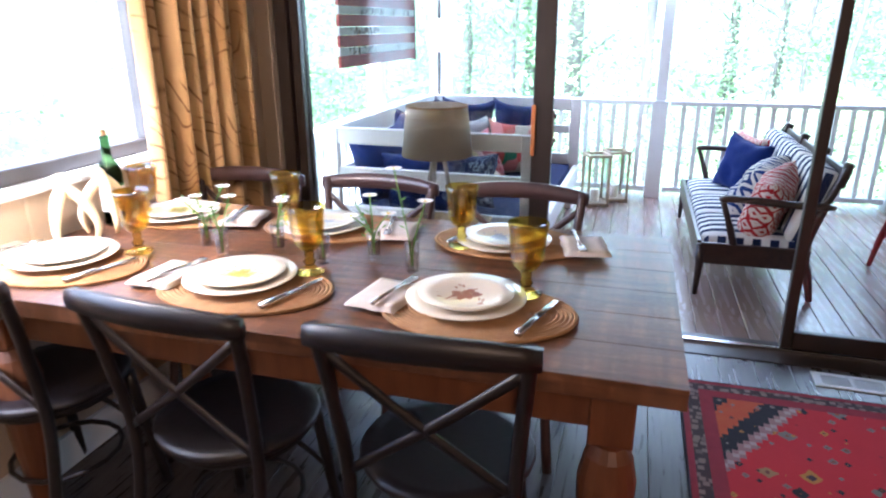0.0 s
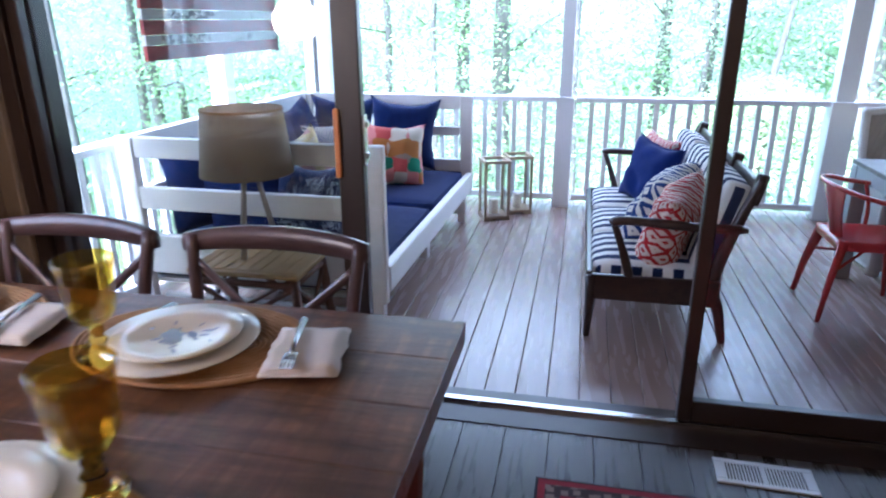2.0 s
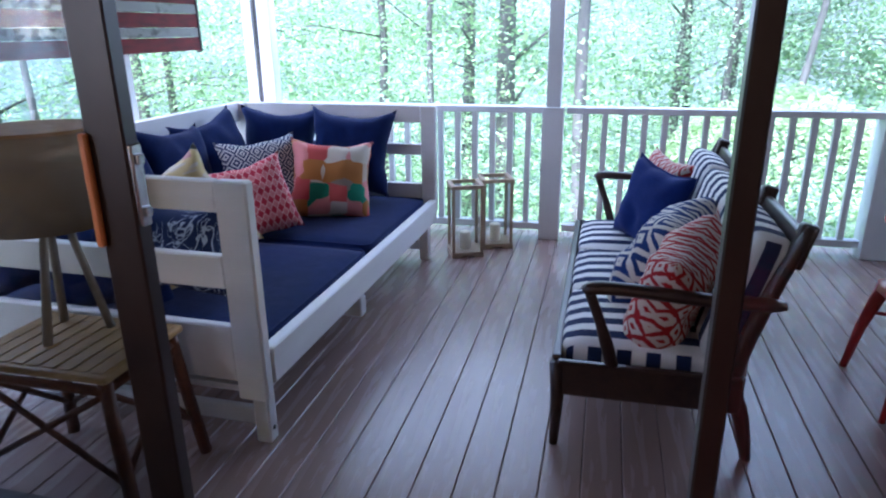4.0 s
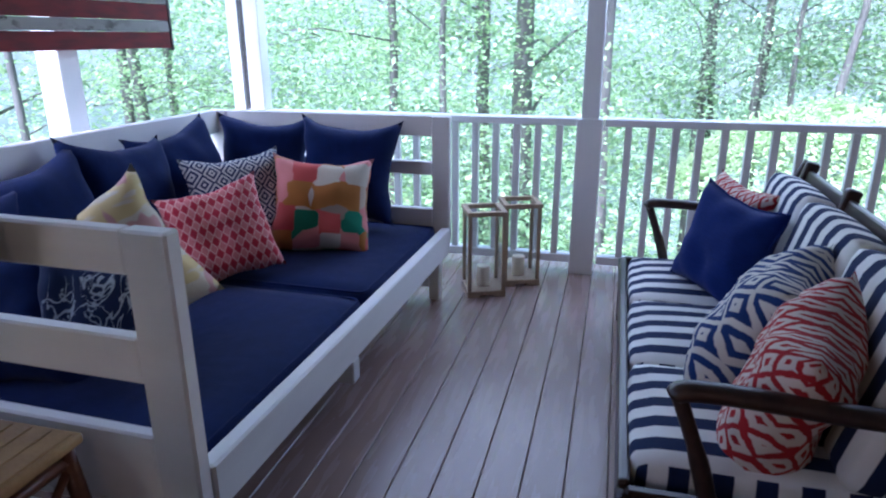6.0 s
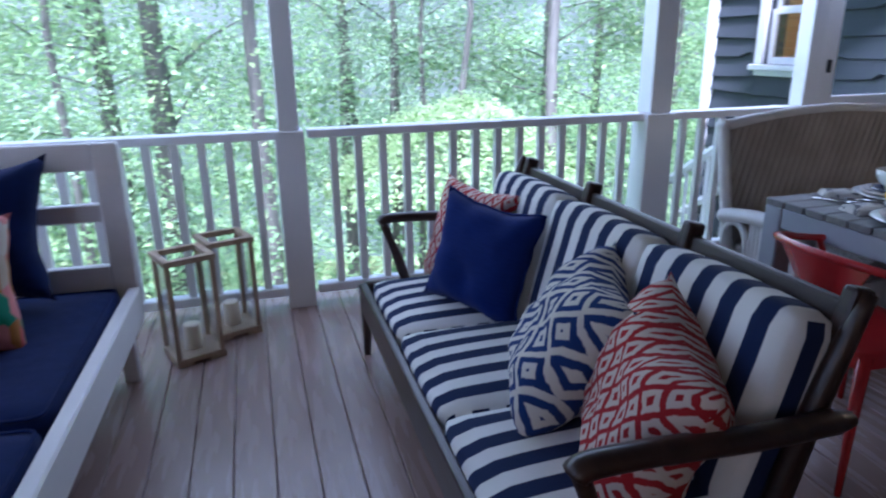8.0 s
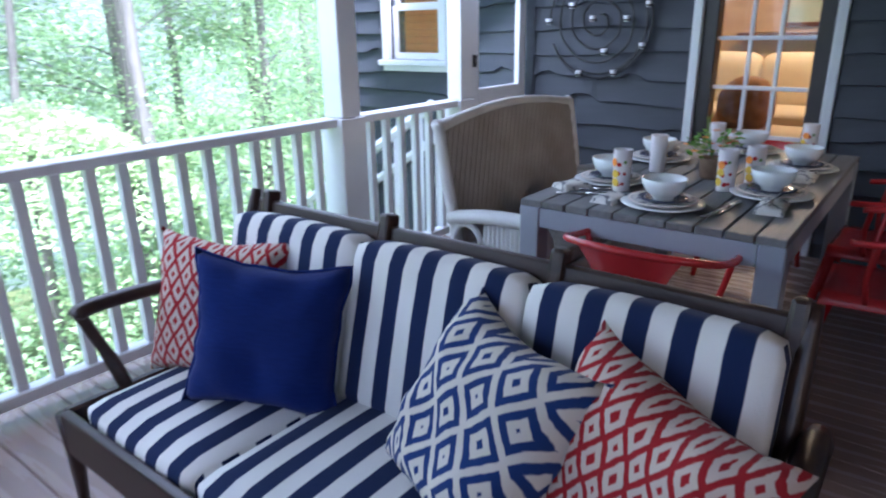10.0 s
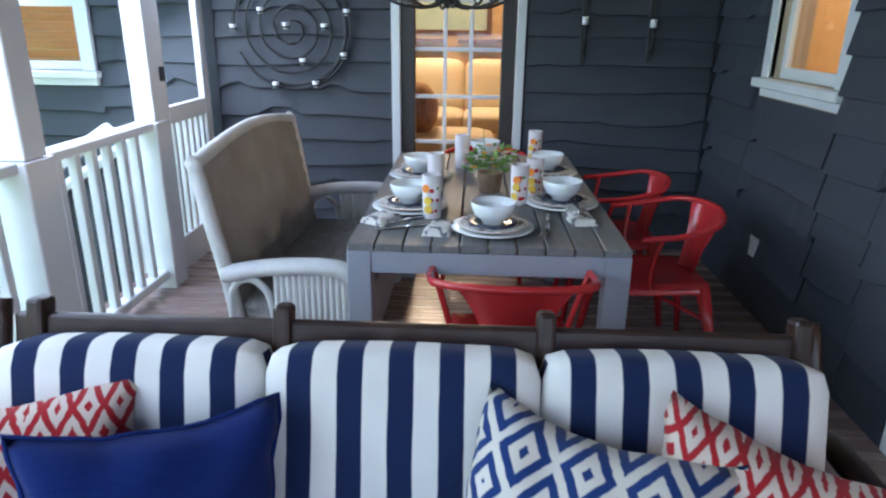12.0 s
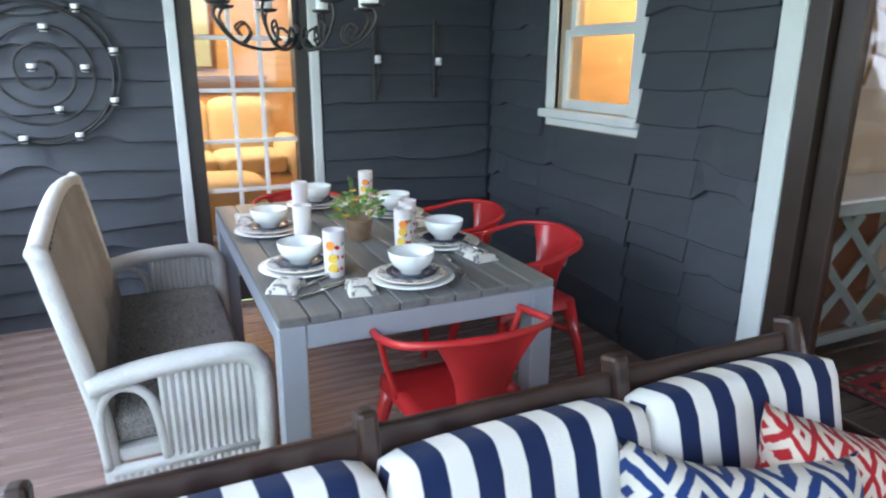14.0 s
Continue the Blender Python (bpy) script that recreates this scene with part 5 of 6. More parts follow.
for k, (z, y) in enumerate(((0.17, 0.075), (0.05, 0.075))):
    part("bolt", lathe(bmesh.new(), [(0.008, 0), (0.008, 0.003), (0.003, 0.004)], 10), IRON, db).matrix_basis = pose(W - 0.035, y, z, 0, 90, 0)
for y0, y1, h in ((0.05, 1.04, 0.0), (1.05, DL - 0.05, 0.01)):
    m = put("mattress", cushion_mesh(W - 0.1, y1 - y0, 0.155, 0.04, 0.015, 10, y0 * 5), NAVY, None, "", True)
    tagged(m, "navy canvas mattress half on a white daybed", "mattress", "daybed mattresses")
    m.matrix_world = pose(-1.5, 3.59, PZ, 0, 0, -1.4) @ pose(W / 2 - 0.005, (y0 + y1) / 2, 0.288 + h)
    hx, hy = (W - 0.1) / 2 - 0.013, (y1 - y0) / 2 - 0.013
    for z in (0.066, -0.066):
        ring = []
        for cx, cy, a0 in ((1, 1, 0), (-1, 1, 90), (-1, -1, 180), (1, -1, 270)):
            for a in (0, 30, 60, 90):
                ring.append((cx * (hx - 0.03) + 0.03 * math.cos(math.radians(a0 + a)), cy * (hy - 0.03) + 0.03 * math.sin(math.radians(a0 + a)), z))
        part("piping", tube(bmesh.new(), ring, 0.005, 6, 1.0, True), NAVY, m, "", True)

ND = "large navy throw pillow leaning in a daybed"
DAYBED_PILLOWS = [
    ((-1.28, 3.93, 0.56), 0.5, 75, 22, 10, NAVY, ND, 1.0),
    ((-1.27, 4.28, 0.58), 0.5, 82, 22, -6, NAVY, ND, 2.0),
    ((-1.26, 4.68, 0.6), 0.5, 86, 20, 7, NAVY, ND, 3.0),
    ((-1.27, 5.06, 0.61), 0.48, 80, 18, -8, NAVY, ND, 4.0),
    ((-1.08, 5.42, 0.62), 0.46, 20, 16, 4, NAVY, ND, 5.0),
    ((-0.64, 5.4, 0.6), 0.5, 6, 18, 3, NAVY, ND, 6.0),
    ((-0.95, 4.96, 0.54), 0.42, 44, 22, -3, GREEK, "navy and white key-pattern throw pillow on a daybed", 7.0),
    ((-0.84, 4.64, 0.5), 0.385, 36, 24, -12, DROPS, "pink throw pillow with dark red drops on a daybed", 8.0),
    ((-0.62, 5.06, 0.515), 0.43, 24, 24, 6, PATCH, "multicoloured patchwork throw pillow on a daybed", 9.0),
    ((-0.82, 4.05, 0.55), 0.45, 30, 16, -30, PALE_PATCH, "pale yellow patchwork throw pillow on a daybed", 10.0),
    ((-1.0, 3.86, 0.48), 0.48, 10, 14, -8, NAVY, ND, 12.0),
    ((-0.69, 3.87, 0.53), 0.34, 8, 10, 4, CORAL, "navy throw pillow with white coral branches", 11.0),
]
for loc, size, turn, tl, rl, mt, lb, sd_ in DAYBED_PILLOWS:
    pillow(loc, size, turn, tl, rl, mt, lb, seed=sd_, thick=0.19, ear=0.17 if mt == NAVY else 0.11)


# ---- lanterns ----
def wood_lantern(x, y, turn, s, label):
    l = thing("lantern", (x, y, PZ), label, "lantern", "floor lanterns", turn)
    w, h = 0.085 * s, 0.44 * s
    for sx in (-1, 1):
        for sy in (-1, 1):
            part("corner_post", rbox(bmesh.new(), sx * w - 0.009, sx * w + 0.009, sy * w - 0.009, sy * w + 0.009, 0.03, h - 0.02, 0.002), LANTERN, l)
    part("base", rbox(rbox(rbox(bmesh.new(), -w - 0.012, w + 0.012, -w - 0.012, w + 0.012, 0.012, 0.034, 0.003), -w - 0.012, -w * 0.4, -w - 0.012, w + 0.012, 0, 0.013, 0.001), w * 0.4, w + 0.012, -w - 0.012, w + 0.012, 0, 0.013, 0.001), LANTERN, l)
    for b in ((-w - 0.014, w + 0.014, -w - 0.014, -w + 0.012), (-w - 0.014, w + 0.014, w - 0.012, w + 0.014), (-w - 0.014, -w + 0.012, -w + 0.0121, w - 0.0121), (w - 0.012, w + 0.014, -w + 0.0121, w - 0.0121)):
        part("top_rail", rbox(bmesh.new(), *b, h - 0.022, h, 0.002), LANTERN, l)
    for b in ((-w, w, -w - 0.001, -w + 0.001), (-w, w, w - 0.001, w + 0.001), (-w - 0.001, -w + 0.001, -w, w), (w - 0.001, w + 0.001, -w, w)):
        part("pane", rbox(bmesh.new(), *b, 0.034, h - 0.022, 0), CLEAR, l)
    part("candle", lathe(bmesh.new(), [(0.034, 0.034), (0.035, 0.04), (0.034, 0.135), (0.03, 0.138), (0.002, 0.132)], 18), CANDLE, l, "", True)
    return l


wood_lantern(-0.03, 5.66, 22, 1.0, "weathered wooden lantern with a cream candle beside a daybed")
wood_lantern(0.12, 5.86, 20, 1.0, "weathered wooden lantern with a cream candle by the railing")

# ---- rattan table with lamp ----
sdt = thing("side_table", (-0.71, 3.36, PZ), "side table with woven straw top on red-brown bamboo legs", "table")
part("top", rbox(bmesh.new(), -0.24, 0.24, -0.17, 0.17, 0.43, 0.455, 0.008, 2), RATTAN, sdt)
for k in range(9):
    part("weave_strip", rbox(bmesh.new(), -0.225 + k * 0.051, -0.183 + k * 0.051, -0.155, 0.155, 0.455, 0.459, 0.001), RATTAN, sdt)
for x in (-0.21, 0.21):
    for y in (-0.14, 0.14):
        part("leg", tube(bmesh.new(), ((x * 1.22, y * 1.2, 0), (x * 1.08, y * 1.08, 0.25), (x, y, 0.43)), 0.02, 8), BAMBOO, sdt, "", True)
    for sg in (-1, 1):
        part("brace", tube(bmesh.new(), ((x * 1.12, sg * 0.16, 0.12), (x * 1.03, -sg * 0.145, 0.39)), 0.01, 6), BAMBOO, sdt, "", True)
    part("side_bar", tube(bmesh.new(), ((x * 1.02, -0.145, 0.4), (x * 1.02, 0.145, 0.4)), 0.014, 6), BAMBOO, sdt, "", True)
for y in (-0.15, 0.15):
    for sg in (-1, 1):
        part("brace", tube(bmesh.new(), ((sg * 0.235, y * 1.08, 0.12), (-sg * 0.215, y, 0.39)), 0.01, 6), BAMBOO, sdt, "", True)
    part("side_bar", tube(bmesh.new(), ((-0.215, y, 0.4), (0.215, y, 0.4)), 0.014, 6), BAMBOO, sdt, "", True)
tl_ = thing("table_lamp", (-0.754, 3.41, PZ + 0.459), "tripod table lamp with a taupe drum shade", "lamp")
part("shade", lathe(bmesh.new(), [(0.185, 0.345), (0.188, 0.345), (0.16, 0.6), (0.157, 0.6)], 30), SHADE, tl_, "", True)
part("shade_rim", lathe(bmesh.new(), [(0.156, 0.596), (0.162, 0.597), (0.161, 0.606), (0.156, 0.606)], 30), JUTE, tl_)
for k in range(3):
    a = 0.5 + k * 2.094
    part("leg", tube(bmesh.new(), ((0.1 * math.cos(a), 0.1 * math.sin(a), 0), (0.025 * math.cos(a), 0.025 * math.sin(a), 0.38)), (0.013, 0.011), 8), LAMP_LEG, tl_, "", True)
part("hub", lathe(bmesh.new(), [(0.03, 0.34), (0.034, 0.35), (0.034, 0.38), (0.01, 0.4), (0.008, 0.5)], 16), LAMP_LEG, tl_, "", True)

# ---- weathered striped flag panel above the daybed ----
fl = thing("flag_panel", (-1.56, 4.0, 1.15), "weathered wooden flag panel with red and white stripes", "wall art")
z = 0.0
for k in range(9):
    h = 0.074 if k % 2 == 0 else 0.05
    part("stripe_board", rbox(bmesh.new(), -0.012, 0.012, 0, 1.45, z, z + h - 0.002, 0.003), FLAG_RED if k % 2 == 0 else FLAG_WHITE, fl)
    z += h
part("edge_batten", rbox(bmesh.new(), -0.016, 0.016, 1.451, 1.468, -0.012, z, 0.003), OUT_FRAME, fl)
for y in (0.2, 1.25):
    part("hanger", tube(bmesh.new(), ((0, y, z), (0, y, 2.38 - 1.15)), 0.004, 5), IRON, fl)

# ---- outdoor dining table ----
OT = 0.67
X0, X1, Y0, Y1 = 0.0, 1.5, 0.0, 0.86
ot = thing("patio_table", (2.02, 4.035, PZ), "grey metal patio table with slatted grey top", "table")
for x in (X0, X1 - 0.075):
    for y in (Y0, Y1 - 0.075):
        part("leg", rbox(bmesh.new(), x, x + 0.075, y, y + 0.075, 0, OT - 0.0245, 0.004), GREY_STEEL, ot)
for b in ((X0 + 0.004, X0 + 0.03, 0.076, Y1 - 0.076), (X1 - 0.03, X1 - 0.004, 0.076, Y1 - 0.076), (0.076, X1 - 0.076, 0.004, 0.03), (0.076, X1 - 0.076, Y1 - 0.03, Y1 - 0.004)):
    part("apron", rbox(bmesh.new(), *b, OT - 0.095, OT - 0.0245, 0.003), GREY_STEEL, ot)
n = 10
for k in range(n):
    w = Y1 / n
    part("slat", rbox(bmesh.new(), X0, X1, k * w + 0.0025, (k + 1) * w - 0.0025, OT - 0.024, OT, 0.003), SLAT, ot)
part("support", rbox(bmesh.new(), 0.6, 0.9, 0.03, Y1 - 0.03, OT - 0.05, OT - 0.0245, 0), OUT_FRAME, ot)

TZ = PZ + OT


def striped_bowl(x, y, turn, i):
    c = put("dinner_plate", plate(bmesh.new(), 0.135), PORCELAIN, None, "", True)
    tagged(c, "white dinner plate with an ornate rim on a patio table", "plate", "patio settings")
    c.matrix_world = pose(x, y, TZ)
    s = put("salad_plate", plate(bmesh.new(), 0.112), LINEN, None, "", True)
    tagged(s, "off-white plate with a patterned rim", "plate", "patio settings")
    s.matrix_world = pose(x, y, TZ + 0.0095)
    part("rim_band", lathe(bmesh.new(), [(0.085, 0.0134), (0.106, 0.0168), (0.106, 0.0176), (0.085, 0.0142)], 36), FLECK, s)
    d = put("saucer", plate(bmesh.new(), 0.08, 0.01), NAVY_GLAZE, None, "", True)
    tagged(d, "dark navy glazed saucer under a bowl", "plate", "patio settings")
    d.matrix_world = pose(x, y, TZ + 0.019)
    b = put("bowl", lathe(bmesh.new(), [(0.034, 0), (0.036, 0.008), (0.042, 0.013), (0.057, 0.026), (0.0685, 0.047), (0.0725, 0.07), (0.0705, 0.071), (0.0655, 0.048), (0.054, 0.029), (0.03, 0.018), (0.002, 0.016)], 32), PORCELAIN, None, "", True)
    tagged(b, "white footed porcelain bowl on stacked plates", "bowl", "patio settings")
    b.matrix_world = pose(x, y, TZ + 0.0265)


def fruit_glass(x, y, i):
    g = thing("tumbler", (x, y, TZ), "tall frosted tumbler with painted fruit", "glass", "fruit tumblers")
    part("glass", lathe(bmesh.new(), [(0.03, 0), (0.031, 0.004), (0.034, 0.15), (0.032, 0.15), (0.029, 0.008), (0.002, 0.007)], 24), TUMBLER, g, "", True)
    r = random.Random(i)
    facing = math.radians(180 if i < 4 else 0)
    for k in range(9):
        a = facing + (k % 3 - 1) * 0.5 + r.uniform(-0.2, 0.2)
        z = 0.03 + 0.036 * (k // 3) + r.uniform(-0.006, 0.006)
        rad = (0.015, 0.008, 0.006)[k % 3]
        m = (YOLK, RED_STEEL, RED_STEEL)[k % 3] if k < 6 else (ORANGE, RED_STEEL, GREEN)[k % 3]
        rr = 0.0305 + 0.004 * z / 0.15
        f = part("painted_fruit", lathe(bmesh.new(), [(rad, 0), (rad * 0.95, 0.0006), (0.001, 0.0009)], 12), m, g)
        f.matrix_parent_inverse = Matrix()
        f.matrix_basis = pose(rr * math.cos(a), rr * math.sin(a), z, 0, 90, 0) if abs(math.cos(a)) > 2 else Matrix.Translation((rr * math.cos(a), rr * math.sin(a), z)) @ Vector((math.cos(a), math.sin(a), 0)).to_track_quat("Z", "Y").to_matrix().to_4x4()


for i, (x, y) in enumerate(((2.19, 4.45), (2.43, 4.74), (2.95, 4.745), (2.52, 4.19), (3.05, 4.19), (3.36, 4.46))):
    striped_bowl(x, y, 0, i)
for i, (x, y) in enumerate(((2.33, 4.655), (2.53, 4.345), (2.655, 4.28), (3.35, 4.22), (3.19, 4.57), (2.72, 4.665))):
    fruit_glass(x, y, i)
for i, (x, y, a, w) in enumerate(((2.17, 4.62, 80, 0.13), (2.36, 4.15, 95, 0.2), (2.27, 4.82, 60, 0.12), (2.89, 4.15, 92, 0.18), (3.2, 4.8, 85, 0.14))):
    n = put("napkin", napkin_mesh(0.085, w, 0.022, i * 3.1 + 1), FLECK, None, "", True)
    tagged(n, "rolled flecked cloth napkin on a patio table", "napkin", "patio settings")
    n.matrix_world = pose(x, y, TZ, 0, 0, a)
for i, (x, y, a, k) in enumerate(((2.21, 4.28, 80, 1), (2.27, 4.265, 84, 0), (2.2, 4.73, 25, 0), (2.36, 4.15, 88, 1), (2.3, 4.7, 30, 1))):
    f = put("fork" if k else "knife", fork(bmesh.new()) if k else knife(bmesh.new()), STEEL, None, "", True)
    tagged(f, "steel cutlery lying on a grey slatted table", "cutlery", "patio settings")
    f.matrix_world = pose(x, y, TZ + (0.024 if i == 3 else 0.0), 0, 0, a)

# flower pot
pot = thing("flower_pot", (2.72, 4.45, TZ), "small brown pot of orange and white flowers", "plant")
part("pot", lathe(bmesh.new(), [(0.038, 0), (0.042, 0.004), (0.05, 0.075), (0.052, 0.08), (0.048, 0.08), (0.045, 0.07), (0.002, 0.068)], 20), POT, pot, "", True)
r = random.Random(8)
lf = bmesh.new()
for k in range(150):
    a, d, z = r.random() * 6.28, 0.09 * math.sqrt(r.random()), 0.075 + 0.1 * r.random()
    c = Vector((d * math.cos(a), d * math.sin(a), z))
    t = Vector((math.cos(a) + r.uniform(-0.6, 0.6), math.sin(a) + r.uniform(-0.6, 0.6), r.uniform(-0.1, 0.8))).normalized() * r.uniform(0.02, 0.038)
    s = t.cross(Vector((r.uniform(-1, 1), r.uniform(-1, 1), 1))).normalized() * 0.008
    lf.faces.new([lf.verts.new(q) for q in (c, c + t * 0.5 - s, c + t, c + t * 0.5 + s)])
part("leaves", lf, GREEN, pot)
for k in range(16):
    a, d = r.random() * 6.28, 0.03 + 0.07 * r.random()
    c = Vector((d * math.cos(a), d * math.sin(a), 0.1 + 0.075 * r.random()))
    b = bmesh.new()
    for p in range(9):
        q = p * 2 * math.pi / 9
        e, s = Vector((math.cos(q), math.sin(q), 0.35)), Vector((-math.sin(q), math.cos(q), 0))
        b.faces.new([b.verts.new(v) for v in (c + e * 0.002, c + e * 0.012 - s * 0.005, c + e * 0.017, c + e * 0.012 + s * 0.005)])
    part("flower", b, ORANGE if k < 10 else PETAL, pot)
for k in range(3):
    part("grass_blade", tube(bmesh.new(), smooth_pts(((0, 0, 0.07), (0.01 * k - 0.01, 0.02, 0.15), (0.03 * k - 0.03, 0.03, 0.24)), 3), 0.0015, 4), GREEN, pot)


# ---- red metal armchairs ----
def red_chair():
    """Pressed-steel armchair: bent tube arms and back, one broad back splat; front is +y."""
    c = thing("metal_armchair", (0, 0, 0), "glossy red pressed-steel armchair", "chair", "red patio chairs")
    b = bmesh.new()
    n = 10
    g = [[b.verts.new(((i / n - 0.5) * 0.37 * (1 - 0.1 * (1 - j / n)), (j / n - 0.5) * 0.36, 0.43 - 0.012 * (1 - (2 * i / n - 1) ** 2) * (1 - (2 * j / n - 1) ** 2))) for j in range(n + 1)] for i in range(n + 1)]
    for i in range(n):
        for j in range(n):
            b.faces.new((g[i][j], g[i + 1][j], g[i + 1][j + 1], g[i][j + 1]))
    low = {}
    ring = [g[i][0] for i in range(n + 1)] + [g[n][j] for j in range(1, n + 1)] + [g[i][n] for i in range(n - 1, -1, -1)] + [g[0][j] for j in range(n - 1, 0, -1)]
    down = [b.verts.new((v.co.x * 1.02, v.co.y * 1.02, 0.385)) for v in ring]
    for k in range(len(ring)):
        b.faces.new((ring[k], down[k], down[(k + 1) % len(ring)], ring[(k + 1) % len(ring)]))
    part("seat", b, RED_STEEL, c, "", True)
    for sx in (-1, 1):
        for sy in (-1, 1):
            part("leg", tube(bmesh.new(), ((sx * 0.155, sy * 0.155, 0.42), (sx * 0.19, sy * 0.2, 0.2), (sx * 0.21, sy * 0.225, 0.0)), (0.03, 0.02, 0.014), 8, 0.7), RED_STEEL, c, "", True)
        part("arm_post", tube(bmesh.new(), smooth_pts(((sx * 0.175, 0.05, 0.41), (sx * 0.205, 0.06, 0.52), (sx * 0.235, 0.04, 0.645)), 4), 0.01, 8), RED_STEEL, c, "", True)
        part("brace", tube(bmesh.new(), ((sx * 0.17, -0.17, 0.28), (sx * -0.0, 0.0, 0.33)), 0.008, 6), RED_STEEL, c)
    part("arm_tube", tube(bmesh.new(), smooth_pts(((0.235, 0.12, 0.64), (0.245, -0.02, 0.655), (0.2, -0.17, 0.69), (0.0, -0.235, 0.705), (-0.2, -0.17, 0.69), (-0.245, -0.02, 0.655), (-0.235, 0.12, 0.64)), 6), 0.0125, 8), RED_STEEL, c, "", True)
    b = bmesh.new()
    rows = []
    for j in range(9):
        t = j / 8
        w = 0.075 + 0.095 * t ** 2.2
        y = -0.17 - 0.06 * t
        z = 0.415 + 0.29 * t
        rows.append([b.verts.new((u * w, y + 0.03 * u * u + dy, z)) for dy in (0, 0.006) for u in (-1, -0.5, 0, 0.5, 1)])
    for r0, r1 in zip(rows, rows[1:]):
        for k in range(4):
            b.faces.new((r0[k], r0[k + 1], r1[k + 1], r1[k]))
            b.faces.new((r0[k + 5], r1[k + 5], r1[k + 6], r0[k + 6]))
        for k in (0, 4):
            b.faces.new((r0[k], r1[k], r1[k + 5], r0[k + 5]))
    part("back_splat", b, RED_STEEL, c, "", True)
    return c


rc = red_chair()
rc.matrix_world = pose(1.965, 4.395, PZ, 0, 0, -90) @ Matrix.Diagonal((0.98, 0.98, 0.92, 1))
for x, y, a in ((2.62, 3.81, 2), (3.15, 3.86, -2), (3.62, 4.46, 90)):
    copy_thing(rc, pose(x, y, PZ, 0, 0, a))


# ---- wicker loveseat ----
wk = thing("wicker_loveseat", (2.83, 5.2, PZ), "white wicker loveseat with dark patterned seat cushion", "loveseat")
HW = 0.585


def woven(b, rows):
    for r0, r1 in zip(rows, rows[1:]):
        for k in range(len(r0) - 1):
            b.faces.new((r0[k], r0[k + 1], r1[k + 1], r1[k]))
    return b


# back weave, in the wicker colour darkened as if shaded
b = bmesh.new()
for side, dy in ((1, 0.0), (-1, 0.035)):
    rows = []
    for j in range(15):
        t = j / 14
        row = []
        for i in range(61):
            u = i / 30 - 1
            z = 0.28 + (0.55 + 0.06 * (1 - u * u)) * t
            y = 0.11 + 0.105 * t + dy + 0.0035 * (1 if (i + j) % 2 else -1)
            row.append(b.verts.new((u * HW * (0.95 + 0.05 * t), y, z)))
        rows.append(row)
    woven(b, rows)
part("back_panel", b, WICKER_BACK, wk, "greyed tan woven panel, coloured as in shade")
part("back_rim", tube(bmesh.new(), smooth_pts(((-HW * 0.95, 0.14, 0.02), (-HW * 0.97, 0.15, 0.35), (-HW, 0.225, 0.81), (-HW * 0.9, 0.24, 0.855), (0, 0.24, 0.9), (HW * 0.9, 0.24, 0.855), (HW, 0.225, 0.81), (HW * 0.97, 0.15, 0.35), (HW * 0.95, 0.14, 0.02)), 6), 0.026, 10), WICKER, wk, "", True)


def cane_mesh(z0, z1):
    me = bpy.data.meshes.new("cane")
    tube_bm = tube(bmesh.new(), ((0, 0, z0), (0, 0, z1)), 0.0115, 6)
    tube_bm.to_mesh(me)
    tube_bm.free()
    me.materials.append(WICKER)
    return me


def canes(me, x, y):
    o = new("cane", me)
    o.parent = wk
    o.location = (x, y, 0)


arm_cane, skirt_cane, front_cane = cane_mesh(0.2, 0.49), cane_mesh(0.02, 0.2), cane_mesh(0.02, 0.27)
for s in (-1, 1):
    part("arm", tube(bmesh.new(), smooth_pts(((s * HW, 0.17, 0.47), (s * HW, 0.0, 0.5), (s * HW, -0.2, 0.505), (s * HW, -0.275, 0.47), (s * HW, -0.295, 0.38), (s * HW, -0.285, 0.0)), 6), 0.03, 10, 1.25), WICKER, wk, "", True)
    for k in range(13):
        canes(arm_cane, s * HW, -0.27 + k * 0.0215)
    for k in range(21):
        canes(skirt_cane, s * HW, -0.27 + k * 0.0205)
    part("arm_loop", tube(bmesh.new(), smooth_pts(((s * HW, 0.15, 0.21), (s * HW, 0.15, 0.4), (s * HW, 0.09, 0.455), (s * HW, 0.02, 0.4), (s * HW, -0.005, 0.21)), 5), 0.014, 8), WICKER, wk, "", True)
    part("side_bar", tube(bmesh.new(), ((s * HW, -0.29, 0.2), (s * HW, 0.15, 0.2)), 0.016, 8), WICKER, wk, "", True)
    part("foot_bar", tube(bmesh.new(), ((s * HW, -0.29, 0.02), (s * HW, 0.15, 0.02)), 0.016, 8), WICKER, wk, "", True)
for k in range(54):
    canes(front_cane, -HW + 0.02 + k * (2 * HW - 0.04) / 53, -0.28)
part("seat_deck", rbox(bmesh.new(), -HW + 0.01, HW - 0.01, -0.27, 0.14, 0.22, 0.255, 0.004), WICKER, wk)
ck = put("loveseat_cushion", cushion_mesh(1.1, 0.43, 0.1, 0.03, 0.015, 8), ZEBRA, None, "", True)
tagged(ck, "dark zebra-print seat cushion on a wicker loveseat", "cushion")
ck.matrix_world = pose(2.83, 5.145, PZ + 0.305)

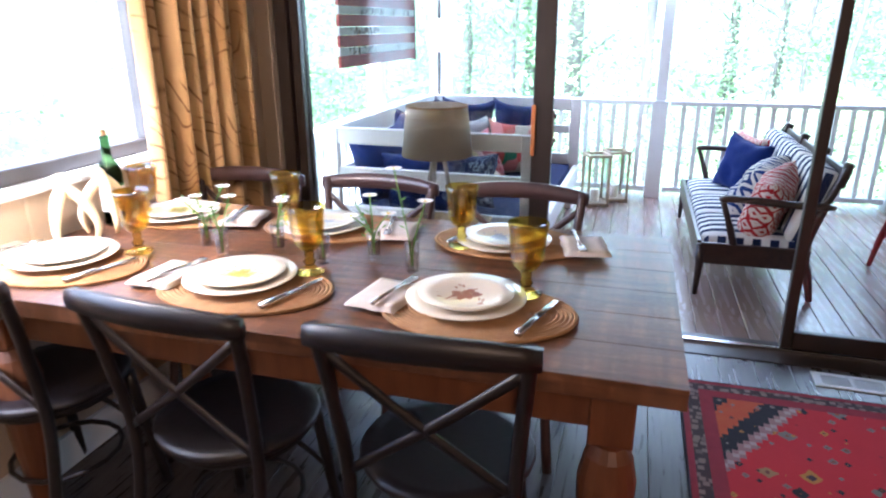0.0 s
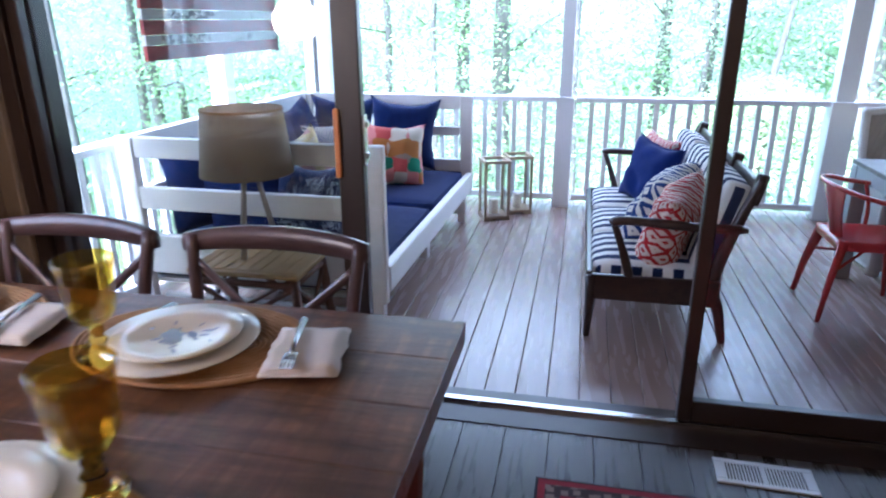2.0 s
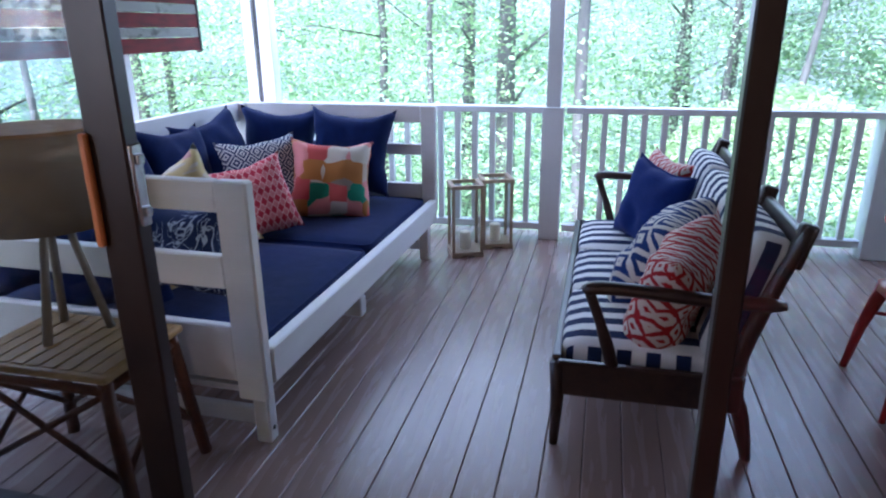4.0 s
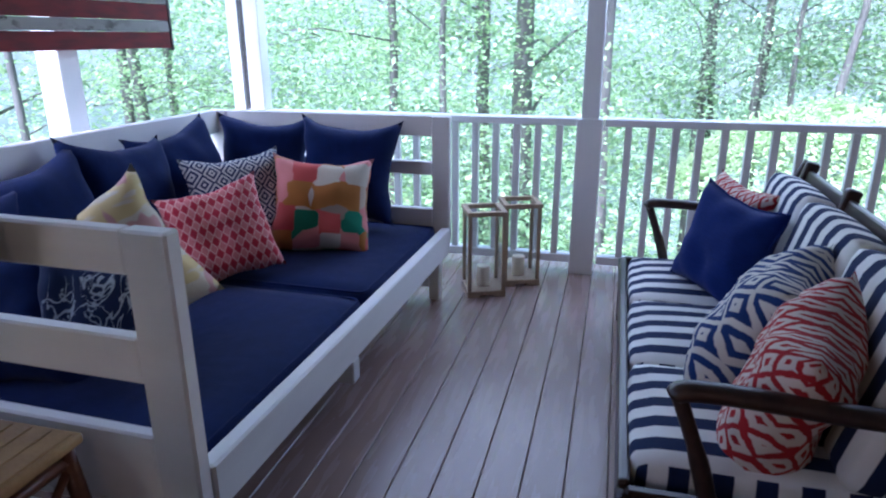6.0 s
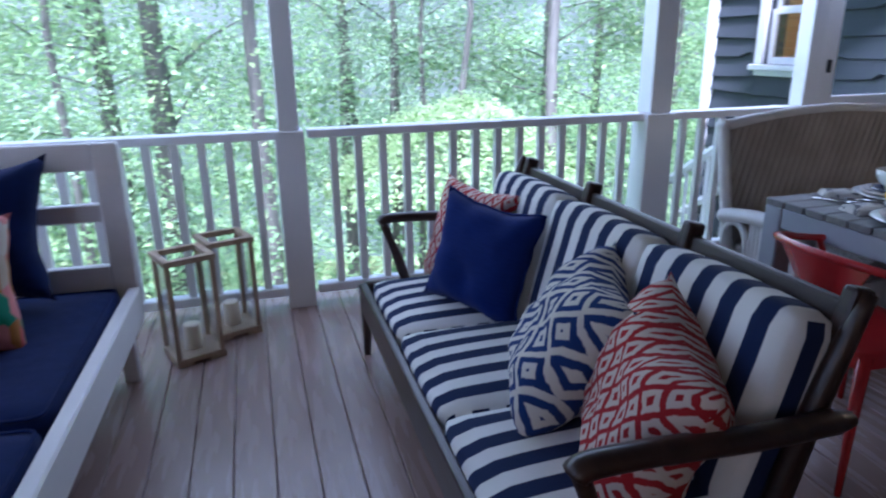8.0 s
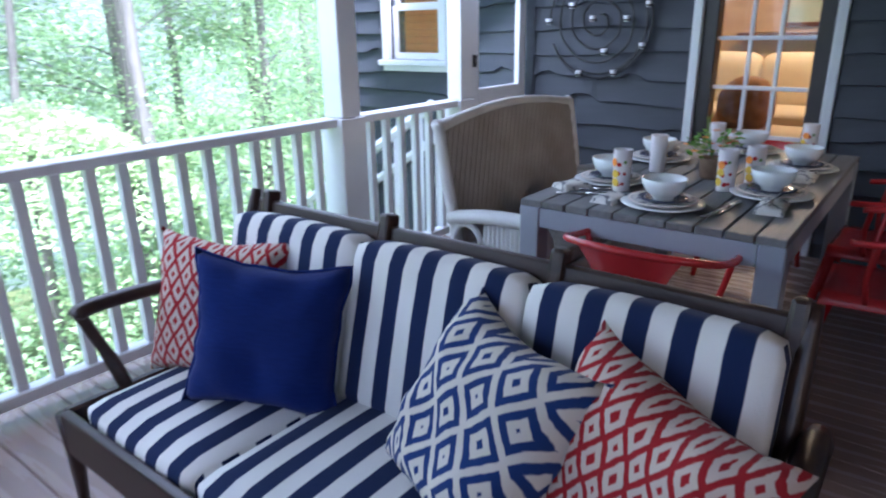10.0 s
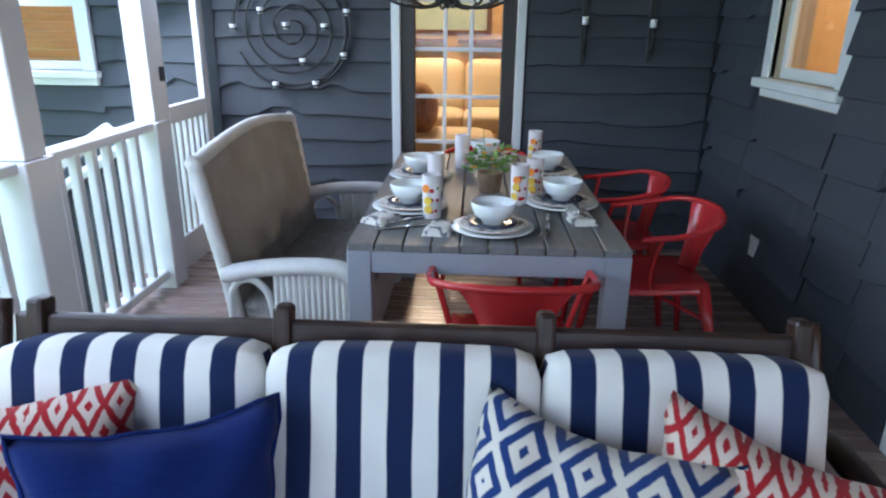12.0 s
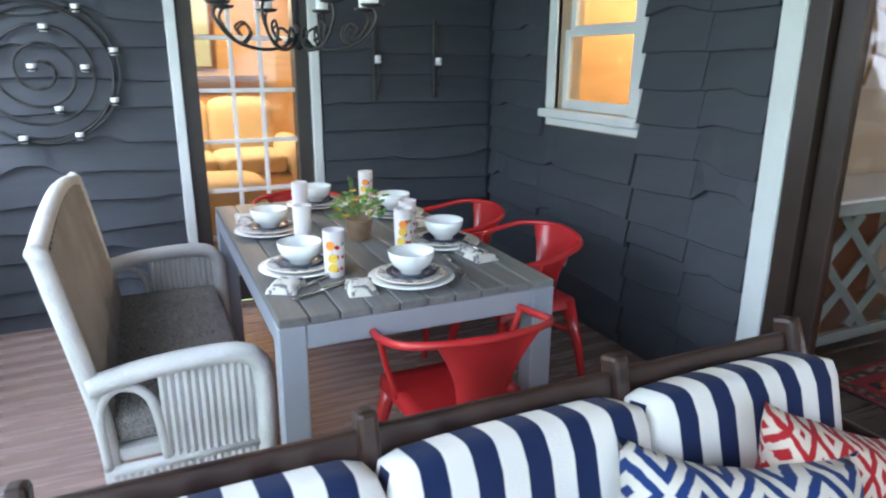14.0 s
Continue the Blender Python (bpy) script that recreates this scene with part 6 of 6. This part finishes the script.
# ---- chandelier ----
ch = thing("chandelier", (2.79, 4.63, 1.31), "black wrought-iron chandelier with white candle cups", "chandelier")
part("stem", tube(bmesh.new(), ((0, 0, 0.02), (0, 0, 1.07)), 0.009, 8), IRON, ch, "", True)
part("finial", lathe(bmesh.new(), [(0.004, -0.005), (0.018, 0.01), (0.022, 0.025), (0.012, 0.045), (0.02, 0.07), (0.008, 0.09)], 14), IRON, ch, "", True)
for k in range(8):
    a = k * math.pi / 4 + 0.2
    e = Vector((math.cos(a), math.sin(a), 0))
    q = lambda rr, zz: tuple(e * rr + Vector((0, 0, zz)))
    part("scroll_arm", tube(bmesh.new(), smooth_pts((q(0.01, 0.05), q(0.05, 0.01), q(0.14, 0.0), q(0.23, 0.03), q(0.285, 0.1), q(0.27, 0.14)), 5), 0.006, 6), IRON, ch, "", True)
    part("curl", tube(bmesh.new(), smooth_pts((q(0.2, 0.015), q(0.17, 0.05), q(0.19, 0.085), q(0.22, 0.07), q(0.205, 0.045)), 4), 0.0045, 6), IRON, ch, "", True)
    part("curl", tube(bmesh.new(), smooth_pts((q(0.05, 0.012), q(0.03, 0.045), q(0.06, 0.07), q(0.08, 0.045), q(0.06, 0.03)), 4), 0.0045, 6), IRON, ch, "", True)
    cup = part("drip_pan", lathe(bmesh.new(), [(0.008, 0.135), (0.035, 0.14), (0.042, 0.148), (0.036, 0.147), (0.008, 0.143)], 16, e * 0.27), IRON, ch, "", True)
    part("candle", lathe(bmesh.new(), [(0.02, 0.146), (0.022, 0.15), (0.023, 0.2), (0.018, 0.202), (0.002, 0.198)], 14, e * 0.27), FROST, cup, "white candle cup", True)

# ---- wall ornaments ----
sp = thing("spiral_wall_art", (END_X - 0.05, 5.56, 1.22), "black iron spiral wall sconce with white votive cups", "wall art")
pts = []
for k in range(150):
    a = k * 0.145
    rr = 0.04 + 0.013 * a
    pts.append((0.008 * math.sin(k), rr * math.cos(a + 1.5), rr * math.sin(a + 1.5)))
part("spiral_bar", tube(bmesh.new(), pts, 0.007, 6), IRON, sp, "", True)
ring = [(0, 0.335 * math.cos(k * 0.105), 0.335 * math.sin(k * 0.105)) for k in range(57)]
part("outer_bar", tube(bmesh.new(), ring, 0.007, 6), IRON, sp, "", True)
part("second_bar", tube(bmesh.new(), [(0.012, y * 0.93 + 0.01, z * 0.93) for _, y, z in ring[4:50]], 0.006, 6), IRON, sp, "", True)
for k in range(13):
    a, rr = (k * 0.72, 0.33) if k < 8 else ((k - 8) * 1.3 + 0.5, 0.19)
    if k == 12:
        a, rr = 0.4, 0.03
    c = (-0.03, rr * math.cos(a), rr * math.sin(a) - 0.01)
    cup = part("cup_ring", lathe(bmesh.new(), [(0.022, 0), (0.026, 0.002), (0.026, 0.01), (0.022, 0.01)], 12, c), IRON, sp)
    part("votive", lathe(bmesh.new(), [(0.015, -0.005), (0.02, 0.03), (0.017, 0.03), (0.012, 0.0)], 12, c), FROST, cup, "white votive cup", True)
for y, z0, z1, cz in ((3.92, 1.05, 1.5, 1.27), (3.55, 1.06, 1.5, 1.26)):
    s = thing("wall_sconce", (END_X - 0.02, y, 0), "slim black iron wall sconce with a white candle", "sconce", "wall sconces")
    part("bar", rbox(bmesh.new(), -0.012, 0.004, -0.014, 0.014, z0, z1, 0.003), IRON, s)
    part("scroll", tube(bmesh.new(), smooth_pts(((-0.01, 0, z0 + 0.05), (-0.06, 0, z0 + 0.1), (-0.06, 0, cz - 0.03), (-0.03, 0, cz - 0.02)), 4), 0.005, 6), IRON, s, "", True)
    cp = part("candle_cup", lathe(bmesh.new(), [(0.025, cz - 0.02), (0.03, cz - 0.015), (0.026, cz - 0.013)], 12, (-0.05, 0, 0)), IRON, s)
    part("candle", lathe(bmesh.new(), [(0.018, cz - 0.014), (0.018, cz + 0.03), (0.002, cz + 0.03)], 12, (-0.05, 0, 0)), FROST, cp, "white candle", True)
ol = thing("wall_outlet", (3.2, WALL_Y + 0.012, 0.265), "white plastic outdoor outlet cover on grey siding", "outlet")
part("plate", rbox(bmesh.new(), -0.035, 0.035, -0.006, 0.012, -0.055, 0.055, 0.004), OUTLET, ol)
part("hinge", rbox(bmesh.new(), -0.03, 0.03, 0.012, 0.016, 0.03, 0.04, 0.001), OUTLET, ol)
# kitchen: boarded wall seen through the window
kb = tagged(new("kitchen_board_wall"), "warm-lit honey-coloured plank wall seen through a window", kind="structure")
first_board = part("plank", rbox(bmesh.new(), 0, 1.32, -0.02, 0, 0, 0.084, 0.004), BOARD_WALL, kb)
for k in range(20):
    o = first_board if k == 0 else first_board.copy()
    if k:
        scene.collection.objects.link(o)
        o.parent = kb
    o.location = (2.66, 1.45, 0.5 + k * 0.088)
slab("wall_kitchen_back", 2.66, 3.99, 1.452, 1.55, 0, 2.44, ROOM_WALL)

# ---- den furniture seen through the glazed door ----
ds = thing("den_sofa", (6.4, 4.9, 0), "cream upholstered sofa in a warmly lit room", "sofa", turn=90)
part("base", cushion_mesh(1.9, 0.85, 0.3, 0.06, 0.01, 6), SOFA_CREAM, ds, "", True).location = (0, 0, 0.2)
for k in range(3):
    part("seat_cushion", cushion_mesh(0.56, 0.6, 0.17, 0.05, 0.02, 6, k), SOFA_CREAM, ds, "", True).location = (-0.57 + k * 0.57, 0.1, 0.42)
    part("back_cushion", cushion_mesh(0.56, 0.2, 0.5, 0.07, 0.02, 6, k + 5), SOFA_CREAM, ds, "", True).location = (-0.57 + k * 0.57, -0.32, 0.68)
for s in (-1, 1):
    part("arm", cushion_mesh(0.2, 0.85, 0.55, 0.08, 0.02, 6), SOFA_CREAM, ds, "", True).location = (s * 0.95, 0, 0.33)
th = put("throw", cushion_mesh(0.42, 0.36, 0.34, 0.12, 0.05, 8, 3.0), BROWN_FUR, None, "", True)
tagged(th, "rumpled brown throw heaped on a cream ottoman", "throw")
th.matrix_world = pose(5.5, 5.0, 0.6)
oto = put("ottoman", cushion_mesh(0.6, 0.9, 0.42, 0.07, 0.02, 6, 2.0), SOFA_CREAM, None, "", True)
tagged(oto, "cream upholstered ottoman in the lit den", "ottoman")
oto.matrix_world = pose(5.5, 4.8, 0.22)
pic = thing("framed_print", (8.07, 4.85, 1.55), "framed mint-green print on a pine wall", "picture")
part("print", rbox(bmesh.new(), 0.0, 0.02, -0.45, 0.45, -0.35, 0.35, 0), MINT, pic)
for b in ((-0.02, 0.025, -0.5, -0.451, -0.4, 0.4), (-0.02, 0.025, 0.451, 0.5, -0.4, 0.4), (-0.02, 0.025, -0.45, 0.45, 0.351, 0.4), (-0.02, 0.025, -0.45, 0.45, -0.4, -0.351)):
    part("picture_frame", rbox(bmesh.new(), *b, 0.004), LEG_WOOD, pic)
for y in (4.3, 5.3):
    trim_piece("den_shelf", 7.8, 8.09, y - 0.42, y + 0.42, 1.06, 1.1, LEG_WOOD)

# ---- outdoors ----


def ground_z(x, y):
    d = max(0.0, y - 6.5, -2.5 - x)
    return -2.4 - 0.3 * min(d, 80) + 0.25 * noise.noise(Vector((x * 0.15, y * 0.15, 0))) * min(1, d / 4)


b = bmesh.new()
radii = [0, 3, 6, 8, 10, 13, 16, 20, 25, 31, 38, 46, 60, 90, 160, 400, 1200, 4000]
rings = []
for rr in radii:
    rings.append([b.verts.new((1 + rr * math.cos(k * math.pi / 32), 4 + rr * math.sin(k * math.pi / 32), ground_z(1 + rr * math.cos(k * math.pi / 32), 4 + rr * math.sin(k * math.pi / 32)))) for k in range(64)] if rr else [b.verts.new((1, 4, -2.4))])
for k in range(64):
    b.faces.new((rings[0][0], rings[1][k], rings[1][(k + 1) % 64]))
for r0, r1 in zip(rings[1:], rings[2:]):
    for k in range(64):
        b.faces.new((r0[k], r1[k], r1[(k + 1) % 64], r0[(k + 1) % 64]))
structure("ground", b, GROUND)


def add_leaf(verts, faces, c, size, r):
    """A small kite-shaped leaf, folded along its rib."""
    t = Vector((r.gauss(0, 1), r.gauss(0, 1), r.gauss(0, 0.5))).normalized()
    s = t.cross(Vector((r.gauss(0, 0.4), r.gauss(0, 0.4), 1))).normalized() * size * r.uniform(0.3, 0.42)
    up = s.cross(t).normalized() * size * 0.1
    i = len(verts)
    t = t * size
    verts.extend((c, c + t * 0.45 - s + up, c + t, c + t * 0.45 + s + up))
    faces.append((i, i + 1, i + 2, i + 3))


def leaf_mesh(name, verts, faces, material):
    me = bpy.data.meshes.new(name)
    me.from_pydata([tuple(v) for v in verts], [], faces)
    me.materials.append(material)
    return me


def tree(x, y, r0, height, seed, leaves, size, material, low=0.0, label="tall forest tree with leafy crown"):
    r = random.Random(seed)
    zb = ground_z(x, y) - 0.1
    t = tagged(new("tree"), label, "tree", "forest trees")
    t.matrix_world = pose(x, y, zb)
    lean = Vector((r.uniform(-0.03, 0.03), r.uniform(-0.03, 0.03), 1))
    pts = [lean * (height * k / 9) + Vector((0.06 * noise.noise(Vector((k * 0.7, seed, 0))), 0.06 * noise.noise(Vector((k * 0.7, seed, 9))), 0)) * k * 0.5 for k in range(10)]
    bm = tube(bmesh.new(), pts, [r0 * (1.25 if k == 0 else 1 - 0.085 * k) for k in range(10)], 9)
    verts, faces, tips = [], [], []
    n = 9 if leaves else 4
    for k in range(n):
        h = low + (height * 0.95 - low) * (k + r.random()) / n
        a, ln = r.random() * 6.28, r.uniform(1.0, 2.6)
        p = lean * h
        e = Vector((math.cos(a), math.sin(a), r.uniform(0.0, 0.5))) * ln
        mid = p + e * 0.5 + Vector((0, 0, 0.12))
        tube(bm, (p, mid, p + e), (r0 * 0.17, r0 * 0.1, 0.005), 5)
        for q in range(3):
            e2 = (e.normalized() + Vector((r.uniform(-0.9, 0.9), r.uniform(-0.9, 0.9), r.uniform(-0.4, 0.4)))) * r.uniform(0.4, 0.9)
            s = p + e * r.uniform(0.4, 0.9)
            tube(bm, (s, s + e2), (0.007, 0.003), 4)
            tips.append(s + e2)
        tips.append(p + e)
    part("trunk", bm, BARK, t, "grey-brown bark", True)
    for k in range(leaves * 6):
        c = tips[k % len(tips)]
        add_leaf(verts, faces, c + Vector((r.gauss(0, 0.5), r.gauss(0, 0.5), r.gauss(0, 0.24))), 0.5 * size * r.uniform(0.7, 1.35), r)
    if leaves:
        cr = new("crown", leaf_mesh("crown", verts, faces, material))
        cr.parent = t
    return t


# trunks seen above the railing: place, radius, leaves, leaf size, leaf kind, lowest bough
for i, (x, y, r0, n, sz, mt, low) in enumerate((
        (-1.97, 16, 0.13, 500, 0.15, ROPE_GREEN, 3.0), (-1.03, 14, 0.25, 500, 0.16, LEAF_PALE, 4.0), (0.39, 12, 0.13, 700, 0.13, ROPE_GREEN, 6.0), (2.16, 17, 0.16, 600, 0.16, LEAF_FAR, 4.0),
        (2.66, 18, 0.11, 500, 0.16, LEAF_FAR, 4.0), (2.98, 16, 0.1, 400, 0.15, LEAF_FAR, 6.0), (3.4, 17, 0.09, 400, 0.15, ROPE_GREEN, 4.0), (3.97, 15, 0.1, 500, 0.15, LEAF_FAR, 6.5),
        (-8.2, 13, 0.13, 600, 0.15, ROPE_GREEN, 2.0), (-7.75, 13, 0.15, 600, 0.15, ROPE_GREEN, 2.5), (-6.85, 9.5, 0.07, 500, 0.12, LEAF_FAR, 1.5), (-7.9, 14, 0.11, 500, 0.15, LEAF_FAR, 2.0),
        (5.1, 13, 0.14, 600, 0.14, ROPE_GREEN, 6.5), (6.7, 17, 0.15, 700, 0.16, LEAF_FAR, 3.0), (7.9, 14, 0.12, 800, 0.14, LEAF_FAR, 2.0), (6.1, 15, 0.13, 700, 0.15, ROPE_GREEN, 3.0),
        (3.47, 16, 0.08, 400, 0.15, LEAF_FAR, 6.0), (8.6, 18, 0.16, 800, 0.16, ROPE_GREEN, 3.0), (10.4, 17.5, 0.2, 800, 0.16, ROPE_GREEN, 3.0), (11.6, 15, 0.12, 800, 0.15, ROPE_GREEN, 2.5),
        (13.5, 18, 0.2, 900, 0.17, ROPE_GREEN, 3.0), (-3.0, 12.6, 0.1, 1300, 0.14, LEAF_PALE, 1.0), (-1.9, 12, 0.07, 1000, 0.13, LEAF_PALE, 1.0), (-7.5, 6, 0.16, 800, 0.13, ROPE_GREEN, 1.5),
        (-8.0, 3, 0.14, 800, 0.13, LEAF_FAR, 1.5), (-7.0, 0.5, 0.15, 800, 0.13, LEAF_FAR, 1.5), (-9.5, 11, 0.2, 900, 0.16, ROPE_GREEN, 2.0), (-2.6, 18.5, 0.2, 900, 0.18, LEAF_PALE, 2.5),
        (16, 22, 0.24, 900, 0.2, ROPE_GREEN, 3.0))):
    tree(x, y, r0, 12.0, i * 7 + 3, n, sz, mt, low)


def woods(name, label, n, box_, size, material, seed, lumps):
    """Far leafage: leaves gathered round random boughs."""
    r = random.Random(seed)
    x0, x1, y0, y1, z0, z1 = box_
    cs = [(r.uniform(x0, x1), r.uniform(y0, y1), r.random()) for _ in range(lumps)]
    verts, faces = [], []
    for k in range(n):
        cx, cy, h = cs[k % lumps]
        g = ground_z(cx, cy)
        zc = g + z0 + (z1 - z0) * h
        c = Vector((cx + r.gauss(0, 0.7), cy + r.gauss(0, 0.7), zc + r.gauss(0, 0.3)))
        add_leaf(verts, faces, c, size * r.uniform(0.7, 1.3), r)
    ob = new(name, leaf_mesh(name, verts, faces, material))
    return tagged(ob, label, "foliage", kind="stuff")


woods("undergrowth", "bright green bushes below the porch railing", 34000, (-6, 13, 8.6, 14, 0.2, 2.4), 0.085, LEAF_FAR, 1, 130)
woods("undergrowth_west", "green bushes beyond the porch's side", 12000, (-9, -3.5, 0, 11, 0.2, 3.0), 0.08, ROPE_GREEN, 2, 70)
woods("far_woods", "distant forest leafage, haze put into its pale green", 90000, (-14, 24, 17, 32, 1.0, 11), 0.15, LEAF_FAR, 3, 520)
woods("middle_woods", "leafy branches between the nearer trunks", 48000, (-9, 1.2, 10.5, 17, 2.2, 9), 0.085, LEAF_FAR, 6, 230)
woods("middle_woods_east", "leafy branches beside the porch's far end", 40000, (5.5, 15, 12, 18, 2.2, 9), 0.085, LEAF_FAR, 7, 170)
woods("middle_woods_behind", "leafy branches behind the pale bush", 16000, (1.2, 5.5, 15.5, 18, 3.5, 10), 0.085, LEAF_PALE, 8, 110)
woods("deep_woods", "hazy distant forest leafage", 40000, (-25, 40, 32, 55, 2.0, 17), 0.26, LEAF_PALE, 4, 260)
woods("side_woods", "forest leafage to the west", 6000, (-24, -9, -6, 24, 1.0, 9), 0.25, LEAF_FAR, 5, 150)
# added glowing sheet standing for the hazy bright valley behind the trees
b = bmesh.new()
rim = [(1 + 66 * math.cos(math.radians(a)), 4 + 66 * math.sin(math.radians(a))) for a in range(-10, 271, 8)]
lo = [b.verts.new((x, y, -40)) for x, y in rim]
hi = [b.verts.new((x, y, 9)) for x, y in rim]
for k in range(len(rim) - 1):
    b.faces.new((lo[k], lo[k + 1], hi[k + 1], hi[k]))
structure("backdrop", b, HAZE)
# broad pale bush with a rounded top beyond the railing
r = random.Random(31)
verts, faces = [], []
for k in range(16000):
    a, u = r.random() * 6.28, math.sqrt(r.random())
    z = 0.12 - 1.3 * u * u + r.gauss(0, 0.07) + 0.25 * noise.noise(Vector((u * 3 * math.cos(a), u * 3 * math.sin(a), 3)))
    add_leaf(verts, faces, Vector((3.6 + 2.3 * u * math.cos(a), 13.6 + 2.0 * u * math.sin(a), z)), 0.08 * r.uniform(0.7, 1.2), r)
bush = tagged(new("bush"), "broad pale green bush with a rounded top", "bush")
bush.matrix_world = pose(0, 0, 0)
c = new("foliage", leaf_mesh("foliage", verts, faces, LEAF_BUSH))
c.parent = bush
part("stem", tube(bmesh.new(), ((3.6, 13.6, -4.7), (3.5, 13.6, -2.5), (3.7, 13.7, -0.7)), (0.09, 0.06, 0.02), 7), BARK, bush)

# ---- planks and deck boards ----
floor = bpy.data.objects["floor"]
pk = part("plank", rbox(bmesh.new(), -0.0735, 0.0735, 0, 6.18, -0.011, 0.0, 0.0015), PLANK, floor)
for k in range(38):
    o = pk if k == 0 else pk.copy()
    if k:
        scene.collection.objects.link(o)
        o.parent = floor
    o.location = (-1.62 + k * 0.148, -3.18, 0)
deck = tagged(new("porch_floor"), "painted tongue-and-groove porch boards in faded mauve brown", kind="structure")
dk = part("deck_board", rbox(bmesh.new(), -0.0605, 0.0605, 0, 3.08, -0.03, 0.0, 0.003), DECK, deck)
for k in range(47):
    o = dk if k == 0 else dk.copy()
    if k:
        scene.collection.objects.link(o)
        o.parent = deck
    o.location = (-1.65 + k * 0.123, 3.15, PZ)
slab("deck_gap_fill", -1.7, 4.07, 3.16, 6.2, -0.088, -0.079, OUT_FRAME)
